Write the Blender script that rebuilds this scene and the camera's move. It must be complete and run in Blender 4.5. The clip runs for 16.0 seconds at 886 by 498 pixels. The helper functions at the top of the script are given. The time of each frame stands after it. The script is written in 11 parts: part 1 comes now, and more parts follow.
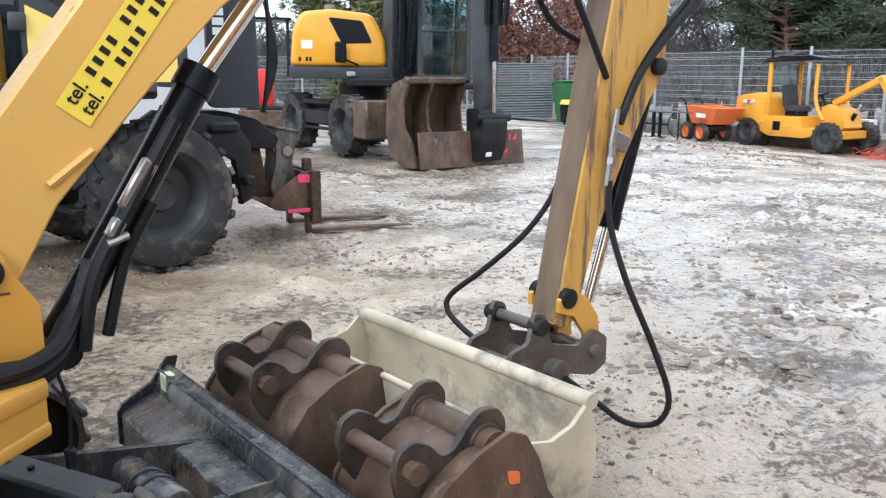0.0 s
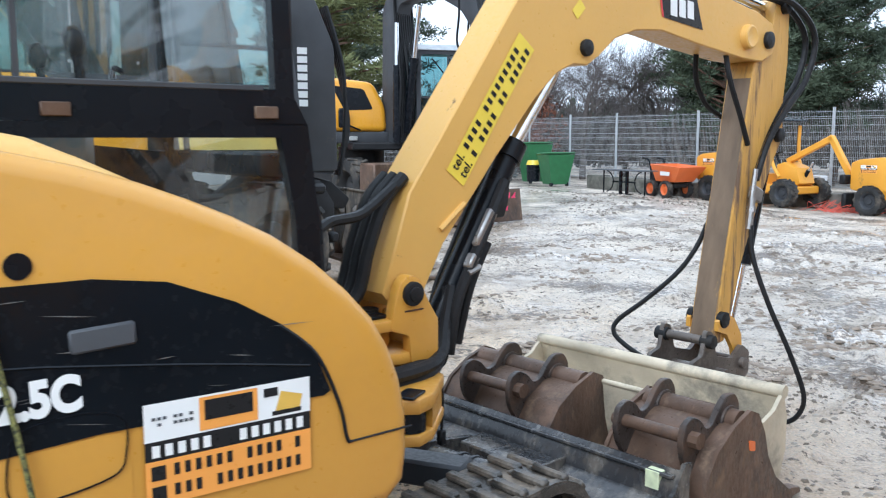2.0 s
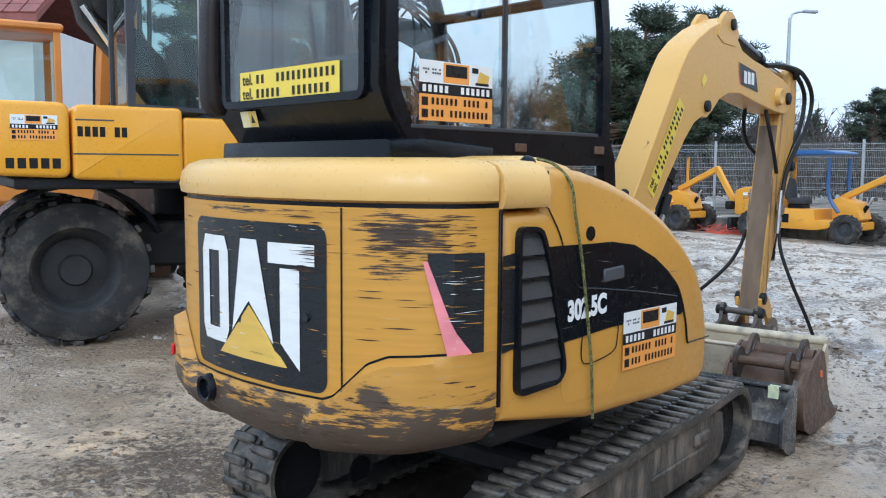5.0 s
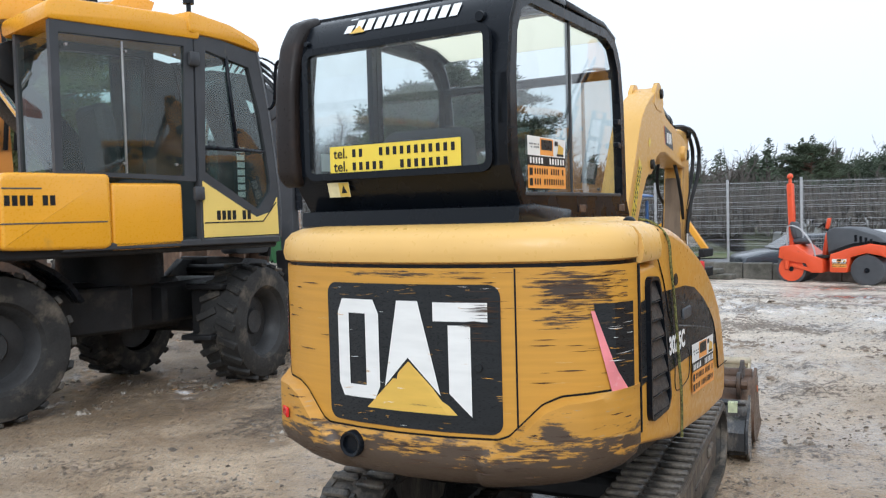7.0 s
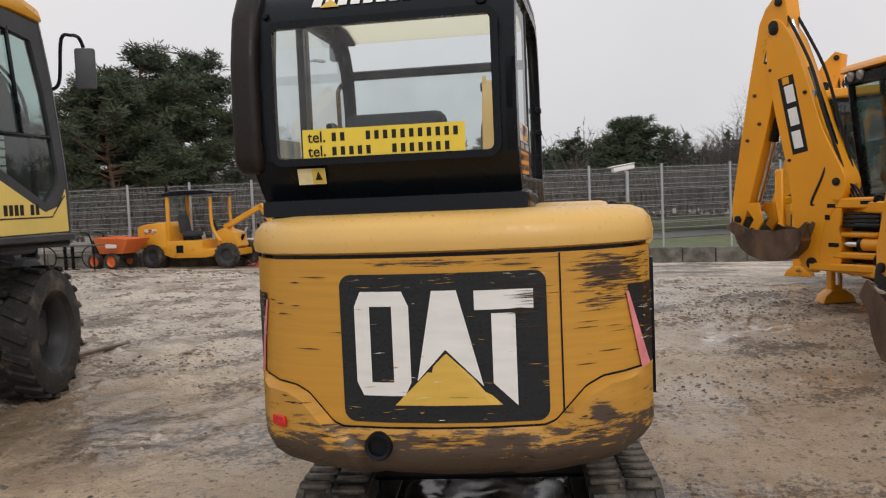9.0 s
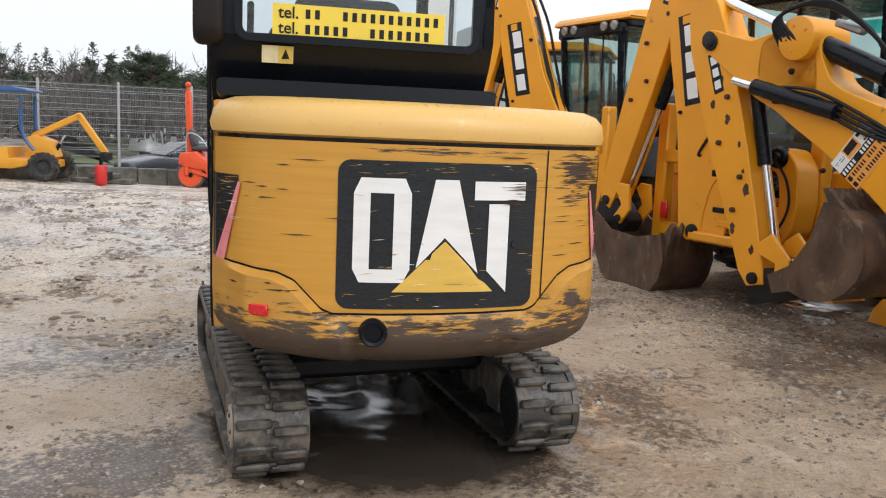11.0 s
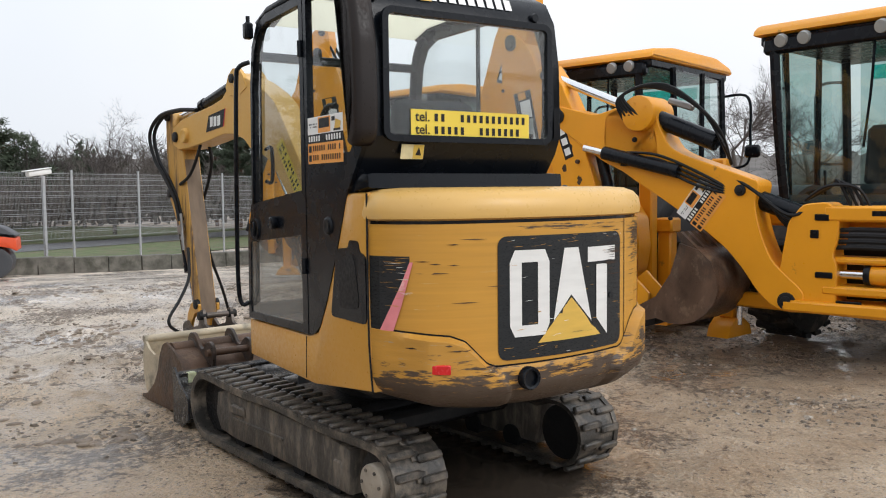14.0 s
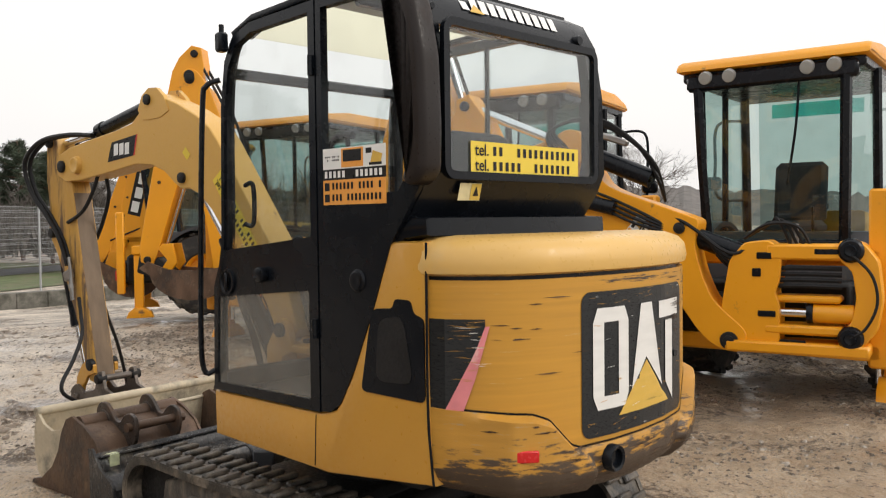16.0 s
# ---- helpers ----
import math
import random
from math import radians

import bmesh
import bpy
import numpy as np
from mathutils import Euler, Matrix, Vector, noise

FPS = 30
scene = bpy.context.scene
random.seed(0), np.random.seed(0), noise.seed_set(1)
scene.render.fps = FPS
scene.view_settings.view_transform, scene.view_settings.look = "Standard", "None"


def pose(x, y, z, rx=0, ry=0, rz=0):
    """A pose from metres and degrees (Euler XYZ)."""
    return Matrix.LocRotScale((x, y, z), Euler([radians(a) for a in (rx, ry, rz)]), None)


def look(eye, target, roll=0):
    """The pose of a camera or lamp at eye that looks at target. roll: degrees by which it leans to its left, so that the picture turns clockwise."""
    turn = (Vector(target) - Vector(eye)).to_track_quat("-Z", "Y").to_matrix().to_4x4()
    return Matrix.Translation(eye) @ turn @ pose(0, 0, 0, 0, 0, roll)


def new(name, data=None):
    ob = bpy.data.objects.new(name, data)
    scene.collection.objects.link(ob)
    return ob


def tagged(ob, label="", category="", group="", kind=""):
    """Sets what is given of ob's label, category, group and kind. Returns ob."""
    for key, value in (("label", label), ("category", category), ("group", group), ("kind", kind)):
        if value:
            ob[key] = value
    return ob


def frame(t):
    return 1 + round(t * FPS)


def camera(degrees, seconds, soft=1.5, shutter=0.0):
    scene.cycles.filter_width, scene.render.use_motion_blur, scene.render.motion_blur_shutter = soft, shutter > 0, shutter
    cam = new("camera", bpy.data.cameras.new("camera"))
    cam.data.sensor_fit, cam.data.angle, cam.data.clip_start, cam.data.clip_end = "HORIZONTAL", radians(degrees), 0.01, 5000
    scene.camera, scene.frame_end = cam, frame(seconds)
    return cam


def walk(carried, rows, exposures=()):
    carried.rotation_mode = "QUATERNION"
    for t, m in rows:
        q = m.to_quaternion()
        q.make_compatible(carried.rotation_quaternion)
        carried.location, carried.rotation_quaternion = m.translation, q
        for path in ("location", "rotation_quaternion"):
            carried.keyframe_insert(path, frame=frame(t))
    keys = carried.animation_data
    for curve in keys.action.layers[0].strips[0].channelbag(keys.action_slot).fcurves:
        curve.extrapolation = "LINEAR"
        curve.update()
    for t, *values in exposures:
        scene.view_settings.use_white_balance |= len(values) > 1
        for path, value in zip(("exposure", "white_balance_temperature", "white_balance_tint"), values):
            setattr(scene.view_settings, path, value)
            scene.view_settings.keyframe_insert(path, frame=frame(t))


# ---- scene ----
cam = camera(55.1, 16.0, soft=1.05, shutter=0.2)
METRES, EYE, TILT, LEAN, TURN = 10.949, 1.55, 0.0, 0.0, 0.0
ROWS = [
    (0.0, 0.0, 0.0, 0.0, 0.1, -11.49, -0.47),
    (0.5, -0.0268, -0.0114, -0.0011, -3.69, -12.86, -2.33),
    (1.0, -0.0566, -0.036, 0.0004, -4.52, -11.54, -1.25),
    (1.5, -0.0825, -0.0553, 0.0004, -4.67, -9.99, -0.15),
    (2.0, -0.1155, -0.0728, 0.003, -4.14, -7.42, 0.02),
    (2.5, -0.1433, -0.0968, 0.0019, -3.75, -5.67, -1.14),
    (3.0, -0.1679, -0.1189, 0.003, -5.0, -5.53, -0.32),
    (3.5, -0.2008, -0.1372, 0.0021, -7.54, -5.17, 0.74),
    (4.0, -0.2295, -0.1613, 0.0012, -9.14, -5.03, 0.22),
    (6.5, -0.3809, -0.1865, 0.0067, -22.79, -6.45, 0.22),
    (7.0, -0.4089, -0.1734, 0.0089, -27.31, -2.37, 1.57),
    (7.5, -0.4289, -0.1556, 0.0127, -32.4, -0.75, 3.26),
    (8.0, -0.4483, -0.1337, 0.0161, -36.33, -0.22, 4.35),
    (8.5, -0.4698, -0.1175, 0.0141, -42.16, -0.79, 3.65),
    (9.0, -0.4929, -0.0964, 0.0106, -47.94, -3.6, 2.42),
    (9.5, -0.5063, -0.0685, 0.0039, -53.3, -5.61, 0.27),
    (10.0, -0.5205, -0.0449, -0.0007, -60.03, -7.47, -1.81),
    (12.5, -0.6138, 0.0805, -0.004, -82.64, -5.93, 0.03),
    (13.0, -0.6273, 0.1068, -0.0008, -85.5, -5.1, 0.06),
    (13.5, -0.6418, 0.1294, 0.0048, -88.84, -3.86, 0.63),
    (14.0, -0.6398, 0.1538, 0.003, -91.62, -3.82, 0.64),
    (14.5, -0.6311, 0.1767, 0.0034, -93.91, -4.96, 0.53),
    (15.0, -0.6173, 0.2025, 0.0031, -97.24, -5.82, 0.04),
    (15.5, -0.6007, 0.2225, 0.0049, -100.73, -4.44, 0.35),
    (16.0, -0.5699, 0.2347, 0.01, -103.63, -1.91, 0.68),
]
EXPO = [(0.0, 0.58, 5550, 8), (1.5, 0.5, 5500, 7), (2.5, 0.33, 5100, 6), (3.5, 0.08, 4950, 6), (4.0, 0.0, 5150, 5), (6.5, 0.04, 5150, 6), (7.0, 0.0, 5800, 8), (8.0, -0.40, 6700, 12), (8.5, -0.72, 6600, 13), (9.0, -0.58, 6700, 14), (9.5, -0.3, 6600, 13), (10.0, -0.05, 6600, 13), (12.5, -0.03, 5750, 10), (14.0, -0.18, 6300, 11), (16.0, -0.15, 6900, 12)]
walk(cam, [(t, pose(0, 0, EYE, TILT, LEAN, TURN) @ pose(METRES * x, METRES * y, METRES * z, 90 + pitch, roll, yaw)) for t, x, y, z, yaw, pitch, roll in ROWS], EXPO)

# ---- light: an overcast winter day ----
world = bpy.data.worlds.new("overcast_sky")
scene.world = world
world.use_nodes = True
wn, wl = world.node_tree.nodes, world.node_tree.links
wn.clear()
w_out = wn.new("ShaderNodeOutputWorld")
w_bg = wn.new("ShaderNodeBackground")
w_sky = wn.new("ShaderNodeTexSky")
w_sky.sky_type = "NISHITA"
w_sky.sun_disc = False
w_sky.sun_elevation, w_sky.sun_rotation = radians(24), radians(200)
w_sky.dust_density, w_sky.air_density = 3.0, 1.0
w_hs = wn.new("ShaderNodeHueSaturation")
w_hs.inputs["Saturation"].default_value = 0.12
w_hs.inputs["Value"].default_value = 0.05
w_mix = wn.new("ShaderNodeMixRGB")
w_mix.inputs["Fac"].default_value = 0.8
w_cloud = wn.new("ShaderNodeTexNoise")
w_cloud.inputs["Scale"].default_value = 1.6
w_cloud.inputs["Detail"].default_value = 4
w_ramp = wn.new("ShaderNodeValToRGB")
w_ramp.color_ramp.elements[0].position, w_ramp.color_ramp.elements[1].position = 0.3, 0.75
w_ramp.color_ramp.elements[0].color = (0.82, 0.86, 0.90, 1)
w_ramp.color_ramp.elements[1].color = (0.98, 0.99, 1.0, 1)
wl.new(w_sky.outputs[0], w_hs.inputs["Color"])
wl.new(w_cloud.outputs["Fac"], w_ramp.inputs[0])
wl.new(w_hs.outputs[0], w_mix.inputs["Color1"])
wl.new(w_ramp.outputs[0], w_mix.inputs["Color2"])
w_tc = wn.new("ShaderNodeTexCoord")
w_xyz = wn.new("ShaderNodeSeparateXYZ")
w_up = wn.new("ShaderNodeMapRange")
w_up.inputs["To Min"].default_value, w_up.inputs["To Max"].default_value = 0.86, 1.30
w_dome = wn.new("ShaderNodeMixRGB")
w_dome.blend_type = "MULTIPLY"
w_dome.inputs["Fac"].default_value = 1
wl.new(w_tc.outputs["Generated"], w_xyz.inputs[0])
wl.new(w_xyz.outputs["Z"], w_up.inputs["Value"])
wl.new(w_mix.outputs[0], w_dome.inputs["Color1"])
wl.new(w_up.outputs[0], w_dome.inputs["Color2"])
wl.new(w_dome.outputs[0], w_bg.inputs["Color"])
w_bg.inputs["Strength"].default_value = 1.5
wl.new(w_bg.outputs[0], w_out.inputs["Surface"])
sun_data = bpy.data.lights.new("sun", "SUN")
sun_data.energy, sun_data.angle, sun_data.color = 1.1, radians(25), (1.0, 0.97, 0.92)
sun = new("sun", sun_data)
sun.matrix_world = look((-8, -14, 12), (0, 0, 0))

# ---- materials ----
def material(name, col, rough=0.5, metal=0.0, var=0.15, scale=6.0, bump=0.1, bscale=60.0, dirt=None, dirt_amt=0.0,
             dirt_scale=2.5, coat=0.0, rvar=0.15, stretch=(1, 1, 1), per_object=0.0, dirt_sharp=0.12, dirt2=None, dirt2_amt=0.0, dirt2_scale=12.0, spec=0.5, patches=(), patch_col=(0.05, 0.032, 0.022), patch_stretch=(1, 1, 5)):
    m = bpy.data.materials.new(name)
    m.use_nodes = True
    nt = m.node_tree
    N, L = nt.nodes, nt.links
    b = N["Principled BSDF"]
    tc = N.new("ShaderNodeTexCoord")
    mp = N.new("ShaderNodeMapping")
    mp.inputs["Scale"].default_value = stretch
    L.new(tc.outputs["Object"], mp.inputs[0])
    n1 = N.new("ShaderNodeTexNoise")
    n1.inputs["Scale"].default_value, n1.inputs["Detail"].default_value = scale, 6
    n2 = N.new("ShaderNodeTexNoise")
    n2.inputs["Scale"].default_value, n2.inputs["Detail"].default_value = bscale, 4
    L.new(mp.outputs[0], n1.inputs[0]), L.new(mp.outputs[0], n2.inputs[0])
    r1 = N.new("ShaderNodeMapRange")
    r1.inputs["From Min"].default_value, r1.inputs["From Max"].default_value = 0.3, 0.7
    r1.inputs["To Min"].default_value, r1.inputs["To Max"].default_value = 1 - var, 1 + var
    L.new(n1.outputs["Fac"], r1.inputs["Value"])
    mul = N.new("ShaderNodeMixRGB")
    mul.blend_type = "MULTIPLY"
    mul.inputs["Fac"].default_value = 1
    mul.inputs["Color1"].default_value = (*col, 1)
    L.new(r1.outputs[0], mul.inputs["Color2"])
    last = mul.outputs[0]
    if per_object:
        oi = N.new("ShaderNodeObjectInfo")
        ro = N.new("ShaderNodeMapRange")
        ro.inputs["To Min"].default_value, ro.inputs["To Max"].default_value = 1 - per_object, 1 + per_object
        L.new(oi.outputs["Random"], ro.inputs["Value"])
        mo = N.new("ShaderNodeMixRGB")
        mo.blend_type = "MULTIPLY"
        mo.inputs["Fac"].default_value = 1
        L.new(last, mo.inputs["Color1"]), L.new(ro.outputs[0], mo.inputs["Color2"])
        last = mo.outputs[0]
    rough_in = None
    for dcol, amt, dsc in ((dirt, dirt_amt, dirt_scale), (dirt2, dirt2_amt, dirt2_scale)):
        if dcol is None:
            continue
        dn = N.new("ShaderNodeTexNoise")
        dn.inputs["Scale"].default_value, dn.inputs["Detail"].default_value, dn.inputs["Roughness"].default_value = dsc, 9, 0.68
        L.new(mp.outputs[0], dn.inputs[0])
        dr = N.new("ShaderNodeMapRange")
        dr.inputs["From Min"].default_value = 0.66 - 0.36 * amt
        dr.inputs["From Max"].default_value = 0.66 - 0.36 * amt + dirt_sharp
        L.new(dn.outputs["Fac"], dr.inputs["Value"])
        dm = N.new("ShaderNodeMixRGB")
        dm.inputs["Color2"].default_value = (*dcol, 1)
        L.new(dr.outputs[0], dm.inputs["Fac"]), L.new(last, dm.inputs["Color1"])
        last = dm.outputs[0]
        rough_in = dr.outputs[0]
    for cx, cy, cz, rx, ry, rz, amt in patches:
        # one rubbed or darkened place with a ragged outline
        pm = N.new("ShaderNodeVectorMath")
        pm.operation = "SUBTRACT"
        pm.inputs[1].default_value = (cx, cy, cz)
        pd = N.new("ShaderNodeVectorMath")
        pd.operation = "DIVIDE"
        pd.inputs[1].default_value = (rx, ry, rz)
        pl = N.new("ShaderNodeVectorMath")
        pl.operation = "LENGTH"
        pmap = N.new("ShaderNodeMapping")
        pmap.inputs["Scale"].default_value = patch_stretch
        pn = N.new("ShaderNodeTexNoise")
        pn.inputs["Scale"].default_value, pn.inputs["Detail"].default_value, pn.inputs["Roughness"].default_value = 7.0, 8, 0.7
        L.new(tc.outputs["Object"], pm.inputs[0]), L.new(pm.outputs[0], pd.inputs[0]), L.new(pd.outputs[0], pl.inputs[0])
        L.new(tc.outputs["Object"], pmap.inputs[0]), L.new(pmap.outputs[0], pn.inputs[0])
        ps = N.new("ShaderNodeMath")
        ps.operation = "MULTIPLY_ADD"
        ps.inputs[1].default_value = -0.32
        L.new(pl.outputs["Value"], ps.inputs[0]), L.new(pn.outputs["Fac"], ps.inputs[2])
        pr = N.new("ShaderNodeMapRange")
        pr.inputs["From Min"].default_value, pr.inputs["From Max"].default_value = 0.36 - 0.25 * amt, 0.44 - 0.25 * amt
        L.new(ps.outputs[0], pr.inputs["Value"])
        px = N.new("ShaderNodeMixRGB")
        px.inputs["Color2"].default_value = (*patch_col, 1)
        L.new(pr.outputs[0], px.inputs["Fac"]), L.new(last, px.inputs["Color1"])
        last = px.outputs[0]
    b.inputs["Specular IOR Level"].default_value = spec
    L.new(last, b.inputs["Base Color"])
    rr = N.new("ShaderNodeMapRange")
    rr.inputs["From Min"].default_value, rr.inputs["From Max"].default_value = 0.3, 0.7
    rr.inputs["To Min"].default_value, rr.inputs["To Max"].default_value = max(rough - rvar, 0.02), min(rough + rvar, 1)
    L.new(n2.outputs["Fac"], rr.inputs["Value"])
    if rough_in is not None:
        mr = N.new("ShaderNodeMix")
        mr.inputs[3].default_value = 0.85
        L.new(rough_in, mr.inputs[0]), L.new(rr.outputs[0], mr.inputs[2])
        L.new(mr.outputs[0], b.inputs["Roughness"])
    else:
        L.new(rr.outputs[0], b.inputs["Roughness"])
    b.inputs["Metallic"].default_value = metal
    if coat:
        b.inputs["Coat Weight"].default_value = coat
        b.inputs["Coat Roughness"].default_value = 0.15
    if bump:
        bp = N.new("ShaderNodeBump")
        bp.inputs["Strength"].default_value, bp.inputs["Distance"].default_value = bump, 0.01
        L.new(n2.outputs["Fac"], bp.inputs["Height"])
        L.new(bp.outputs[0], b.inputs["Normal"])
    return m


def glass_material(name, tint=(0.82, 0.9, 0.9), rough=0.02, clear=0.85, film=0.0):
    """Thin pane: mostly clear, with a mirror film that grows towards grazing angles."""
    m = bpy.data.materials.new(name)
    m.use_nodes = True
    N, L = m.node_tree.nodes, m.node_tree.links
    N.clear()
    out = N.new("ShaderNodeOutputMaterial")
    tr = N.new("ShaderNodeBsdfTransparent")
    tr.inputs[0].default_value = (*[clear * c for c in tint], 1)
    gl = N.new("ShaderNodeBsdfGlossy")
    gl.inputs["Roughness"].default_value = rough
    lw = N.new("ShaderNodeLayerWeight")
    lw.inputs["Blend"].default_value = 0.35
    fp = N.new("ShaderNodeMath")
    fp.operation = "POWER"
    fp.inputs[1].default_value = 2.2
    L.new(lw.outputs["Facing"], fp.inputs[0])
    fr = N.new("ShaderNodeMapRange")
    fr.inputs["To Min"].default_value, fr.inputs["To Max"].default_value = 0.06, 0.75
    L.new(fp.outputs[0], fr.inputs["Value"])
    mx = N.new("ShaderNodeMixShader")
    L.new(fr.outputs[0], mx.inputs[0]), L.new(tr.outputs[0], mx.inputs[1]), L.new(gl.outputs[0], mx.inputs[2])
    # a thin film of dried dirt
    df = N.new("ShaderNodeBsdfDiffuse")
    df.inputs[0].default_value = (0.45, 0.44, 0.4, 1)
    ns = N.new("ShaderNodeTexNoise")
    ns.inputs["Scale"].default_value, ns.inputs["Detail"].default_value = 5, 8
    tc = N.new("ShaderNodeTexCoord")
    L.new(tc.outputs["Object"], ns.inputs[0])
    rg = N.new("ShaderNodeMapRange")
    rg.inputs["From Min"].default_value, rg.inputs["From Max"].default_value = 0.45, 0.8
    rg.inputs["To Min"].default_value, rg.inputs["To Max"].default_value = 0.01 + film * 0.6, 0.10 + film
    L.new(ns.outputs["Fac"], rg.inputs["Value"])
    m2 = N.new("ShaderNodeMixShader")
    L.new(rg.outputs[0], m2.inputs[0]), L.new(mx.outputs[0], m2.inputs[1]), L.new(df.outputs[0], m2.inputs[2])
    L.new(m2.outputs[0], out.inputs["Surface"])
    return m


def perforated_steel():
    """Grey sheet with rows of small round holes, 7 mm apart."""
    m = material("perforated_grey_sheet", (0.10, 0.10, 0.10), 0.5, 0.3, 0.15, 8, 0.02, 60, (0.12, 0.11, 0.10), 0.30, 5, dirt_sharp=0.3)
    N, L = m.node_tree.nodes, m.node_tree.links
    b = N["Principled BSDF"]
    tc = N.new("ShaderNodeTexCoord")
    mp = N.new("ShaderNodeMapping")
    mp.inputs["Scale"].default_value = (1, 0, 1)
    mp.inputs["Rotation"].default_value = (0, radians(45), 0)
    vo = N.new("ShaderNodeTexVoronoi")
    vo.voronoi_dimensions = "3D"
    vo.inputs["Scale"].default_value, vo.inputs["Randomness"].default_value = 205, 0.0
    L.new(tc.outputs["Object"], mp.inputs[0]), L.new(mp.outputs[0], vo.inputs["Vector"])
    r = N.new("ShaderNodeMapRange")
    r.inputs["From Min"].default_value, r.inputs["From Max"].default_value = 0.34, 0.42
    L.new(vo.outputs["Distance"], r.inputs["Value"])
    mx = N.new("ShaderNodeMixRGB")
    mx.inputs["Color1"].default_value = (0.012, 0.012, 0.012, 1)
    old = b.inputs["Base Color"].links[0].from_socket
    L.new(r.outputs[0], mx.inputs["Fac"]), L.new(old, mx.inputs["Color2"])
    L.new(mx.outputs[0], b.inputs["Base Color"])
    return m


RUSTYDK = material("scraped_dark_steel", (0.07, 0.042, 0.028), 0.55, 0, 0.4, 20, 0.1, spec=0.22)
CAT_Y = material("worn_yellow_paint", (0.60, 0.30, 0.042), 0.42, 0, 0.07, 1.6, 0.04, 40, (0.12, 0.07, 0.035), -0.10, 2.2, dirt_sharp=0.06, coat=0.35)
CAT_LID = material("faded_yellow_paint", (0.72, 0.44, 0.13), 0.38, 0, 0.10, 1.2, 0.03, 40, (0.55, 0.42, 0.24), 0.25, 2.0, dirt_sharp=0.3)
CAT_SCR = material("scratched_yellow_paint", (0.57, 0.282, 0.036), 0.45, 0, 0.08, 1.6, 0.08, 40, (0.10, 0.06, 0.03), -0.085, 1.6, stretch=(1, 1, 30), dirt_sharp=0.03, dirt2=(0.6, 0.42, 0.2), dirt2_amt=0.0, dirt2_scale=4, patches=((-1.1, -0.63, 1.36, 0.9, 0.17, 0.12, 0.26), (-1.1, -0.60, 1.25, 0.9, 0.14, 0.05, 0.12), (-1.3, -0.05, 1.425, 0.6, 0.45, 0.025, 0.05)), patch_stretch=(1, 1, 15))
# first patch turns the whole lower edge brown-black, ragged towards the top
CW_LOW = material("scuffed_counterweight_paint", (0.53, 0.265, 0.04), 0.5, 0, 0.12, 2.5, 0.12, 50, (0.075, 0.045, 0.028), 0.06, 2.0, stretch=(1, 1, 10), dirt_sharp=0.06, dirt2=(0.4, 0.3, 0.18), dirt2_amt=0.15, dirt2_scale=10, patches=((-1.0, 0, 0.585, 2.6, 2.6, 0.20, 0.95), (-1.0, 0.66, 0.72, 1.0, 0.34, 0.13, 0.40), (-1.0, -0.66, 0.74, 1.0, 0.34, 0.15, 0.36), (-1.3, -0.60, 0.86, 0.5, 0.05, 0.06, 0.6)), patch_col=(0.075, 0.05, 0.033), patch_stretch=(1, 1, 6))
BOOM_Y = material("boom_yellow_paint", (0.66, 0.38, 0.09), 0.42, 0, 0.06, 1.5, 0.03, 50, (0.12, 0.07, 0.04), 0.03, 5, dirt_sharp=0.05)
STICK_Y = material("rubbed_stick_paint", (0.56, 0.31, 0.065), 0.45, 0.0, 0.14, 3, 0.06, 50, (0.15, 0.095, 0.06), 0.44, 3.2, stretch=(3.5, 3.5, 0.4), dirt_sharp=0.10)
STICK_W = material("brown_rubbed_steel", (0.17, 0.115, 0.07), 0.5, 0.1, 0.25, 5, 0.08, 60, (0.55, 0.31, 0.08), 0.20, 3.0, stretch=(3, 3, 0.5), dirt_sharp=0.12)
JCB_Y = material("orange_yellow_paint", (0.84, 0.345, 0.008), 0.42, 0, 0.06, 1.5, 0.02, 50, (0.14, 0.08, 0.04), 0.06, 2.4, coat=0.12, dirt_sharp=0.08)
MEC_Y = material("deep_yellow_paint", (0.78, 0.36, 0.015), 0.34, 0, 0.05, 1.5, 0.02, 50, (0.45, 0.25, 0.06), 0.12, 3, coat=0.3, dirt_sharp=0.2)
LOADER_Y = material("dull_yellow_paint", (0.72, 0.33, 0.025), 0.45, 0, 0.08, 2, 0.02, 50, (0.2, 0.13, 0.06), 0.15, 3, dirt_sharp=0.15)
PALE_Y = material("lemon_yellow_panel", (0.85, 0.62, 0.16), 0.4, 0, 0.05, 2, 0.02)
RED_O = material("orange_red_paint", (0.75, 0.09, 0.025), 0.4, 0, 0.06, 2, 0.02, 50, (0.2, 0.06, 0.03), 0.12, 4)
ORANGE = material("orange_paint", (0.75, 0.17, 0.04), 0.45, 0, 0.08, 2, 0.02)
RED = material("red_paint", (0.60, 0.03, 0.025), 0.4, 0, 0.08, 3, 0.02)
BLACK = material("black_satin_paint", (0.0060, 0.0078, 0.0112), 0.26, 0, 0.12, 1.2, 0.0, 9, rvar=0.08, spec=0.22)
BLACK_BR = material("brown_black_faded_steel", (0.018, 0.014, 0.013), 0.40, 0, 0.2, 4, 0.01, 70, (0.055, 0.034, 0.027), 0.30, 3, dirt_sharp=0.25, spec=0.22)
CHASSIS = material("dirty_black_steel", (0.016, 0.016, 0.017), 0.5, 0, 0.3, 4, 0.15, 60, (0.08, 0.068, 0.052), 0.26, 3, dirt_sharp=0.3, spec=0.22)
GREYBLK = material("charcoal_grey_steel", (0.055, 0.057, 0.062), 0.45, 0, 0.15, 3, 0.05, 60, (0.11, 0.10, 0.085), 0.15, 4, spec=0.22)
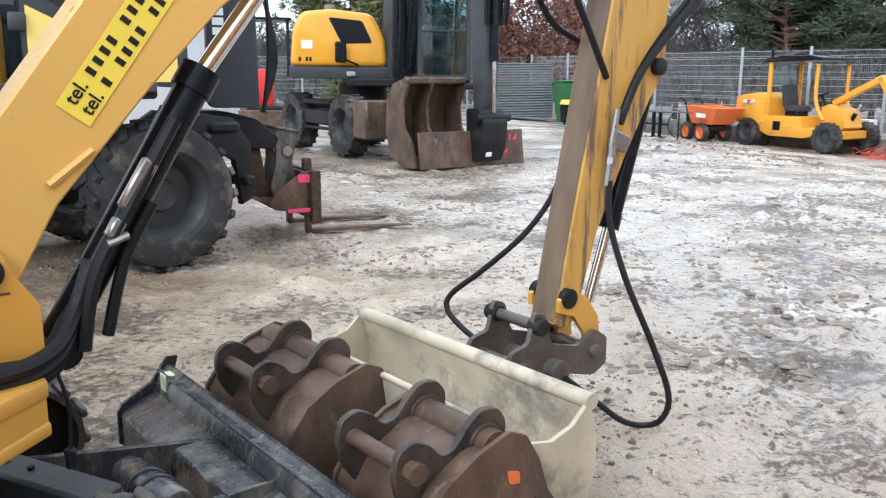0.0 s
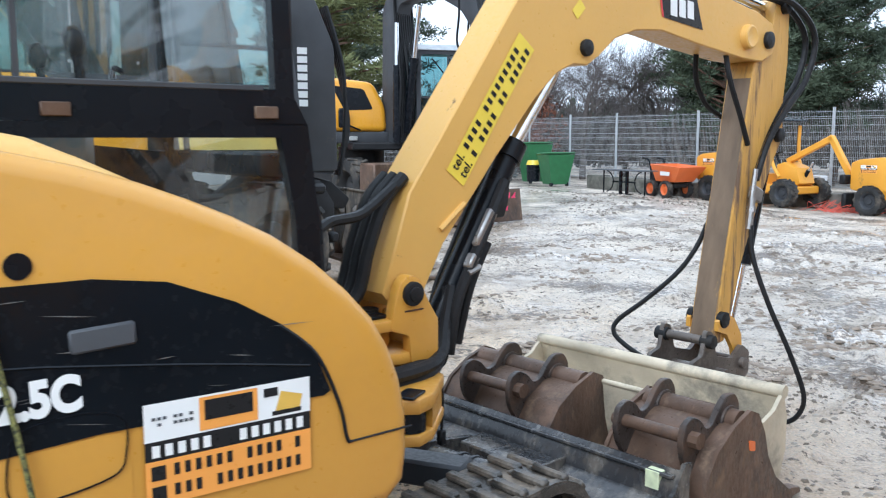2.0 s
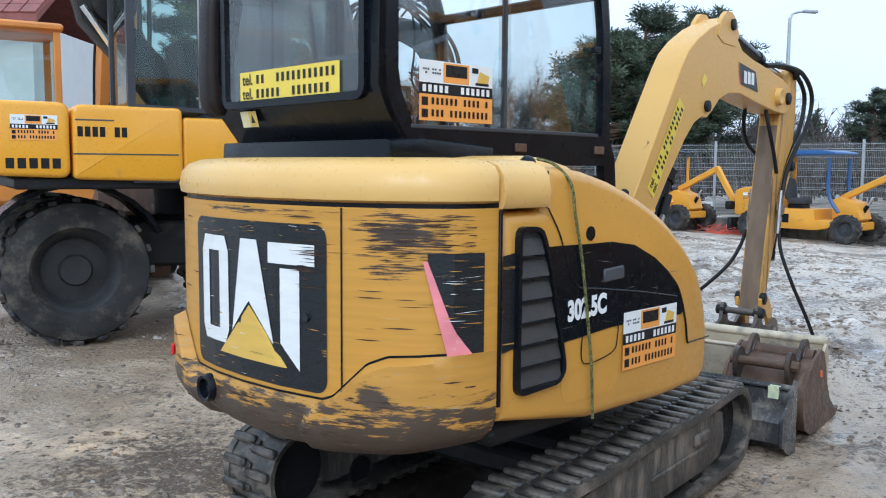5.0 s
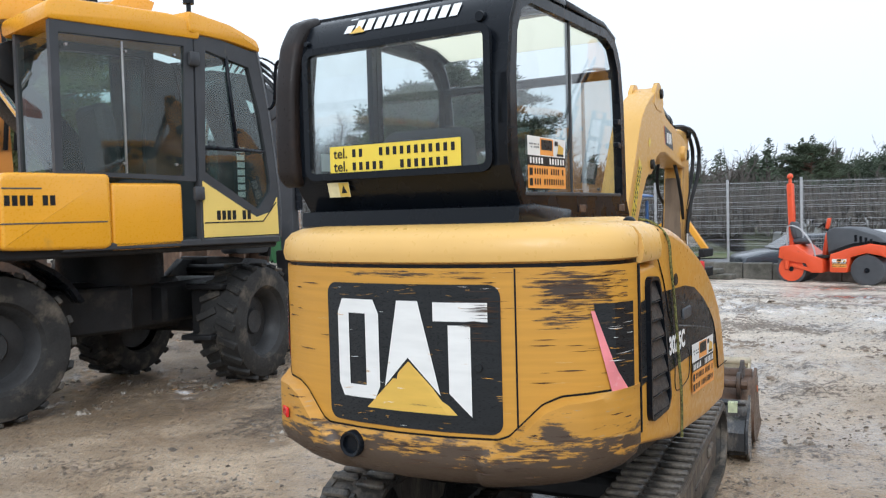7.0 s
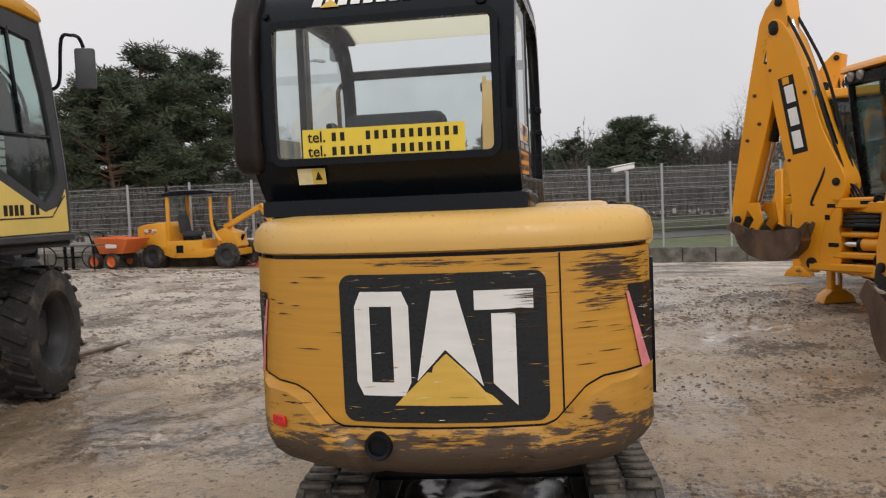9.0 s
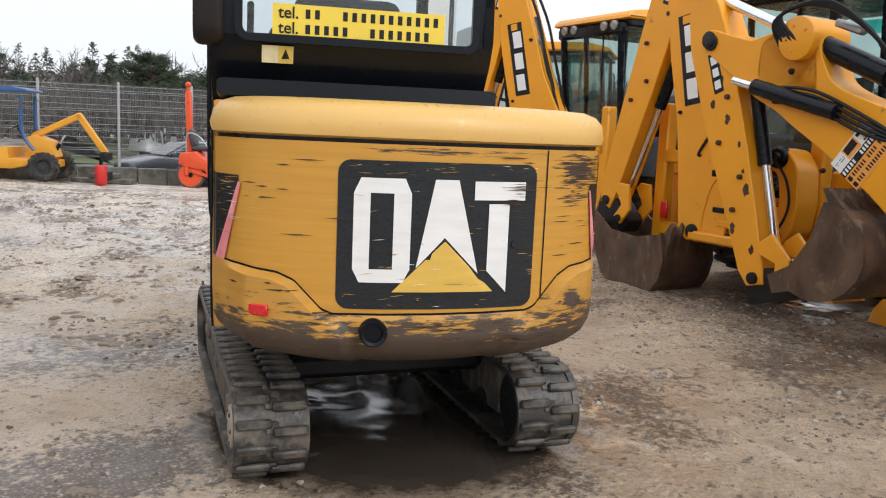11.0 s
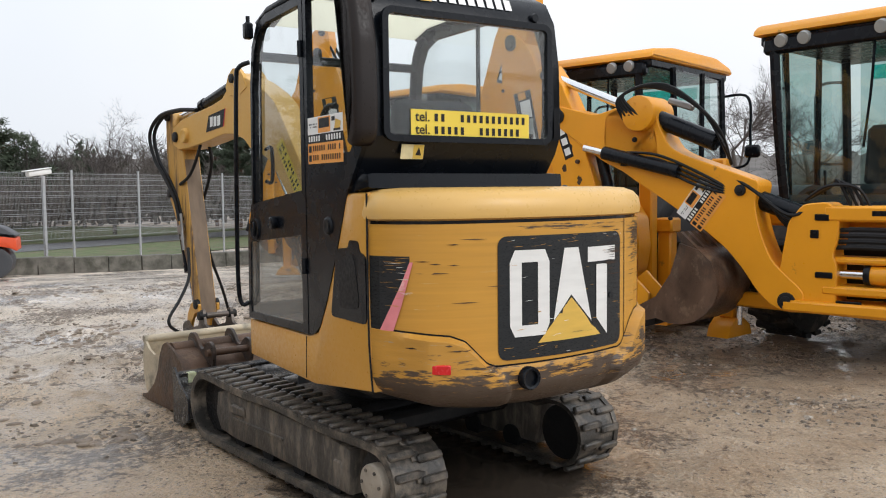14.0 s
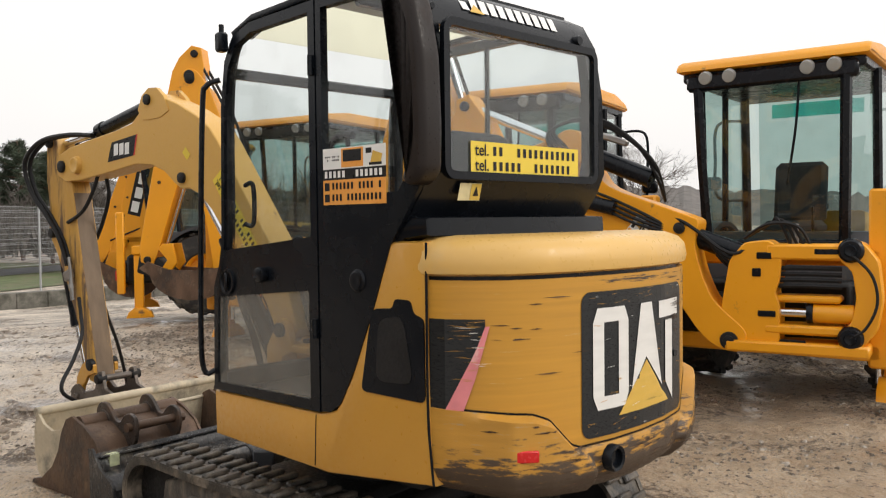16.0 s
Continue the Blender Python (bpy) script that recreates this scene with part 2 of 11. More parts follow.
DKGREY = material("dark_grey_plastic", (0.08, 0.083, 0.09), 0.5, 0, 0.12, 4, 0.05, 80, spec=0.22)
RUBBER = material("muddy_tyre_rubber", (0.034, 0.033, 0.032), 0.7, 0, 0.3, 5, 0.25, 50, (0.21, 0.175, 0.135), 0.44, 4, dirt_sharp=0.3, spec=0.22)
TRACK = material("muddy_track_rubber", (0.046, 0.042, 0.037), 0.40, 0, 0.3, 6, 0.3, 60, (0.29, 0.24, 0.185), 0.50, 7, dirt_sharp=0.25, spec=0.5)
CAPMUD = material("dried_mud_on_steel", (0.36, 0.31, 0.245), 0.7, 0, 0.2, 6, 0.3, 50, (0.16, 0.13, 0.10), 0.25, 9, dirt_sharp=0.2)
TRFRAME = material("mud_caked_steel", (0.075, 0.066, 0.056), 0.6, 0, 0.3, 5, 0.35, 50, (0.25, 0.205, 0.155), 0.5, 5, stretch=(2, 2, 0.6), dirt_sharp=0.2)
HOSE = material("black_hydraulic_hose", (0.014, 0.014, 0.015), 0.5, 0, 0.2, 10, 0.1, spec=0.22)
CHROME = material("chromed_rod", (0.75, 0.76, 0.78), 0.12, 1.0, 0.04, 5, 0.0)
STEEL = material("grey_steel", (0.32, 0.31, 0.30), 0.4, 0.85, 0.15, 8, 0.05)
RUSTY = material("rusty_bucket_steel", (0.120, 0.074, 0.050), 0.42, 0.15, 0.4, 5, 0.25, 60, (0.045, 0.040, 0.038), 0.46, 4, stretch=(1, 1, 0.6), dirt_sharp=0.16, dirt2=(0.25, 0.165, 0.105), dirt2_amt=0.32, dirt2_scale=8, spec=0.28)
WETBLACK = material("wet_black_blade_paint", (0.040, 0.040, 0.042), 0.20, 0.1, 0.35, 5, 0.2, 50, (0.21, 0.185, 0.155), 0.42, 6, dirt_sharp=0.2, stretch=(1, 1, 0.5), dirt2=(0.30, 0.29, 0.28), dirt2_amt=0.2, dirt2_scale=14)
HITCH = material("worn_hitch_steel", (0.12, 0.10, 0.085), 0.4, 0.4, 0.3, 6, 0.2, 60, (0.05, 0.045, 0.04), 0.4, 5, dirt_sharp=0.2)
CREAM = material("dried_clay_cream_steel", (0.56, 0.48, 0.35), 0.6, 0, 0.2, 4, 0.4, 30, (0.27, 0.24, 0.19), 0.50, 3.5, dirt_sharp=0.15)
WHITE = material("white_vinyl", (0.82, 0.82, 0.80), 0.45, 0, 0.04, 6, 0.02, 60)
WHITE_SCR = material("scratched_white_vinyl", (0.80, 0.79, 0.76), 0.45, 0, 0.05, 6, 0.02, 60, (0.5, 0.3, 0.1), 0.10, 3.0, stretch=(1, 1, 6), dirt_sharp=0.05)
DECALBLK = material("scratched_black_vinyl", (0.018, 0.02, 0.022), 0.35, 0, 0.2, 6, 0.02, 60, (0.45, 0.25, 0.06), 0.03, 3.2, stretch=(1, 1, 9), dirt_sharp=0.03, spec=0.30)
GLOSSBLK = material("glossy_black_vinyl", (0.007, 0.009, 0.012), 0.20, 0, 0.15, 5, 0.01, 40, spec=0.16)
BLKVINYL = material("black_vinyl", (0.018, 0.018, 0.019), 0.35, 0, 0.1, 6, 0.02, spec=0.22)
STK_YEL = material("lemon_sticker", (0.80, 0.60, 0.06), 0.4, 0, 0.04, 6, 0.01)
LOGO_Y = material("worn_golden_vinyl", (0.70, 0.44, 0.08), 0.42, 0, 0.06, 5, 0.02, 60, (0.10, 0.07, 0.04), 0.08, 2.2, stretch=(1, 1, 7), dirt_sharp=0.05)
STK_ORG = material("orange_sticker", (0.85, 0.36, 0.07), 0.4, 0, 0.04, 6, 0.01)
PINK = material("faded_pink_vinyl", (0.80, 0.26, 0.28), 0.45, 0, 0.15, 8, 0.02, 60, (0.85, 0.6, 0.55), 0.3, 6)
REDLENS = material("red_reflector", (0.65, 0.02, 0.02), 0.2, 0, 0.1, 20, 0.05)
AMBER = material("amber_beacon_lens", (0.85, 0.20, 0.01), 0.2, 0, 0.1, 10, 0.0)
NETTING = material("red_plastic_netting", (0.62, 0.10, 0.06), 0.6, 0, 0.15, 10, 0.0)
HOTPINK = material("pink_marker_paint", (0.85, 0.06, 0.16), 0.5, 0, 0.1, 10, 0.0)
ROOFLIGHT = bpy.data.materials.new("yellowed_translucent_plastic")
ROOFLIGHT.use_nodes = True
tr = ROOFLIGHT.node_tree.nodes.new("ShaderNodeBsdfTranslucent")
tr.inputs["Color"].default_value = (0.88, 0.85, 0.74, 1)
ROOFLIGHT.node_tree.links.new(tr.outputs[0], ROOFLIGHT.node_tree.nodes["Material Output"].inputs["Surface"])
CREAMROOF = material("cream_headliner", (0.84, 0.81, 0.68), 0.6, 0, 0.06, 6, 0.03)
SEATMAT = material("grey_seat_cloth", (0.05, 0.053, 0.058), 0.8, 0, 0.15, 20, 0.2, 120, spec=0.22)
GREENPL = material("green_bin_plastic", (0.03, 0.13, 0.045), 0.45, 0, 0.1, 5, 0.03)
BLUE = material("blue_paint", (0.03, 0.09, 0.24), 0.4, 0, 0.1, 4, 0.02)
LOUVRE = material("dark_perforated_steel", (0.040, 0.041, 0.043), 0.5, 0.1, 0.6, 160, 0.5, 160, spec=0.25)
GRILLE = perforated_steel()
GALV = material("galvanised_steel", (0.42, 0.43, 0.44), 0.45, 0.4, 0.12, 10, 0.02)
PALLET = material("stacked_grey_mesh_panels", (0.20, 0.22, 0.22), 0.6, 0.2, 0.25, 12, 0.2)
CONCRETE = material("mossy_concrete", (0.15, 0.14, 0.12), 0.85, 0, 0.4, 3, 0.3, 40, (0.035, 0.038, 0.024), 0.62, 2.5, dirt_sharp=0.3)
LAMPGLASS = material("lamp_lens", (0.34, 0.35, 0.34), 0.12, 0, 0.05, 20, 0.0)
WALLW = material("white_render_wall", (0.72, 0.72, 0.71), 0.8, 0, 0.04, 2, 0.05)
ROOFRED = material("red_brown_roof_tile", (0.23, 0.07, 0.055), 0.6, 0, 0.2, 6, 0.2)
WOODMAT = material("grey_weathered_wood", (0.20, 0.18, 0.16), 0.8, 0, 0.2, 6, 0.2)
ROPE_G = material("green_yellow_cord", (0.17, 0.165, 0.05), 0.8, 0, 0.9, 160, 0.4, 140, (0.02, 0.025, 0.015), 0.45, 90, dirt_sharp=0.1)
RIMGREY = material("dusty_dark_rim", (0.035, 0.035, 0.036), 0.5, 0, 0.3, 5, 0.1, 50, (0.11, 0.095, 0.08), 0.22, 4, dirt_sharp=0.3, spec=0.3)
GLASS = glass_material("cab_glass", (0.90, 0.95, 0.95), 0.02, 0.92)
GLASS_DK = glass_material("tinted_cab_glass", (0.74, 0.88, 0.85), 0.02, 0.80)
TEAL = glass_material("teal_sun_strip", (0.28, 0.92, 0.86), 0.05, 0.9, 0.05)
CONSOLE = material("grey_console_plastic", (0.20, 0.22, 0.23), 0.55, 0, 0.12, 6, 0.05, 80)
GLASS_FROST = glass_material("scuffed_plastic_pane", (0.86, 0.86, 0.84), 0.15, 0.8, 0.30)
CARGLASS = material("dark_car_glass", (0.02, 0.025, 0.03), 0.08, 0, 0.1, 5, 0.0)
CARWHITE = material("white_car_paint", (0.75, 0.76, 0.77), 0.3, 0, 0.04, 3, 0.0, coat=0.5)
CARDARK = material("dark_blue_grey_car_paint", (0.06, 0.07, 0.085), 0.3, 0.3, 0.05, 3, 0.0, coat=0.5, spec=0.22)


# ---- mesh helpers ----
class Geo:
    """Gathers simple solids into one bmesh."""

    def __init__(self, mat=None):
        self.bm = bmesh.new()
        self.mat = mat

    def _merge(self, tmp, mat=None):
        me = bpy.data.meshes.new("tmp")
        m = mat if mat is not None else self.mat
        if m is not None:
            tmp.transform(m)
        tmp.to_mesh(me)
        tmp.free()
        self.bm.from_mesh(me)
        bpy.data.meshes.remove(me)
        return self

    def box(self, c, s, bev=0.0, rot=(0, 0, 0), seg=1):
        tmp = bmesh.new()
        bmesh.ops.create_cube(tmp, size=1)
        bmesh.ops.scale(tmp, vec=s, verts=tmp.verts)
        if bev:
            bmesh.ops.bevel(tmp, geom=list(tmp.edges), offset=min(bev, 0.45 * min(s)), segments=seg, affect="EDGES", profile=0.5)
        tmp.transform(pose(*c, *rot))
        return self._merge(tmp)

    def prism(self, pts, d0, d1, plane="xz", bev=0.0, seg=2):
        """A closed outline of (u, v), pushed from depth d0 to d1 along the third axis."""
        tmp = bmesh.new()
        put = {"xz": lambda u, v, d: (u, d, v), "yz": lambda u, v, d: (d, u, v), "xy": lambda u, v, d: (u, v, d)}[plane]
        a = [tmp.verts.new(put(u, v, d0)) for u, v in pts]
        b = [tmp.verts.new(put(u, v, d1)) for u, v in pts]
        n = len(pts)
        tmp.faces.new(a[::-1]), tmp.faces.new(b)
        for i in range(n):
            tmp.faces.new((a[i], a[(i + 1) % n], b[(i + 1) % n], b[i]))
        bmesh.ops.recalc_face_normals(tmp, faces=tmp.faces)
        if bev:
            rim = [e for e in tmp.edges if len({f for f in e.link_faces if len(f.verts) == n and n > 4 or f in tuple(tmp.faces)[:2]}) == 1]
            bmesh.ops.bevel(tmp, geom=rim, offset=bev, segments=seg, affect="EDGES", profile=0.5)
        return self._merge(tmp)

    def sheet(self, pts, d0, d1, plane="xz"):
        """One thin pane in the middle between d0 and d1."""
        d = (d0 + d1) / 2
        put = {"xz": lambda u, v: (u, d, v), "yz": lambda u, v: (d, u, v), "xy": lambda u, v: (u, v, d)}[plane]
        tmp = bmesh.new()
        tmp.faces.new([tmp.verts.new(put(u, v)) for u, v in pts])
        return self._merge(tmp)

    def ring(self, outer, inner, d0, d1, plane="xz"):
        """A flat frame between two outlines of equal count."""
        put = {"xz": lambda u, v, d: (u, d, v), "yz": lambda u, v, d: (d, u, v), "xy": lambda u, v, d: (u, v, d)}[plane]
        tmp = bmesh.new()
        n = len(outer)
        o0 = [tmp.verts.new(put(*p, d0)) for p in outer]
        i0 = [tmp.verts.new(put(*p, d0)) for p in inner]
        o1 = [tmp.verts.new(put(*p, d1)) for p in outer]
        i1 = [tmp.verts.new(put(*p, d1)) for p in inner]
        for k in range(n):
            j = (k + 1) % n
            tmp.faces.new((o0[k], o0[j], i0[j], i0[k])), tmp.faces.new((o1[j], o1[k], i1[k], i1[j]))
            tmp.faces.new((o0[j], o0[k], o1[k], o1[j])), tmp.faces.new((i0[k], i0[j], i1[j], i1[k]))
        bmesh.ops.recalc_face_normals(tmp, faces=tmp.faces)
        return self._merge(tmp)

    def cyl(self, p0, p1, r, seg=16, r2=None, bev=0.0):
        p0, p1 = Vector(p0), Vector(p1)
        tmp = bmesh.new()
        bmesh.ops.create_cone(tmp, cap_ends=True, segments=seg, radius1=r, radius2=r if r2 is None else r2, depth=(p1 - p0).length)
        if bev:
            bmesh.ops.bevel(tmp, geom=[e for e in tmp.edges if any(len(f.verts) == seg for f in e.link_faces)], offset=bev, segments=2, affect="EDGES", profile=0.5)
        tmp.transform(Matrix.Translation((p0 + p1) / 2) @ (p1 - p0).to_track_quat("Z", "Y").to_matrix().to_4x4())
        return self._merge(tmp)

    def tube(self, pts, r, seg=8, smooth=True):
        """A round tube through points, rounded by Catmull-Rom."""
        P = [Vector(p) for p in pts]
        if smooth and len(P) > 2:
            Q = []
            for i in range(len(P) - 1):
                a, b, c, d = P[max(i - 1, 0)], P[i], P[i + 1], P[min(i + 2, len(P) - 1)]
                for k in range(6):
                    t = k / 6
                    Q.append(0.5 * ((2 * b) + (c - a) * t + (2 * a - 5 * b + 4 * c - d) * t * t + (3 * b - a - 3 * c + d) * t ** 3))
            P = Q + [P[-1]]
        tmp = bmesh.new()
        loops = []
        up = Vector((0, 0, 1))
        for i, p in enumerate(P):
            d = (P[min(i + 1, len(P) - 1)] - P[max(i - 1, 0)]).normalized()
            s = d.cross(up)
            if s.length < 0.05:
                s = d.cross(Vector((1, 0, 0)))
            s.normalize()
            q = s.cross(d).normalized()
            up = q
            loops.append([tmp.verts.new(p + r * (math.cos(a) * s + math.sin(a) * q)) for a in [2 * math.pi * k / seg for k in range(seg)]])
        for A, B in zip(loops, loops[1:]):
            for k in range(seg):
                tmp.faces.new((A[k], A[(k + 1) % seg], B[(k + 1) % seg], B[k]))
        tmp.faces.new(loops[0][::-1]), tmp.faces.new(loops[-1])
        bmesh.ops.recalc_face_normals(tmp, faces=tmp.faces)
        return self._merge(tmp)

    def loft(self, rings, cap=True):
        tmp = bmesh.new()
        V = [[tmp.verts.new(p) for p in r] for r in rings]
        n = len(rings[0])
        for A, B in zip(V, V[1:]):
            for k in range(n):
                tmp.faces.new((A[k], A[(k + 1) % n], B[(k + 1) % n], B[k]))
        if cap:
            tmp.faces.new(V[0][::-1]), tmp.faces.new(V[-1])
        bmesh.ops.recalc_face_normals(tmp, faces=tmp.faces)
        return self._merge(tmp)

    def lathe(self, prof, seg=32, m=None, caps=True):
        """Profile of (radius, height) turned about z, then placed by m."""
        tmp = bmesh.new()
        V = [[tmp.verts.new((r * math.cos(2 * math.pi * k / seg), r * math.sin(2 * math.pi * k / seg), h)) for k in range(seg)] for r, h in prof]
        for A, B in zip(V, V[1:]):
            for k in range(seg):
                tmp.faces.new((A[k], A[(k + 1) % seg], B[(k + 1) % seg], B[k]))
        if caps:
            tmp.faces.new(V[0][::-1]), tmp.faces.new(V[-1])
        bmesh.ops.recalc_face_normals(tmp, faces=tmp.faces)
        if m is not None:
            tmp.transform(m)
        return self._merge(tmp)

    def ball(self, c, r, s=(1, 1, 1), sub=2):
        tmp = bmesh.new()
        bmesh.ops.create_icosphere(tmp, subdivisions=sub, radius=r)
        tmp.transform(Matrix.Translation(c) @ Matrix.Diagonal((*s, 1)))
        return self._merge(tmp)

    def quad(self, a, b, c, d):
        tmp = bmesh.new()
        tmp.faces.new([tmp.verts.new(p) for p in (a, b, c, d)])
        return self._merge(tmp)


def smooth_by_angle(me, deg=40):
    n = len(me.polygons)
    me.polygons.foreach_set("use_smooth", [True] * n)
    me.set_sharp_from_angle(angle=radians(deg))


def part(name, geo, mat, parent=None, label="", smooth=True):
    me = bpy.data.meshes.new(name)
    geo.bm.to_mesh(me)
    geo.bm.free()
    if smooth:
        smooth_by_angle(me)
    me.materials.append(mat)
    ob = new(name, me)
    if name.endswith("writing_bar"):
        ob["kind"] = "stuff"
    if parent is not None:
        ob.parent = parent
    if label:
        tagged(ob, label)
    return ob


def thing(name, m, label, category, group=""):
    e = new(name)
    e.empty_display_size = 0.2
    e.matrix_world = m
    return tagged(e, label, category, group)


def solo(name, geo, mat, label, category, group="", kind="", smooth=True):
    return tagged(part(name, geo, mat, None, "", smooth), label, category, group, kind)


def rrect(cx, cy, w, h, r, n=4):
    """Rounded rectangle outline."""
    pts = []
    for sx, sy, a0 in ((1, 1, 0), (-1, 1, 90), (-1, -1, 180), (1, -1, 270)):
        for k in range(n + 1):
            a = radians(a0 + 90 * k / n)
            pts.append((cx + sx * (w / 2 - r) + r * math.cos(a), cy + sy * (h / 2 - r) + r * math.sin(a)))
    return pts


def rpoly(pts, r, n=3):
    """Rounds the corners of an outline."""
    out = []
    m = len(pts)
    for i in range(m):
        a, b, c = Vector(pts[i - 1]), Vector(pts[i]), Vector(pts[(i + 1) % m])
        e, f = (a - b), (c - b)
        k = min(r, 0.45 * e.length, 0.45 * f.length)
        p, q = b + e.normalized() * k, b + f.normalized() * k
        for j in range(n + 1):
            t = j / n
            out.append(tuple((1 - t) ** 2 * p + 2 * t * (1 - t) * b + t * t * q))
    return out


def inset(pts, d):
    """Moves an outline inwards by d, corner by corner (outline turns left)."""
    out = []
    m = len(pts)
    area = sum(pts[i][0] * pts[(i + 1) % m][1] - pts[(i + 1) % m][0] * pts[i][1] for i in range(m))
    s = 1 if area > 0 else -1
    for i in range(m):
        a, b, c = Vector(pts[i - 1]), Vector(pts[i]), Vector(pts[(i + 1) % m])
        e, f = (b - a).normalized(), (c - b).normalized()
        n1, n2 = Vector((-e.y, e.x)) * s, Vector((-f.y, f.x)) * s
        k = (n1 + n2)
        k = k / max(0.35, k.length_squared / 2)
        out.append(tuple(b + k * d))
    return out


def bars(geo, cx, cz, w, h, n, rows, put, gap=0.35, seed=1, fill=0.72):
    """Rows of small bars that stand for writing nobody may read. put(u, v, d) gives the place."""
    rnd = random.Random(seed)
    for r in range(rows):
        z = cz + h / 2 - h * (r + 0.5) / rows
        hh = h / rows * (1 - gap) / 2
        u = cx - w / 2
        step = w / n
        for k in range(n):
            if rnd.random() < 0.12:
                u += step
                continue
            geo.quad(put(u + 0.1 * step, z - hh, 0), put(u + (0.1 + fill) * step, z - hh, 0), put(u + (0.1 + fill) * step, z + hh, 0), put(u + 0.1 * step, z + hh, 0))
            u += step
    return geo


def text_part(name, body, size, m, mat, parent, label="", bold=0.0, sx=1.0):
    cu = bpy.data.curves.new(name, "FONT")
    cu.body, cu.size, cu.align_x, cu.align_y = body, size, "CENTER", "CENTER"
    cu.offset = bold
    tmp = new("tmp_text", cu)
    deps = bpy.context.evaluated_depsgraph_get()
    me = bpy.data.meshes.new_from_object(tmp.evaluated_get(deps))
    bpy.data.objects.remove(tmp)
    me.transform(m @ Matrix.Diagonal((sx, 1, 1, 1)))
    me.materials.clear()
    me.materials.append(mat)
    ob = new(name, me)
    ob.parent = parent
    return tagged(ob, label)


def face_right(x, y, z, roll=0):
    """Writing on a side that looks to the thing's right (-y), upright."""
    return pose(x, y, z) @ pose(0, 0, 0, 90, 0, 0) @ pose(0, 0, 0, 0, 0, roll)


def face_left(x, y, z, roll=0):
    return pose(x, y, z, 0, 0, 180) @ pose(0, 0, 0, 90, 0, 0) @ pose(0, 0, 0, 0, 0, roll)


def face_back(x, y, z, roll=0):
    return pose(x, y, z, 0, 0, -90) @ pose(0, 0, 0, 90, 0, 0) @ pose(0, 0, 0, 0, 0, roll)

# ---- ground ----
def value_noise(x, y, f, seed):
    rs = np.random.RandomState(seed)
    tab = rs.rand(256, 256)
    xi, yi = np.floor(x * f).astype(int), np.floor(y * f).astype(int)
    u, v = x * f - xi, y * f - yi
    u, v = u * u * (3 - 2 * u), v * v * (3 - 2 * v)
    T = lambda i, j: tab[i % 256, j % 256]
    return (T(xi, yi) * (1 - u) + T(xi + 1, yi) * u) * (1 - v) + (T(xi, yi + 1) * (1 - u) + T(xi + 1, yi + 1) * u) * v


def axis(lo, hi, step, far):
    core = list(np.arange(lo, hi + step / 2, step))
    left, right, s = [], [], step
    a, b = lo, hi
    while b < far:
        s *= 1.35
        a, b = a - s, b + s
        left.append(a), right.append(b)
    return np.array(left[::-1] + core + right)


LINE = [(6.4, 30.0), (8.3, 26.3), (12.6, 21.2), (16.9, 15.9), (17.9, 13.9), (20.2, 10.6), (24.0, 6.2), (34.0, -3.5)]


def gz(x, y):
    """The yard falls gently towards the east."""
    return -float(np.clip(0.0565 * (x + 0.2 * y - 8.5), 0, 0.85))


def ground_height(X, Y):
    near = np.clip((30 - np.hypot(X - 2, Y - 6)) / 10, 0, 1)
    h = 0.022 * (value_noise(X, Y, 0.55, 1) - 0.5) + 0.014 * (value_noise(X, Y, 1.9, 2) - 0.5) + 0.012 * (value_noise(X, Y, 5.2, 3) - 0.5)
    patch = np.clip(value_noise(X, Y, 0.5, 10) * 0.6 + value_noise(X, Y, 1.7, 11) * 0.4 - 0.50, 0, 0.2) * 5
    rough = 0.45 + 0.55 * patch
    crumbs = rough * 0.027 * (value_noise(X, Y, 9.5, 9) + value_noise(X, Y, 9.9, 12) - 1.0) + np.clip(value_noise(X, Y, 8.3, 13) - 0.80, 0, 1) * 0.17
    lumps = patch * np.clip(value_noise(X, Y, 7.5, 6) - 0.45, 0, 1) * 0.09
    # tyre ruts
    rut = np.zeros_like(X)
    for cx, cy, ang, wd in ((3.0, 7.5, 25, 0.9), (4.5, 9.0, 48, 0.9), (2.0, 6.0, 70, 0.8), (1.5, 4.6, 40, 0.7), (-6.0, -1.0, 60, 0.8), (6.5, 8.0, 110, 0.9), (3.8, 4.2, 18, 0.8), (0.5, 9.5, 80, 0.85)):
        c, s = math.cos(radians(ang)), math.sin(radians(ang))
        across = -(X - cx) * s + (Y - cy) * c
        along = (X - cx) * c + (Y - cy) * s
        fade = np.exp(-(along / 4.5) ** 2)
        wob = 0.25 * np.sin(along * 0.8)
        for o in (-wd, wd):
            q = across - o - wob
            rut += fade * (-0.026 * np.exp(-(q / 0.16) ** 2) * (0.4 + value_noise(X, Y, 3.0, 7)) + 0.024 * np.exp(-((np.abs(q) - 0.26) / 0.09) ** 2) * value_noise(X, Y, 7, 8) * 1.6)
    calm = 1 - 0.65 * np.exp(-(((X + 2.2) / 2.2) ** 2 + ((Y - 1.8) / 2.2) ** 2))
    # water and slurry stand level in the hollows
    z = (h + crumbs + lumps + rut) * calm
    z = np.maximum(z, -0.011 + 0.2 * np.minimum(z + 0.011, 0))
    return near * z - 0.012 - np.clip(0.0565 * (X + 0.2 * Y - 8.5), 0, 0.85)


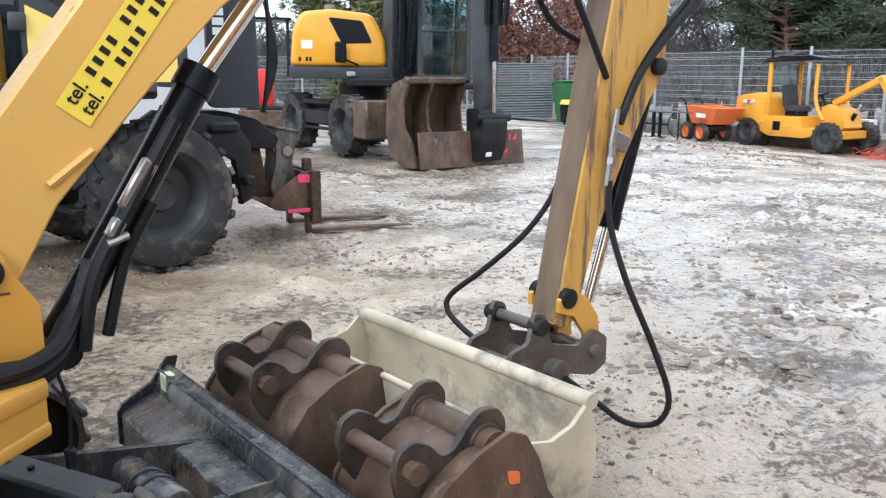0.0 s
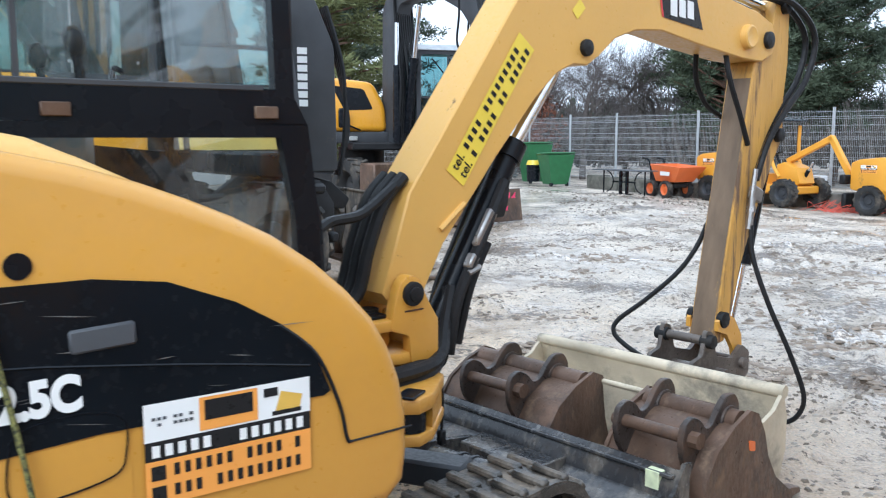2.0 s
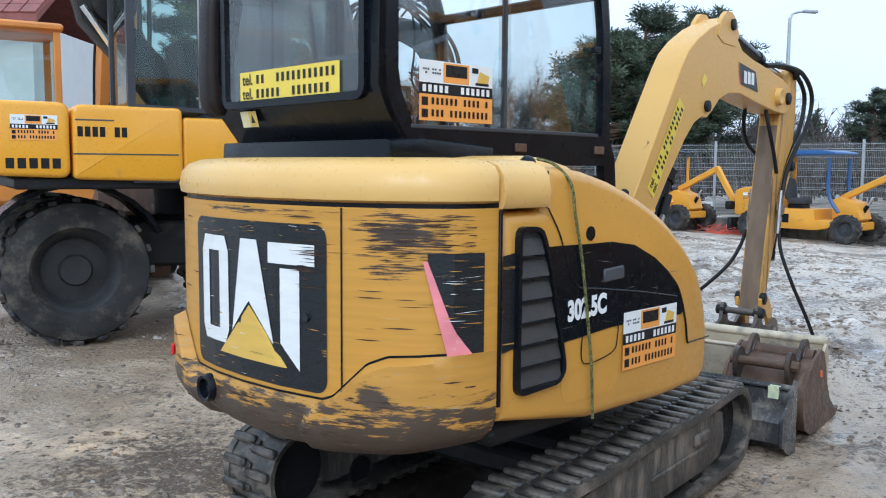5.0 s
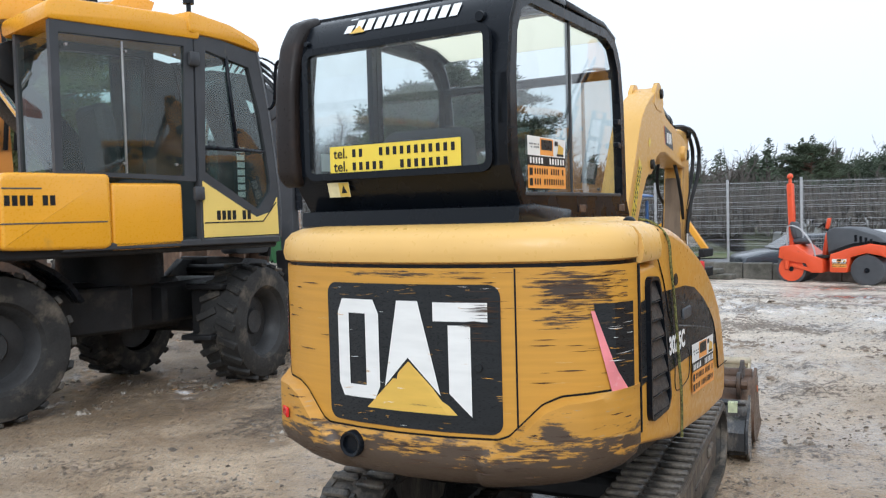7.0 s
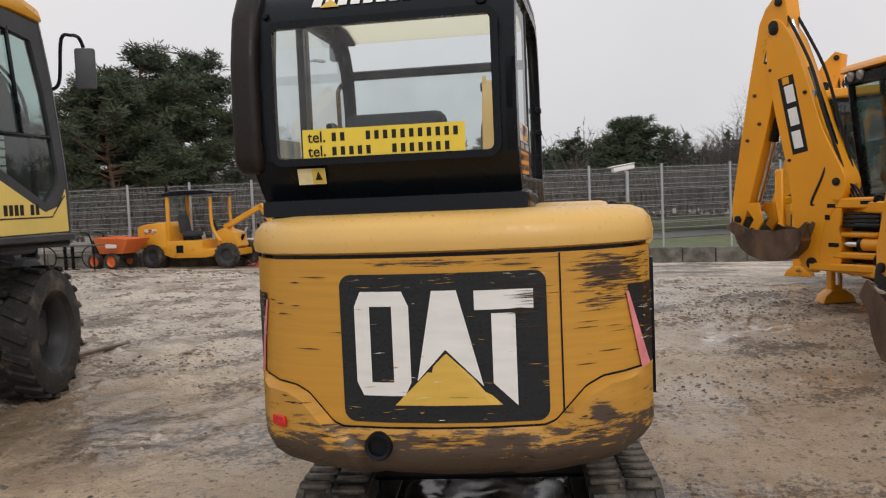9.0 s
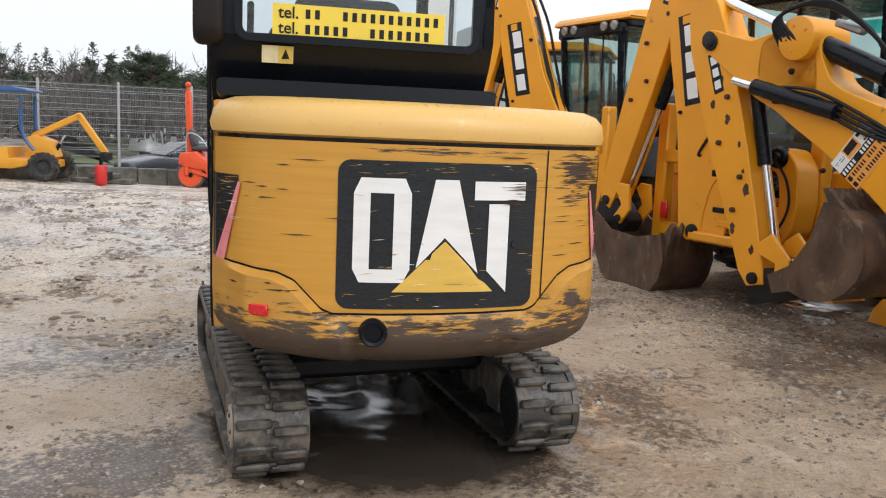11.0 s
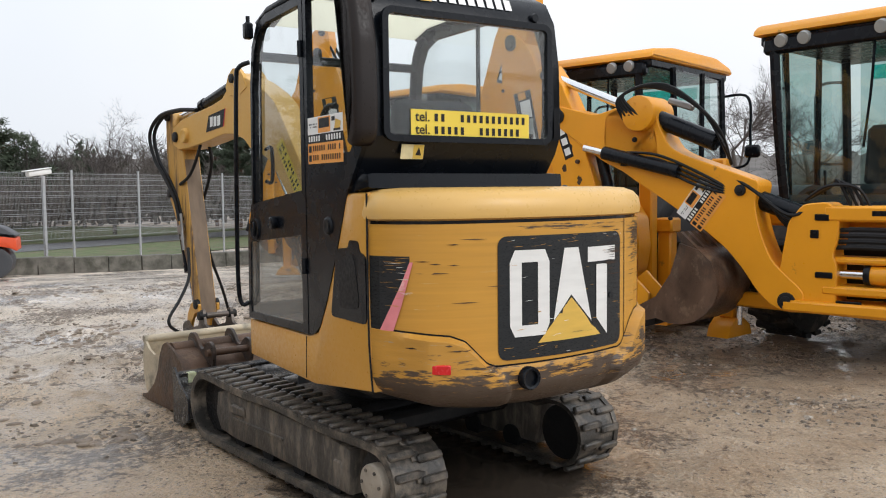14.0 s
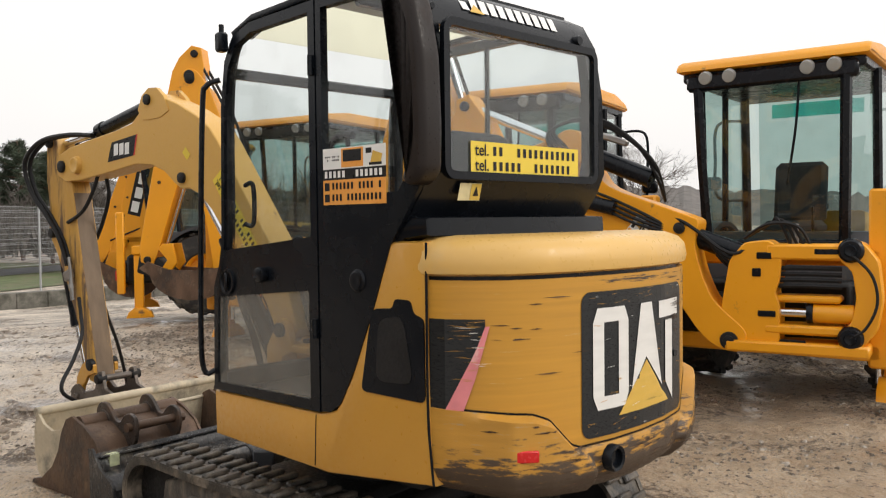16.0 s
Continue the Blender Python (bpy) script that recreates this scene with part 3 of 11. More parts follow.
def build_ground():
    xs, ys = axis(-8.5, 11, 0.042, 1800), axis(-5, 18, 0.046, 1800)
    X, Y = np.meshgrid(xs, ys)
    Z = ground_height(X, Y)
    co = np.stack([X.ravel(), Y.ravel(), Z.ravel()], 1)
    nx, ny = len(xs), len(ys)
    i = np.arange(nx * ny).reshape(ny, nx)
    q = np.stack([i[:-1, :-1], i[:-1, 1:], i[1:, 1:], i[1:, :-1]], -1).reshape(-1, 4)
    me = bpy.data.meshes.new("ground")
    me.vertices.add(len(co)), me.loops.add(q.size), me.polygons.add(len(q))
    me.vertices.foreach_set("co", co.ravel())
    me.loops.foreach_set("vertex_index", q.ravel())
    me.polygons.foreach_set("loop_start", np.arange(0, q.size, 4))
    me.update()
    me.polygons.foreach_set("use_smooth", [True] * len(q))
    # material
    m = bpy.data.materials.new("wet_gravelly_mud")
    m.use_nodes = True
    N, L = m.node_tree.nodes, m.node_tree.links
    b = N["Principled BSDF"]
    tc = N.new("ShaderNodeTexCoord")

    def noise_node(scale, detail=6, rough=0.6):
        n = N.new("ShaderNodeTexNoise")
        n.inputs["Scale"].default_value, n.inputs["Detail"].default_value, n.inputs["Roughness"].default_value = scale, detail, rough
        L.new(tc.outputs["Object"], n.inputs[0])
        return n

    def rng(src, a, c, lo=0.0, hi=1.0):
        r = N.new("ShaderNodeMapRange")
        for key, v in (("From Min", a), ("From Max", c), ("To Min", lo), ("To Max", hi)):
            r.inputs[key].default_value = v
        L.new(src, r.inputs["Value"])
        return r.outputs[0]

    def mix(f, c1, c2):
        x = N.new("ShaderNodeMixRGB")
        if isinstance(f, float):
            x.inputs["Fac"].default_value = f
        else:
            L.new(f, x.inputs["Fac"])
        for key, c in (("Color1", c1), ("Color2", c2)):
            if isinstance(c, tuple):
                x.inputs[key].default_value = (*c, 1)
            else:
                L.new(c, x.inputs[key])
        return x.outputs[0]
    big, mid, fine, grit = noise_node(0.16, 4), noise_node(1.3, 8, 0.7), noise_node(7, 8, 0.7), noise_node(70, 3, 0.7)
    sep = N.new("ShaderNodeSeparateXYZ")
    L.new(tc.outputs["Object"], sep.inputs[0])
    # the open yard ahead is paler crushed stone; behind the machines it is brown mud
    yard = N.new("ShaderNodeMath")
    yard.operation = "MULTIPLY_ADD"
    L.new(big.outputs["Fac"], yard.inputs[0])
    yard.inputs[1].default_value = 9.0
    L.new(sep.outputs["Y"], yard.inputs[2])
    pale = rng(yard.outputs[0], 4.0, 11.0)
    brown = mix(rng(mid.outputs["Fac"], 0.35, 0.65), (0.42, 0.31, 0.205), (0.68, 0.535, 0.385))
    stone = mix(rng(mid.outputs["Fac"], 0.36, 0.62), (0.62, 0.53, 0.43), (0.80, 0.70, 0.585))
    c = mix(pale, brown, stone)
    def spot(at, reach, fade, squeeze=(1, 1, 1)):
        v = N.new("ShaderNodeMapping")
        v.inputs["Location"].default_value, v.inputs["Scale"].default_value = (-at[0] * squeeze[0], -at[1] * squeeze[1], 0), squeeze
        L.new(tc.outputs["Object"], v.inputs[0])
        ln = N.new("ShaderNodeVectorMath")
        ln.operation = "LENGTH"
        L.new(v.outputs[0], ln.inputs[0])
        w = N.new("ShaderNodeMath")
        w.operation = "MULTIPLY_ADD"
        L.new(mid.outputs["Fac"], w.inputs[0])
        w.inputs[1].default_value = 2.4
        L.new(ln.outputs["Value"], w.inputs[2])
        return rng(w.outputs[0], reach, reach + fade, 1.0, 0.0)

    def tint_and_shade(f, c1, tint):
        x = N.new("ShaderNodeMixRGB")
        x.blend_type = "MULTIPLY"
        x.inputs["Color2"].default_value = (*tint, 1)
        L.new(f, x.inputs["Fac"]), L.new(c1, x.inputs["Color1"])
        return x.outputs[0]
    c = tint_and_shade(spot((-2.2, 4.8), 3.2, 1.9, (1, 0.75, 1)), c, (1.05, 0.965, 0.85))
    # shade below and around the two wheeled excavators, painted into the mud colour
    c = tint_and_shade(spot((-3.6, 8.6), 3.2, 1.3, (1, 0.62, 1)), c, (0.56, 0.51, 0.45))
    c = tint_and_shade(spot((-0.8, 16.2), 3.0, 1.6, (0.9, 0.9, 1)), c, (0.58, 0.53, 0.47))
    # churned patches of darker mud, broken up by crumbs
    churn, crumb = noise_node(0.7, 5, 0.55), noise_node(17, 6, 0.75)
    mud = N.new("ShaderNodeMath")
    mud.operation = "MULTIPLY_ADD"
    L.new(churn.outputs["Fac"], mud.inputs[0])
    mud.inputs[1].default_value = 1.3
    L.new(crumb.outputs["Fac"], mud.inputs[2])
    c = mix(rng(mud.outputs[0], 1.19, 1.29, 0.0, 0.95), c, (0.150, 0.108, 0.074))
    c = mix(rng(crumb.outputs["Fac"], 0.575, 0.615, 0.0, 0.92), c, (0.135, 0.10, 0.073))
    c = mix(rng(fine.outputs["Fac"], 0.55, 0.66, 0.0, 0.6), c, (0.26, 0.20, 0.148))
    vor = N.new("ShaderNodeTexVoronoi")
    vor.inputs["Scale"].default_value = 42
    L.new(tc.outputs["Object"], vor.inputs["Vector"])
    peb = rng(vor.outputs["Distance"], 0.15, 0.42, 1.0, 0.0)
    vor2 = N.new("ShaderNodeTexVoronoi")
    vor2.inputs["Scale"].default_value = 24
    L.new(tc.outputs["Object"], vor2.inputs["Vector"])
    pebmask = N.new("ShaderNodeMath")
    pebmask.operation = "MULTIPLY"
    L.new(peb, pebmask.inputs[0]), L.new(rng(mid.outputs["Fac"], 0.40, 0.55, 0.1, 0.8), pebmask.inputs[1])
    c = mix(pebmask.outputs[0], c, (0.52, 0.47, 0.41))
    g2 = N.new("ShaderNodeMixRGB")
    g2.blend_type = "MULTIPLY"
    g2.inputs["Fac"].default_value = 1
    L.new(c, g2.inputs["Color1"]), L.new(rng(grit.outputs["Fac"], 0.25, 0.75, 0.72, 1.28), g2.inputs["Color2"])
    # pools of water lie in the low places
    wetn = noise_node(0.55, 7, 0.62)
    wet = rng(wetn.outputs["Fac"], 0.38, 0.54)
    pool_n = rng(wetn.outputs["Fac"], 0.60, 0.635)
    # a puddle stands between the mini excavator's tracks, machine shade painted into its colour
    pv = N.new("ShaderNodeVectorMath")
    pv.operation = "DISTANCE"
    pv.inputs[1].default_value = (-2.1, 1.62, 0.0)
    L.new(tc.outputs["Object"], pv.inputs[0])
    pd = N.new("ShaderNodeMath")
    pd.operation = "MULTIPLY_ADD"
    L.new(fine.outputs["Fac"], pd.inputs[0])
    pd.inputs[1].default_value = 0.5
    L.new(pv.outputs["Value"], pd.inputs[2])
    shaded_puddle = rng(pd.outputs[0], 1.12, 1.34, 1.0, 0.0)
    pm = N.new("ShaderNodeMath")
    pm.operation = "MAXIMUM"
    L.new(pool_n, pm.inputs[0]), L.new(shaded_puddle, pm.inputs[1])
    pool = pm.outputs[0]
    dark = N.new("ShaderNodeMixRGB")
    dark.blend_type = "MULTIPLY"
    dark.inputs["Color2"].default_value = (0.84, 0.82, 0.80, 1)
    L.new(wet, dark.inputs["Fac"]), L.new(g2.outputs[0], dark.inputs["Color1"])
    L.new(mix(shaded_puddle, dark.outputs[0], (0.060, 0.047, 0.036)), b.inputs["Base Color"])
    ro = N.new("ShaderNodeMix")
    L.new(wet, ro.inputs[0])
    ro.inputs[2].default_value, ro.inputs[3].default_value = 0.58, 0.34
    b.inputs["Specular IOR Level"].default_value = 0.35
    # a film of water over the wet places
    L.new(rng(wetn.outputs["Fac"], 0.42, 0.58, 0.0, 0.7), b.inputs["Coat Weight"])
    b.inputs["Coat Roughness"].default_value, b.inputs["Coat IOR"].default_value = 0.15, 1.33
    ro2 = N.new("ShaderNodeMix")
    L.new(pool, ro2.inputs[0]), L.new(ro.outputs[0], ro2.inputs[2])
    ro2.inputs[3].default_value = 0.10
    L.new(ro2.outputs[0], b.inputs["Roughness"])
    hsum = N.new("ShaderNodeMath")
    hsum.operation = "MULTIPLY_ADD"
    L.new(fine.outputs["Fac"], hsum.inputs[0])
    hsum.inputs[1].default_value = 1.6
    L.new(crumb.outputs["Fac"], hsum.inputs[2])
    bp = N.new("ShaderNodeBump")
    bp.inputs["Distance"].default_value = 0.04
    L.new(rng(pool, 0.0, 1.0, 0.95, 0.02), bp.inputs["Strength"])
    hs2 = N.new("ShaderNodeMath")
    hs2.operation = "MULTIPLY_ADD"
    L.new(rng(vor2.outputs["Distance"], 0.1, 0.6, 1.0, 0.0), hs2.inputs[0])
    hs2.inputs[1].default_value = 0.45
    L.new(hsum.outputs[0], hs2.inputs[2])
    L.new(hs2.outputs[0], bp.inputs["Height"])
    L.new(bp.outputs[0], b.inputs["Normal"])
    me.materials.append(m)
    return tagged(new("ground", me), "wet brown mud and gravel yard with ruts and puddles", "ground", kind="structure")


build_ground()

# ---- the mini excavator ----
HERO = thing("mini_excavator", pose(-2.0, 1.75, 0, 0, 0, 31.5), "scratched yellow rubber-tracked mini excavator with black closed cab, boom lowered", "excavator")
UND = pose(0.1, 0.055, 0, 0, 0, 6.6)
BOOM = pose(0.9, 0.016, 0, 0, 0, 6.3)

REAR = [(-0.985, 0.795), (-1.06, 0.785), (-1.16, 0.725), (-1.25, 0.64), (-1.31, 0.50), (-1.345, 0.354), (-1.37, 0.18), (-1.375, 0.0), (-1.36, -0.2), (-1.315, -0.413),
        (-1.25, -0.56), (-1.17, -0.68), (-1.09, -0.755), (-0.985, -0.79)]


def a_rear(b):
    ys = [p[1] for p in REAR][::-1]
    xs = [p[0] for p in REAR][::-1]
    return float(np.interp(b, ys, xs))


def arc_quad(geo, p0, p1, p2, p3, off=0.004, n=8):
    """Four corners in (b, z): p0-p1 the lower edge, p3-p2 the upper one; laid on the rounded rear, proud by off."""
    for k in range(n):
        t0, t1 = k / n, (k + 1) / n
        q = []
        for (u, v), t in (((p0, p1), t0), ((p0, p1), t1), ((p3, p2), t1), ((p3, p2), t0)):
            b, z = u[0] + (v[0] - u[0]) * t, u[1] + (v[1] - u[1]) * t
            q.append((a_rear(b) - off, b, z))
        geo.quad(*q)


def outline(offset=0.0, x_front=0.45):
    """Plan of the upper body; offset pushes the rounded rear outwards."""
    pts = []
    for i, (x, y) in enumerate(REAR):
        a, b = Vector(REAR[max(i - 1, 0)]), Vector(REAR[min(i + 1, len(REAR) - 1)])
        t = (b - a).normalized()
        n = Vector((t.y, -t.x))
        if n.x > 0 and abs(y) < 0.5:
            n = -n
        if n.dot(Vector((x + 0.6, y))) < 0:
            n = -n
        pts.append((x + n.x * offset, y + n.y * offset))
    return pts


def build_upper():
    # rear shell between the lid and the counterweight
    g = Geo()
    up, mid = outline(0.0), outline(0.0)
    back = [(-0.90, -0.785), (-0.90, 0.79)]
    g.loft([[(x, y, 0.78) for x, y in mid + back], [(x, y, 1.447) for x, y in up + back]])
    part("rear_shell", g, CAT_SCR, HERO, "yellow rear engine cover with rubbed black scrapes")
    g = Geo()
    inn = outline(-0.012)
    g.loft([[(x, y, 1.445) for x, y in inn + back], [(x, y, 1.462) for x, y in inn + back]])
    part("lid_gap", g, BLACK, HERO, "dark shut line under the lid")
    # lid, softly rounded
    g = Geo()
    fr = [(-0.93, -0.795), (-0.93, 0.80)]
    rings = []
    for off, z in ((-0.02, 1.458), (0.012, 1.470), (0.018, 1.50), (0.008, 1.55), (-0.02, 1.58), (-0.07, 1.598), (-0.16, 1.605)):
        k = min(0, off) * 1.0
        rings.append([(x, y, z) for x, y in outline(off) + [(fr[0][0], fr[0][1] - k), (fr[1][0], fr[1][1] + k)]])
    g.loft(rings)
    part("engine_lid", g, CAT_LID, HERO, "faded yellow rounded engine lid")
    # counterweight with the stepped upper rim
    g = Geo()
    dens = []
    ys = np.linspace(0.79, -0.785, 140)
    for y in ys:
        dens.append((a_rear(y), float(y)))

    def rim(y):
        return float(np.interp(y, [-0.8, -0.60, -0.54, -0.43, -0.39, 0.36, 0.40, 0.50, 0.56, 0.8], [0.995, 0.978, 0.95, 0.835, 0.82, 0.815, 0.83, 0.935, 0.96, 0.99]))

    def push(x, y, d):
        n = Vector((x + 0.62, y * 0.9)).normalized()
        return x + n.x * d, y + n.y * d
    def swell(y, z):
        # the two corner pieces stand proud of the middle, with a slanting inner edge
        edge_y = float(np.interp(z, [0.66, 0.76, 0.97], [0.27, 0.305, 0.545]))
        t = min(max((abs(y + 0.01) - edge_y) / 0.03, 0.0), 1.0)
        f = min(max((abs(y) - 0.62) / 0.16, 0.0), 1.0)
        return (0.018 + 0.036 * t * t * (3 - 2 * t)) * (1 - 0.86 * f * f * (3 - 2 * f))
    rows = []
    for kz, base in (("in", -0.05), ("edge", 0.010), (0.0, None), (0.12, None), (0.3, None), (0.5, None), (0.75, None), (1.0, None), (0.675, -0.022), (0.635, -0.07), (0.60, -0.17)):
        r = []
        for x, y in dens:
            low = 0.72 + 0.05 * (abs(y) / 0.8) ** 2
            if base is None:
                z = rim(y) - 0.016 + (low - rim(y) + 0.016) * kz
                off = swell(y, z)
            elif kz in ("in", "edge"):
                z, off = rim(y), base
            else:
                z = kz + 0.05 * (abs(y) / 0.8) ** 2
                off = swell(y, 0.72) + base
            r.append((*push(x, y, off), z))
        rows.append(r + [(-0.928, r[-1][1], r[-1][2]), (-0.96, r[0][1], r[0][2])])
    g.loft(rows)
    part("counterweight", g, CW_LOW, HERO, "scuffed yellow counterweight bumper, brown-black towards its lower edge")
    # thin black strip paints the shade in the seam along the bumper's rim
    g = Geo()
    for (xa, ya), (xb, yb) in zip(dens, dens[1:]):
        g.quad((*push(xa, ya, 0.003), rim(ya) - 0.004), (*push(xb, yb, 0.003), rim(yb) - 0.004), (*push(xb, yb, 0.003), rim(yb) + 0.008), (*push(xa, ya, 0.003), rim(ya) + 0.008))
    part("bumper_seam_shade", g, BLACK, HERO, "black strip painting the shaded seam above the bumper")
    # round exhaust outlet and reflectors
    g = Geo()
    g.lathe([(0.004, 0.012), (0.036, 0.012), (0.036, -0.004), (0.047, -0.008), (0.052, 0.0), (0.052, 0.05)], 24, pose(a_rear(0.21) - 0.041, 0.215, 0.758) @ pose(0, 0, 0, 0, 90, 0))
    part("exhaust_outlet", g, BLACK, HERO, "round black exhaust outlet")
    for y in (0.60, -0.66):
        g = Geo()
        px, py = push(a_rear(y), y, 0.054)
        ang = 90 + math.degrees(math.atan2(y * 0.9, px + 0.62))
        if y > 0:
            g.box((px, py, 0.83), (0.10, 0.014, 0.042), 0.004, (0, 0, ang))
            part("reflector", g, REDLENS, HERO, "small red rear reflector")
    # shut line of the rear door and its latch
    g = Geo()
    arc_quad(g, (-0.458, 0.80), (-0.464, 0.80), (-0.464, 1.445), (-0.458, 1.445), 0.003, 1)
    part("door_shut_line", g, BLACK, HERO)
    g = Geo()
    g.cyl((a_rear(-0.33) - 0.012, -0.33, 1.085), (a_rear(-0.33) + 0.02, -0.33, 1.085), 0.014, 12)
    part("door_latch", g, DECALBLK, HERO)
    # rear badge: black field with three white blocks and a yellow triangle
    g = Geo()
    cr = 0.045
    arc_quad(g, (0.352, 0.84 + cr), (-0.412, 0.84 + cr), (-0.412, 1.388 - cr), (0.352, 1.388 - cr), 0.003, 20)
    for k in range(5):
        a0, a1 = radians(18 * k), radians(18 * k + 18)
        i0, i1, h0, h1 = cr * (1 - math.cos(a0)), cr * (1 - math.cos(a1)), cr * math.sin(a0), cr * math.sin(a1)
        zt, zb = 1.388 - cr, 0.84 + cr
        arc_quad(g, (0.352 - i0, zt + h0), (-0.412 + i0, zt + h0), (-0.412 + i1, zt + h1), (0.352 - i1, zt + h1), 0.003, 20)
        arc_quad(g, (0.352 - i1, zb - h1), (-0.412 + i1, zb - h1), (-0.412 + i0, zb - h0), (0.352 - i0, zb - h0), 0.003, 20)
    badge = part("rear_badge", g, DECALBLK, HERO, "scratched black badge field with white blocks and yellow triangle")
    g = Geo()
    Q = lambda *a: arc_quad(g, *a, off=0.006, n=4)
    Q((0.295, 0.99), (0.235, 0.99), (0.235, 1.27), (0.295, 1.27))
    Q((0.27, 0.94), (0.11, 0.94), (0.085, 0.99), (0.295, 0.99))
    Q((0.295, 1.27), (0.085, 1.27), (0.11, 1.325), (0.27, 1.325))
    Q((0.15, 0.99), (0.085, 0.99), (0.085, 1.27), (0.15, 1.27))
    part("white_ring", g, WHITE_SCR, badge)
    g = Geo()
    Q((0.062, 0.995), (-0.045, 1.11), (-0.045, 1.325), (-0.002, 1.325))
    Q((-0.045, 1.11), (-0.18, 0.975), (-0.092, 1.325), (-0.045, 1.325))
    part("white_wedge", g, WHITE_SCR, badge)
    g = Geo()
    Q((-0.155, 1.252), (-0.365, 1.252), (-0.365, 1.322), (-0.155, 1.322))
    Q((-0.215, 0.985), (-0.30, 0.90), (-0.30, 1.238), (-0.215, 1.238))
    part("white_bar", g, WHITE_SCR, badge)
    g = Geo()
    arc_quad(g, (0.15, 0.905), (-0.245, 0.905), (-0.049, 1.095), (-0.045, 1.095), 0.006, 10)
    part("yellow_triangle", g, LOGO_Y, badge, "worn yellow triangle")
    # black corner bands with a pink flash, both rear corners
    for s in (1, -1):
        g = Geo()
        c = Geo()
        y0, y1 = (0.793, 0.70) if s > 0 else (-0.789, -0.70)
        # the band runs round the corner
        for k in range(8):
            ta, tb = k / 8, (k + 1) / 8
            ya, yb = y0 + (y1 - y0) * ta, y0 + (y1 - y0) * tb
            for z0a, z0b, z1 in ((0.98 + 0.30 * max(0.0, ta - 0.15) / 0.85, 0.98 + 0.30 * max(0.0, tb - 0.15) / 0.85, 1.31),):
                xa, xb = a_rear(ya), a_rear(yb)
                pa, pb = push(xa, ya, 0.004), push(xb, yb, 0.004)
                g.quad((*pa, z0a), (*pb, z0b), (*pb, z1), (*pa, z1))
        part("corner_band", g, DECALBLK, HERO, "scratched black corner band")
        yt, yb_ = (0.70, 0.782) if s > 0 else (-0.70, -0.778)
        w = 0.035 * s
        for k in range(8):
            ta, tb = k / 8, (k + 1) / 8
            q = []
            for t, dw in ((ta, 0), (tb, 0), (tb, w), (ta, w)):
                y = yt + (yb_ - yt) * t - dw * (0.3 + 0.7 * t)
                p = push(a_rear(y), y, 0.007)
                q.append((*p, 1.285 - 0.30 * t))
            c.quad(*q)
        part("pink_flash", c, PINK, HERO, "faded pink stripe")

    # scraped-off paint on the rear right
    rnd = random.Random(21)
    g = Geo()
    for b0, b1, z0, z1, cnt in ((-0.50, -0.74, 1.27, 1.43, 60), (-0.2, -0.42, 1.30, 1.44, 14), (-0.48, -0.76, 1.02, 1.2, 10), (0.40, 0.72, 1.05, 1.40, 8), (-0.25, -0.33, 1.18, 1.33, 16)):
        for _ in range(cnt):
            b, z = rnd.uniform(b0, b1), rnd.uniform(z0, z1)
            if z0 == 1.27 and b > -0.56 and rnd.random() < 0.6:
                b -= 0.08
            ln, th = rnd.uniform(0.03, 0.14), rnd.uniform(0.0008, 0.0028)
            q = []
            for db, dz in ((0, 0), (ln * 0.5, -th), (ln, -th * 0.2), (ln * 0.6, th)):
                y = max(min(b - db, 0.78), -0.78)
                p = push(a_rear(y), y, 0.0085 if abs(y) < 0.42 else 0.0035)
                q.append((*p, z + dz))
            g.quad(*q)
    tagged(part("scrape", g, RUSTYDK, HERO, "dark scrapes through the paint"), kind="stuff")
    g = Geo()
    for _ in range(70):
        b = rnd.uniform(-0.77, 0.77)
        z = rnd.uniform(0.70, rim(b) - 0.03)
        ln, th = rnd.uniform(0.02, 0.12), rnd.uniform(0.001, 0.004)
        q = []
        for db, dz in ((0, 0), (ln * 0.5, -th), (ln, -th * 0.2), (ln * 0.6, th)):
            y = max(min(b - db, 0.78), -0.78)
            p = push(a_rear(y), y, swell(y, z) + 0.002)
            q.append((*p, z + dz))
        g.quad(*q)
    tagged(part("scrape", g, RUSTYDK, HERO, "dark scrapes through the paint"), kind="stuff")

    # pale scratches through the black bands and the badge
    for mat_s, cnt, lab in ((WHITE, 26, "thin pale scratches"), (CAT_Y, 60, "scratches down to yellow paint")):
        g = Geo()
        for _ in range(cnt):
            if rnd.random() < 0.55:
                b, z, lo, hi = rnd.uniform(-0.40, 0.34), rnd.choice((rnd.uniform(0.85, 0.90), rnd.uniform(0.9, 1.38), rnd.uniform(1.34, 1.385))), -0.41, 0.35
            else:
                sd = rnd.choice((1, -1))
                b, z, lo, hi = sd * rnd.uniform(0.72, 0.785), rnd.uniform(1.06, 1.30), -0.787, 0.787
            ln, th, tilt = rnd.uniform(0.01, 0.06), rnd.uniform(0.0005, 0.0014), rnd.uniform(-0.15, 0.15)
            q = []
            for db, dz in ((0, 0), (ln * 0.5, -th + tilt * ln * 0.5), (ln, tilt * ln), (ln * 0.5, th + tilt * ln * 0.5)):
                y = max(min(b - db, hi), lo)
                q.append((*push(a_rear(y), y, 0.0105), z + dz))
            g.quad(*q)
        tagged(part("scratch", g, mat_s, HERO, lab), kind="stuff")
    g = Geo()
    for _ in range(14):
        x, z = rnd.uniform(-0.62, 0.10), rnd.uniform(0.99, 1.28)
        if z > 1.29 - 0.45 * max(0.0, x + 0.15):
            continue
        ln, th, tilt = rnd.uniform(0.02, 0.12), rnd.uniform(0.0005, 0.0014), rnd.uniform(-0.25, 0.1)
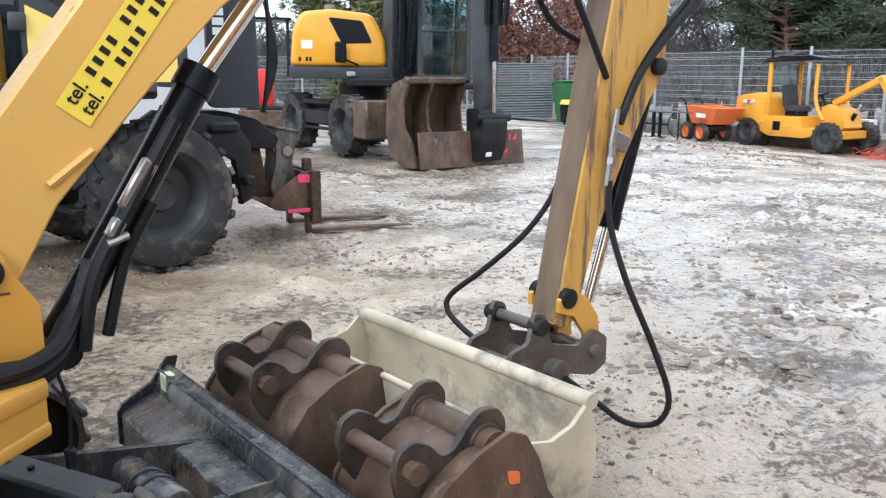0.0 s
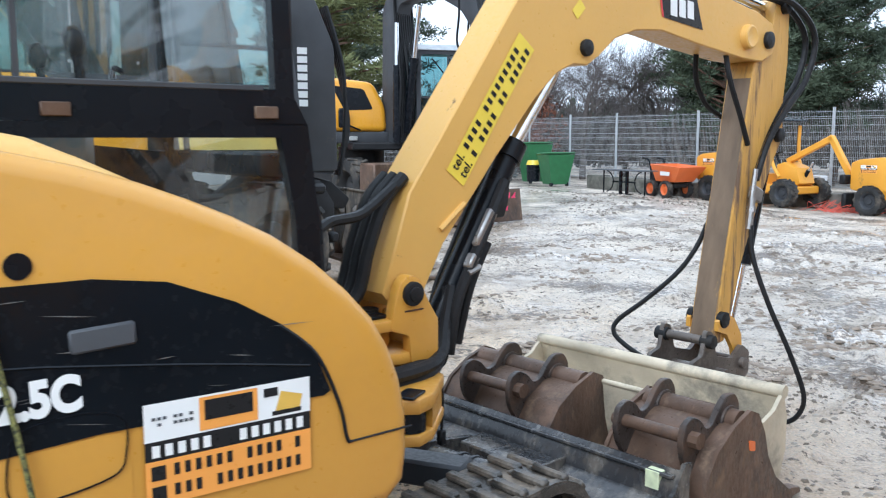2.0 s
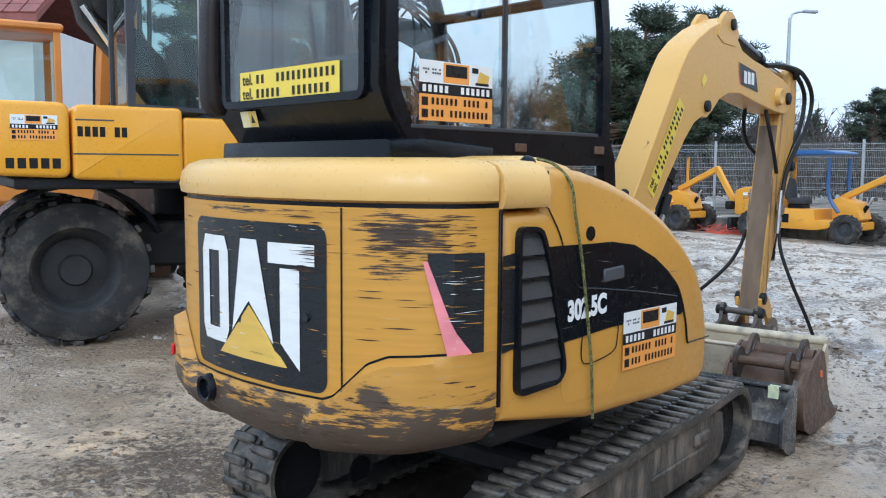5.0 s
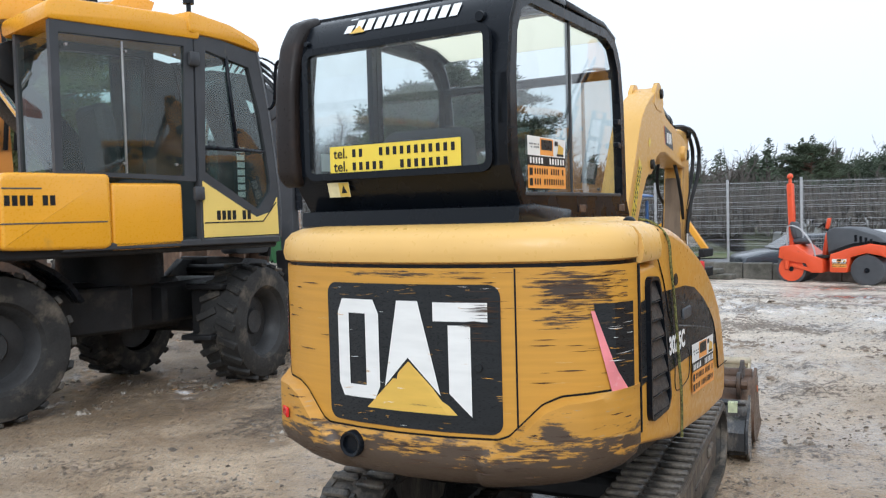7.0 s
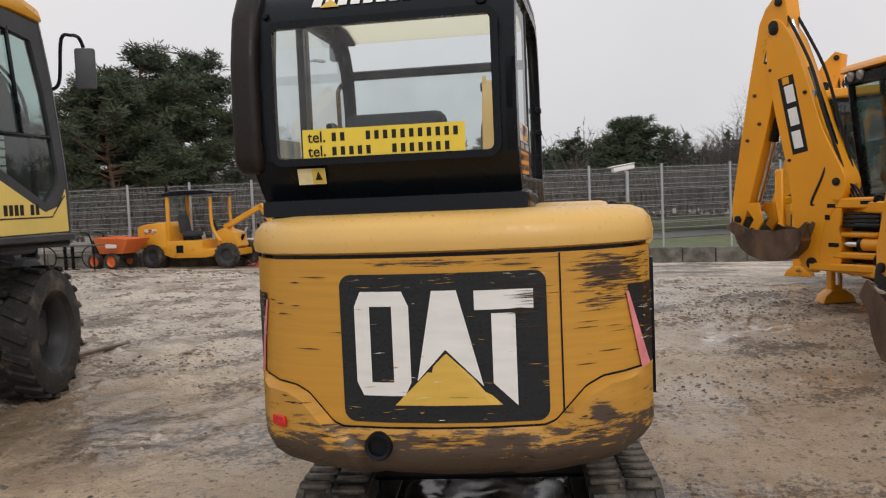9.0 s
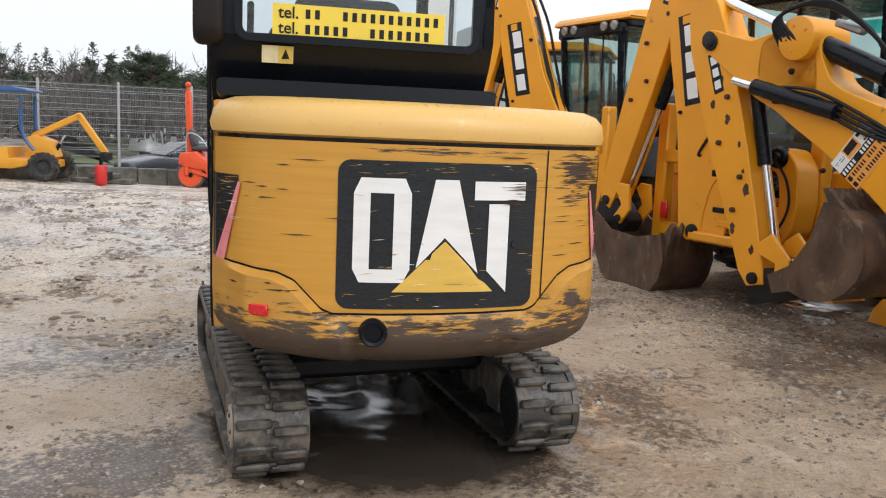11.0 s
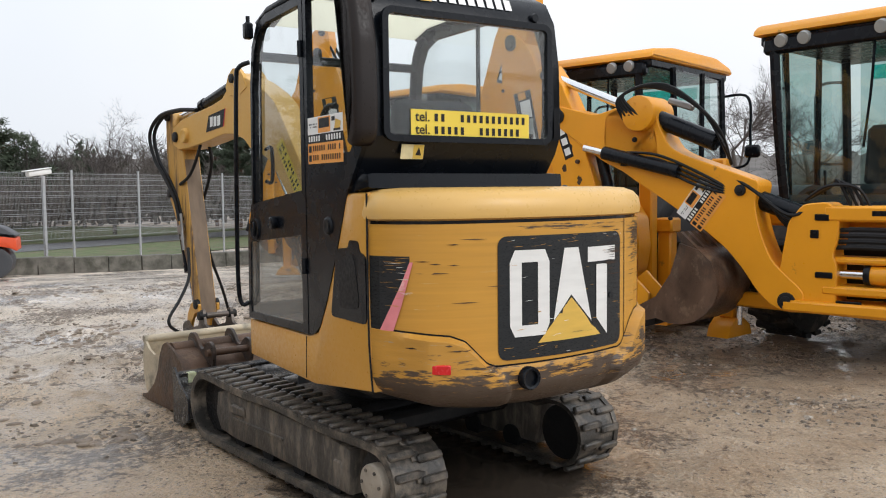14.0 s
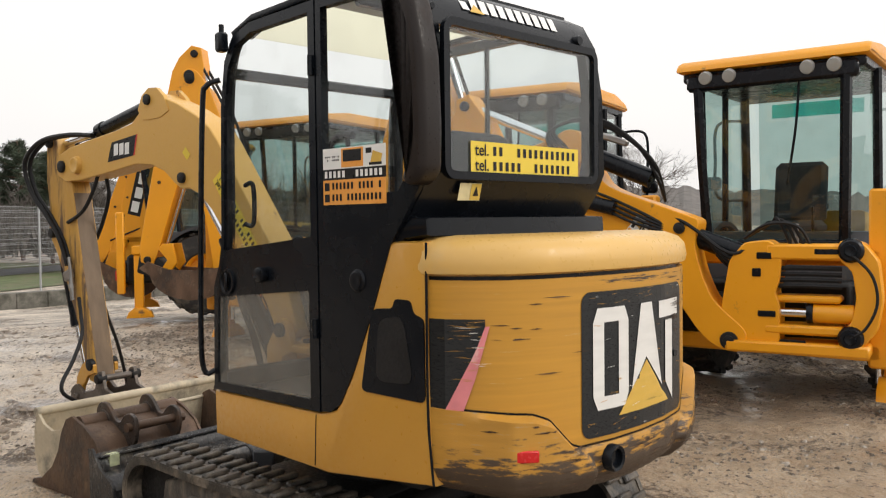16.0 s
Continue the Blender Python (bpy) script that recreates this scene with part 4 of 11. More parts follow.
        g.quad((x, -0.7963, z), (x + ln / 2, -0.7963, z - th + tilt * ln / 2), (x + ln, -0.7963, z + tilt * ln), (x + ln / 2, -0.7963, z + th + tilt * ln / 2))
    tagged(part("scratch", g, material("grey_scuff", (0.16, 0.15, 0.14), 0.5), HERO, "fine grey scuffs on the side field"), kind="stuff")

    # right-hand hood, falling in one curve to the front
    hood = [(-0.90, 0.74), (-0.90, 1.43), (-0.69, 1.43), (-0.685, 1.575), (-0.58, 1.578), (-0.45, 1.562), (-0.31, 1.53), (-0.19, 1.493), (-0.09, 1.455), (0.01, 1.412), (0.107, 1.362), (0.21, 1.292), (0.298, 1.215),
            (0.362, 1.145), (0.41, 1.062), (0.442, 0.975), (0.461, 0.88), (0.462, 0.78), (0.452, 0.70), (0.40, 0.652), (0.10, 0.64), (-0.41, 0.655)]
    g = Geo()
    g.prism(hood, -0.79, -0.29, "xz", 0.045, 3)
    part("side_hood", g, CAT_Y, HERO, "yellow side hood curving down to the front")
    bump = [(-0.79, 1.50), (-0.785, 1.582), (-0.74, 1.604), (-0.60, 1.617), (-0.49, 1.609), (-0.375, 1.586), (-0.27, 1.541), (-0.16, 1.488), (-0.05, 1.43), (-0.05, 1.2), (-0.79, 1.2)]
    g = Geo()
    g.prism(bump, -0.66, -0.30, "xz", 0.05, 3)
    part("tank_cover", g, CAT_LID, HERO, "raised yellow tank cover beside the cab")
    g = Geo()
    g.ball((-0.63, -0.66, 1.59), 0.028, (1.2, 1, 1), 2)
    part("rope_cleat", g, BLACK, HERO)
    g = Geo()
    g.tube([(-0.63, -0.70, 1.605), (-0.60, -0.755, 1.585), (-0.565, -0.80, 1.52), (-0.54, -0.803, 1.41), (-0.496, -0.804, 1.25), (-0.451, -0.806, 1.0), (-0.43, -0.808, 0.85), (-0.405, -0.80, 0.66)], 0.0062, 6)
    part("tie_cord", g, ROPE_G, HERO, "green and yellow twisted cord tied over the hood")
    # black field along the side, with the model number
    g = Geo()
    fld = [(-0.692, 1.309), (-0.45, 1.305), (-0.30, 1.305), (-0.15, 1.285), (0.0, 1.225), (0.10, 1.165), (0.187, 1.085), (0.228, 0.985), (0.21, 0.975), (-0.10, 0.985), (-0.30, 0.985), (-0.598, 0.965), (-0.655, 1.147)]
    g.prism(fld, -0.7945, -0.789, "xz")
    part("side_field", g, GLOSSBLK, HERO, "glossy black side field")
    g = Geo()
    g.tube([(-0.68, -0.7935, 1.44), (-0.62, -0.7935, 1.36), (-0.585, -0.7945, 1.285), (-0.555, -0.7950, 1.21), (-0.50, -0.7950, 1.155), (-0.385, -0.7950, 1.139), (-0.1, -0.7950, 1.10), (0.173, -0.7950, 1.055)], 0.003, 5)
    g.tube([(-0.685, -0.795, 1.565), (-0.69, -0.795, 1.44)], 0.003, 5)
    g.tube([(-0.467, -0.7945, 1.0), (-0.475, -0.7945, 0.90), (-0.43, -0.7945, 0.868), (-0.28, -0.7945, 0.89), (-0.25, -0.7945, 0.94), (-0.255, -0.7945, 1.01), (-0.33, -0.7945, 1.035), (-0.43, -0.7945, 1.025), (-0.467, -0.7945, 1.0)], 0.0022, 5)
    g.tube([(0.10, -0.793, 1.16), (0.19, -0.793, 1.08), (0.25, -0.793, 0.95), (0.27, -0.793, 0.86), (0.28, -0.793, 0.845)], 0.005, 5)
    g.tube([(0.28, -0.792, 0.845), (0.46, -0.792, 0.85)], 0.003, 5)
    g.box((-0.914, -0.789, 1.12), (0.013, 0.011, 0.64), 0.002)
    part("panel_shut_line", g, BLACK, HERO)
    # the lid runs on round the corner as far as the hood's shut line
    lid_end = [(-0.30, 1.444), (-0.798, 1.444), (-0.809, 1.458), (-0.813, 1.50), (-0.803, 1.55), (-0.778, 1.58), (-0.73, 1.596), (-0.63, 1.602), (-0.30, 1.602)]
    part("lid_end", Geo().prism(lid_end, -0.918, -0.690, "yz"), CAT_LID, HERO, "faded yellow lid end over the grille")
    g = Geo()
    g.quad((-0.905, -0.7935, 0.975), (-0.838, -0.7935, 0.985), (-0.838, -0.7935, 1.30), (-0.905, -0.7935, 1.292))
    part("side_band", g, DECALBLK, HERO, "scratched black band before the grille")
    text_part("model_number", "302.5C", 0.098, face_right(-0.45, -0.7995, 1.075, 2), WHITE, HERO, "white model number", 0.005, 0.82)
    g = Geo()
    g.box((-0.285, -0.795, 1.185), (0.13, 0.012, 0.05), 0.006, (0, -3, 0))
    part("hood_handle", g, DKGREY, HERO, "recessed grey hood handle")
    g = Geo()
    g.cyl((-0.432, -0.786, 1.342), (-0.432, -0.794, 1.342), 0.026, 20)
    part("side_hole", g, BLACK, HERO, "round black hole")
    g = Geo()
    g.prism(rpoly([(-0.24, 0.985), (-0.60, 0.96), (-0.58, 0.74), (-0.24, 0.74)], 0.05), -0.7915, -0.789, "xz")
    part("service_flap", g, CAT_Y, HERO)
    # louvred grille
    gp = rpoly([(-0.845, 1.385), (-0.72, 1.38), (-0.672, 1.26), (-0.59, 0.93), (-0.58, 0.87), (-0.62, 0.83), (-0.845, 0.82)], 0.04)
    g = Geo()
    g.ring(gp, inset(gp, 0.015), -0.812, -0.77, "xz")
    gr = part("side_grille", g, BLACK, HERO, "black louvred engine grille")
    g = Geo()
    g.prism(inset(gp, 0.015), -0.796, -0.77, "xz")
    part("grille_mesh", g, LOUVRE, gr)
    for k in range(7):
        z = 0.848 + 0.0735 * k
        x0 = float(np.interp(z, [0.84, 1.34], [-0.826, -0.828]))
        x1 = float(np.interp(z + 0.03, [0.85, 0.95, 1.26, 1.38], [-0.605, -0.615, -0.692, -0.74]))
        w, cx = x1 - x0, (x0 + x1) / 2
        part("louvre", Geo().box((cx, -0.8015, z + 0.026), (w, 0.004, 0.056), 0, (-16, 0, 0)), GRILLE, gr)
        part("louvre_ledge", Geo().box((cx, -0.802, z - 0.006), (w, 0.022, 0.005), 0.001), BLACK, gr)
    # left skirt under the cab and up behind the door
    sk = [(0.486, 0.64), (0.49, 0.855), (-0.36, 0.87), (-0.46, 0.90), (-0.56, 1.05), (-0.68, 1.30), (-0.80, 1.585), (-0.985, 1.585), (-1.0, 1.2), (-1.02, 0.70), (-0.4, 0.625)]
    g = Geo()
    g.prism(sk, 0.30, 0.806, "xz", 0.02, 2)
    part("left_skirt", g, CAT_Y, HERO, "yellow left body skirt")
    g = Geo()
    g.tube([(-0.998, 0.803, 1.582), (-0.998, 0.804, 1.0), (-1.012, 0.803, 0.80), (-1.018, 0.798, 0.70)], 0.005, 5)
    part("side_shut_line", g, BLACK, HERO)
    g = Geo()
    g.tube([(-0.33, 0.8065, 0.86), (-0.318, 0.8065, 0.645)], 0.0025, 5)
    part("skirt_shut_line", g, BLACK, HERO)
    g = Geo()
    g.prism(rpoly([(-0.70, 1.325), (-0.82, 1.335), (-0.83, 1.37), (-0.92, 1.37), (-0.93, 1.32), (-0.985, 1.31), (-0.99, 1.0), (-0.63, 1.0)], 0.03), 0.80, 0.8105, "xz")
    rec = part("left_recess", g, BLACK, HERO, "black step recess")
    g = Geo()
    g.prism(rpoly([(-0.74, 1.29), (-0.88, 1.31), (-0.93, 1.06), (-0.72, 1.05)], 0.05), 0.8085, 0.813, "xz")
    part("recess_hollow", g, CHASSIS, rec)
    g = Geo()
    g.box((0.35, 0.0, 0.70), (0.25, 1.3, 0.14), 0.02)
    g.box((-0.2, 0.0, 0.66), (1.3, 1.4, 0.08), 0.02)
    g.cyl((0.1, 0.05, 0.42), (0.1, 0.05, 0.64), 0.36, 28)
    part("swing_frame", g, CHASSIS, HERO, "dark dirty swing frame")
    # sticker with logo blocks and bars of writing, on the hood side
    sticker("hood_sticker", HERO, lambda u, v, d: (-0.022 + u, -0.7975 - d, 0.917 + v), 0.385, 0.225)


def sticker(name, parent, put, w, h):
    """Company sticker: white, black and orange fields with bars for the writing. put(u, v, d): u to the right, v up."""
    def rect(g, u0, v0, u1, v1, d):
        g.quad(put(u0 * w, v0 * h, d), put(u1 * w, v0 * h, d), put(u1 * w, v1 * h, d), put(u0 * w, v1 * h, d))
    g = Geo()
    rect(g, -0.5, 0.13, 0.5, 0.5, 0)
    st = part(name, g, WHITE, parent, "white and orange company sticker")
    g = Geo()
    rect(g, -0.5, -0.06, 0.5, 0.13, 0.0)
    rect(g, -0.16, 0.25, 0.13, 0.45, 0.0022)
    part("dark_field", g, BLKVINYL, st)
    # a small picture of a machine: dark bucket and tracks, yellow body
    g = Geo()
    rect(g, 0.20, 0.36, 0.29, 0.45, 0.0012)
    part("picture_bucket", g, BLKVINYL, st)
    g = Geo()
    rect(g, 0.25, 0.155, 0.44, 0.20, 0.0012)
    part("picture_tracks", g, BLKVINYL, st)
    g = Geo()
    g.quad(put(0.27 * w, 0.20 * h, 0.0012), put(0.43 * w, 0.20 * h, 0.0012), put(0.45 * w, 0.33 * h, 0.0012), put(0.31 * w, 0.40 * h, 0.0012))
    part("picture_body", g, LOGO_Y, st)
    g = Geo()
    rect(g, -0.5, -0.5, 0.5, -0.06, 0)
    rect(g, -0.19, 0.15, 0.16, 0.48, 0.0012)
    part("orange_field", g, STK_ORG, st)
    g = Geo()
    bars(g, 0, 0.035 * h, 0.94 * w, 0.15 * h, 13, 1, lambda u, v, d: put(u, v, 0.0025), 0.22, 3, 0.6)
    part("white_writing_bar", g, WHITE, st)
    g = Geo()
    bars(g, 0.05 * w, -0.27 * h, 0.80 * w, 0.40 * h, 13, 2, lambda u, v, d: put(u, v, 0.0015), 0.42, 5, 0.52)
    rect(g, -0.47, -0.25, -0.39, -0.11, 0.0015), rect(g, -0.47, -0.45, -0.39, -0.31, 0.0015)
    part("dark_writing_bar", g, BLKVINYL, st)
    g = Geo()
    bars(g, -0.34 * w, 0.32 * h, 0.24 * w, 0.12 * h, 8, 2, lambda u, v, d: put(u, v, 0.0015), 0.5, 7)
    part("small_writing_bar", g, DKGREY, st)
    return st


def phone_strip(name, parent, put, w, h, m_text, size, seed=2):
    g = Geo()
    g.quad(put(-w / 2, -h / 2, 0), put(w / 2, -h / 2, 0), put(w / 2, h / 2, 0), put(-w / 2, h / 2, 0))
    st = part(name, g, STK_YEL, parent, "yellow sticker strip with black writing")
    g = Geo()
    bars(g, 0.08 * w, 0, 0.80 * w, 0.92 * h, 15, 2, lambda u, v, d: put(u, v, 0.0015), 0.40, seed, 0.5)
    part("dark_writing_bar", g, BLKVINYL, st)
    for k in (0.23, -0.23):
        text_part("lettering", "tel.", size, m_text(-0.41 * w, k * h), BLKVINYL, st, "", 0.0008)
    return st


def build_cab():
    L, Rr = 0.81, -0.30
    part("cab_base", Geo().prism([(-0.86, 1.59), (-0.99, 1.605), (-0.985, 1.67), (-0.82, 1.68), (-0.44, 1.655), (-0.44, 1.5), (-0.80, 1.5)], -0.335, 0.79, "xz", 0.02), BLACK, HERO, "black cab base")
    # left side: door and quarter panel
    g = Geo()
    # upper ring
    out_u = [(0.415, 1.46), (0.388, 1.56), (0.368, 2.2), (0.33, 2.41), (0.255, 2.515), (0.12, 2.555), (-0.362, 2.565), (-0.362, 1.50)]
    in_u = [(0.372, 1.53), (0.362, 1.58), (0.34, 2.18), (0.302, 2.375), (0.235, 2.47), (0.115, 2.51), (-0.318, 2.52), (-0.318, 1.60)]
    g.ring(out_u, in_u, L - 0.035, L, "xz")
    out_l = [(0.478, 0.862), (0.462, 1.36), (0.415, 1.46), (-0.362, 1.50), (-0.362, 0.875)]
    in_l = [(0.44, 0.90), (0.425, 1.30), (0.42, 1.31), (-0.30, 1.375), (-0.30, 0.92)]
    g.ring(out_l, in_l, L - 0.035, L, "xz")
    door = part("cab_door", g, BLACK, HERO, "black cab door with upper and lower panes")
    part("upper_pane", Geo().sheet(inset(in_u, -0.008), L - 0.022, L - 0.016, "xz"), GLASS, door, smooth=False)
    part("lower_pane", Geo().sheet(inset(in_l, -0.012), L - 0.012, L - 0.002, "xz"), GLASS_FROST, door, "scuffed plastic lower pane", smooth=False)
    g = Geo()
    g.lathe([(0.02, 0), (0.045, 0.002), (0.05, 0.012), (0.06, 0.012), (0.062, 0.0)], 24, pose(0.335, L, 1.385) @ pose(0, 0, 0, -90, 0, 0))
    g.box((0.335, L + 0.012, 1.385), (0.022, 0.015, 0.085), 0.006)
    part("door_lock", g, BLACK, door, "round black door latch")
    g = Geo()
    g.cyl((0.03, L, 1.43), (0.03, L + 0.035, 1.43), 0.034, 18, bev=0.006)
    g.cyl((0.0, L + 0.01, 1.425), (0.06, L + 0.03, 1.415), 0.012, 8)
    part("door_knob", g, BLACK, door)
    g = Geo()
    g.tube([(0.21, L - 0.02, 1.83), (0.17, L - 0.04, 1.83), (0.17, L - 0.04, 1.66), (0.21, L - 0.02, 1.655)], 0.011, 8)
    part("inner_handle", g, BLACK, door)
    for z in (1.22, 2.30):
        part("door_hinge", Geo().cyl((-0.345, L + 0.006, z - 0.04), (-0.345, L + 0.006, z + 0.04), 0.014, 10), BLACK, door)
    # quarter panel
    g = Geo()
    out_q = [(-0.372, 1.58), (-0.372, 2.567), (-0.78, 2.56), (-0.90, 2.52), (-0.965, 2.41), (-1.0, 2.2), (-1.01, 1.86), (-0.97, 1.775), (-0.88, 1.66)]
    in_q = [(-0.405, 1.76), (-0.405, 2.525), (-0.76, 2.52), (-0.86, 2.47), (-0.915, 2.38), (-0.945, 2.2), (-0.95, 1.96), (-0.93, 1.86), (-0.86, 1.77)]
    g.ring(out_q, in_q, L - 0.035, L, "xz")
    g.prism([(-0.372, 1.58), (-0.372, 0.88), (-0.43, 0.885), (-0.50, 0.93), (-0.59, 1.08), (-0.71, 1.33), (-0.81, 1.57), (-0.88, 1.66)], L - 0.035, L - 0.001, "xz")
    qp = part("quarter_panel", g, BLACK, HERO, "black cab quarter panel")
    part("quarter_pane", Geo().sheet(inset(in_q, -0.008), L - 0.022, L - 0.016, "xz"), GLASS, qp, smooth=False)
    g = Geo()
    g.lathe([(0.012, 0.01), (0.03, 0.014), (0.04, 0.01), (0.045, 0.0)], 20, pose(-0.62, L, 1.43) @ pose(0, 0, 0, -90, 0, 0))
    part("panel_lock", g, BLACK, qp)
    sticker("cab_sticker", HERO, lambda u, v, d: (-0.605 - u, L + 0.002 + d, 1.84 + v), 0.385, 0.225)
    # grab rail and work light by the door
    g = Geo()
    g.tube([(0.47, L, 0.95), (0.50, L + 0.05, 1.0), (0.47, L + 0.06, 1.6), (0.43, L + 0.06, 2.2), (0.41, L + 0.05, 2.30), (0.37, L, 2.33)], 0.013, 8)
    part("grab_rail", g, BLACK, HERO, "black tubular grab rail")
    g = Geo()
    g.box((0.30, L + 0.03, 2.49), (0.05, 0.05, 0.09), 0.01)
    g.cyl((0.30, L + 0.03, 2.53), (0.30, L + 0.03, 2.57), 0.012, 8)
    part("marker_light", g, BLACK, HERO)
    # right side: sliding windows over a lower pane
    g = Geo()
    out_r = [(0.43, 1.62), (0.388, 1.70), (0.368, 2.2), (0.33, 2.41), (0.255, 2.515), (0.12, 2.555), (-0.78, 2.56), (-0.90, 2.52), (-0.965, 2.41), (-1.0, 2.2), (-1.01, 1.86), (-0.97, 1.775), (-0.87, 1.63)]
    in_r = [(0.33, 1.72), (0.33, 1.76), (0.318, 2.18), (0.285, 2.37), (0.225, 2.47), (0.115, 2.51), (-0.76, 2.515), (-0.85, 2.475), (-0.895, 2.38), (-0.915, 2.2), (-0.915, 1.92), (-0.90, 1.84), (-0.84, 1.72)]
    g.ring(out_r, in_r, Rr, Rr + 0.04, "xz")
    lo_o = [(0.47, 0.9), (0.46, 1.36), (0.43, 1.625), (-0.5, 1.625), (-0.5, 1.1)]
    lo_i = [(0.40, 1.0), (0.385, 1.36), (0.345, 1.585), (-0.42, 1.585), (-0.42, 1.15)]
    g.ring(lo_o, lo_i, Rr, Rr + 0.04, "xz")
    rs = part("right_frame", g, BLACK, HERO, "black right-hand cab frame")
    part("sliding_pane", Geo().sheet([(-0.93, 1.70), (-0.93, 2.5), (-0.30, 2.53), (-0.30, 1.70)], Rr + 0.012, Rr + 0.017, "xz"), GLASS, rs, smooth=False)
    part("sliding_pane", Geo().sheet([(-0.36, 1.70), (-0.36, 2.53), (0.25, 2.5), (0.35, 2.3), (0.36, 1.70)], Rr + 0.024, Rr + 0.029, "xz"), GLASS, rs, smooth=False)
    part("lower_pane", Geo().sheet(inset(lo_i, -0.01), Rr + 0.015, Rr + 0.02, "xz"), GLASS, rs, smooth=False)
    g = Geo()
    g.box((-0.33, Rr + 0.02, 2.11), (0.014, 0.02, 0.82))
    g.box((-0.28, Rr + 0.005, 1.722), (1.15, 0.016, 0.016), 0.003)
    part("slide_rail", g, GREYBLK, rs)
    for x in (-0.25, 0.30):
        part("rusty_bracket", Geo().box((x, Rr - 0.004, 1.655), (0.07, 0.012, 0.035), 0.003), RUSTY, rs, "small rusty bracket")
    for z in (1.98, 2.10):
        part("window_catch", Geo().box((0.27, Rr + 0.005, z), (0.045, 0.03, 0.03), 0.004), BLACK, rs)
    sticker("window_sticker", HERO, lambda u, v, d: (-0.61 + u, Rr + 0.009 - d, 1.855 + v), 0.395, 0.22)
    # rear: curved frame and window
    g = Geo()
    def rx(z):
        return float(np.interp(z, [1.62, 1.77, 1.86, 2.2, 2.42, 2.53, 2.59], [-0.86, -0.97, -1.01, -1.0, -0.965, -0.90, -0.78]))
    def strip(y0, y1, zz, th=0.03):
        rows = []
        for z in zz:
            rows.append([(rx(z), y0, z), (rx(z), y1, z), (rx(z) + th, y1, z), (rx(z) + th, y0, z)])
        g.loft(rows)
    strip(-0.30, 0.79, [1.64, 1.70, 1.77, 1.80, 1.835])
    strip(-0.30, 0.79, [2.38, 2.42, 2.48, 2.53, 2.565, 2.59])
    strip(-0.30, -0.215, [1.835, 2.0, 2.2, 2.38])
    strip(0.70, 0.79, [1.835, 2.0, 2.2, 2.38])
    rf = part("rear_frame", g, BLACK, HERO, "black rear cab frame")
    g = Geo()
    rw = rrect(0.243, 2.107, 0.925, 0.555, 0.035)
    g.ring(inset(rw, -0.018), inset(rw, 0.012), -1.022, -1.0, "yz")
    part("window_seal", g, BLACK, rf)
    part("rear_pane", Geo().sheet(rw, -1.012, -1.006, "yz"), GLASS, rf, smooth=False)
    phone_strip("phone_sticker", HERO, lambda u, v, d: (-1.0165 - d, 0.245 - u, 1.895 + v), 0.675, 0.125, lambda u, v: face_back(-1.019, 0.245 - u, 1.895 + v), 0.062)
    g = Geo()
    g.quad((-0.968, 0.62, 1.735), (-0.968, 0.50, 1.735), (-0.985, 0.50, 1.80), (-0.985, 0.62, 1.80))
    g.bm.transform(Matrix.Translation((-0.012, 0, 0)))
    ws = part("warning_label", g, material("cream_label", (0.66, 0.60, 0.36), 0.5, 0, 0.1, 30, 0.02), rf, "small cream and yellow warning label")
    g = Geo()
    g.quad((-0.9715, 0.557, 1.737), (-0.9715, 0.502, 1.737), (-0.9875, 0.502, 1.798), (-0.9875, 0.557, 1.798))
    g.bm.transform(Matrix.Translation((-0.0105, 0, 0)))
    part("warning_field", g, material("ochre_label", (0.62, 0.44, 0.08), 0.5, 0, 0.1, 30, 0.02), ws)
    g = Geo()
    g.quad((-0.986, 0.545, 1.752), (-0.986, 0.514, 1.752), (-0.996, 0.529, 1.788), (-0.996, 0.530, 1.788))
    g.bm.transform(Matrix.Translation((-0.0015, 0, 0)))
    part("warning_triangle", g, BLKVINYL, ws)
    for y, r in ((0.735, 0.014), (-0.17, 0.024)):
        part("rear_bolt", Geo().lathe([(r * 0.4, 0.02), (r * 0.5, 0.0), (r, 0.0), (r, 0.02), (r * 0.8, 0.03)], 14, pose(rx(2.44) - 0.004, y, 2.44) @ pose(0, 0, 0, 0, -90, 0) @ pose(0, 0, -0.01)), BLACK, rf)
    # white writing bars on the roof edge
    g = Geo()
    for k in range(11):
        y = 0.54 - 0.055 * k
        tall = 0.072 if k == 0 else 0.058
        g.quad((rx(2.466) - 0.006, y, 2.466), (rx(2.466) - 0.006, y - 0.040, 2.466), (rx(2.466 + tall) - 0.006, y - 0.047, 2.466 + tall), (rx(2.466 + tall) - 0.006, y - 0.007, 2.466 + tall))
    part("roof_writing_bar", g, WHITE, rf)
    g = Geo()
    g.quad((rx(2.460) - 0.008, 0.505, 2.460), (rx(2.460) - 0.008, 0.42, 2.460), (rx(2.495) - 0.008, 0.46, 2.495), (rx(2.495) - 0.008, 0.465, 2.495))
    part("roof_triangle", g, LOGO_Y, rf)
    # rounded left rear corner post
    g = Geo()
    path = [(-0.93, 1.80), (-1.0, 1.78), (-1.055, 1.83), (-1.06, 2.0), (-1.05, 2.25), (-1.01, 2.44), (-0.94, 2.55), (-0.82, 2.60), (-0.80, 2.55), (-0.90, 2.48), (-0.955, 2.36), (-0.98, 2.2), (-0.985, 1.95), (-0.96, 1.86)]
    g.prism(rpoly(path, 0.03, 2), 0.762, 0.875, "xz", 0.030, 4)
    part("corner_post", g, BLACK_BR, HERO, "brownish-black rounded rear corner post")
    # roof
    g = Geo()
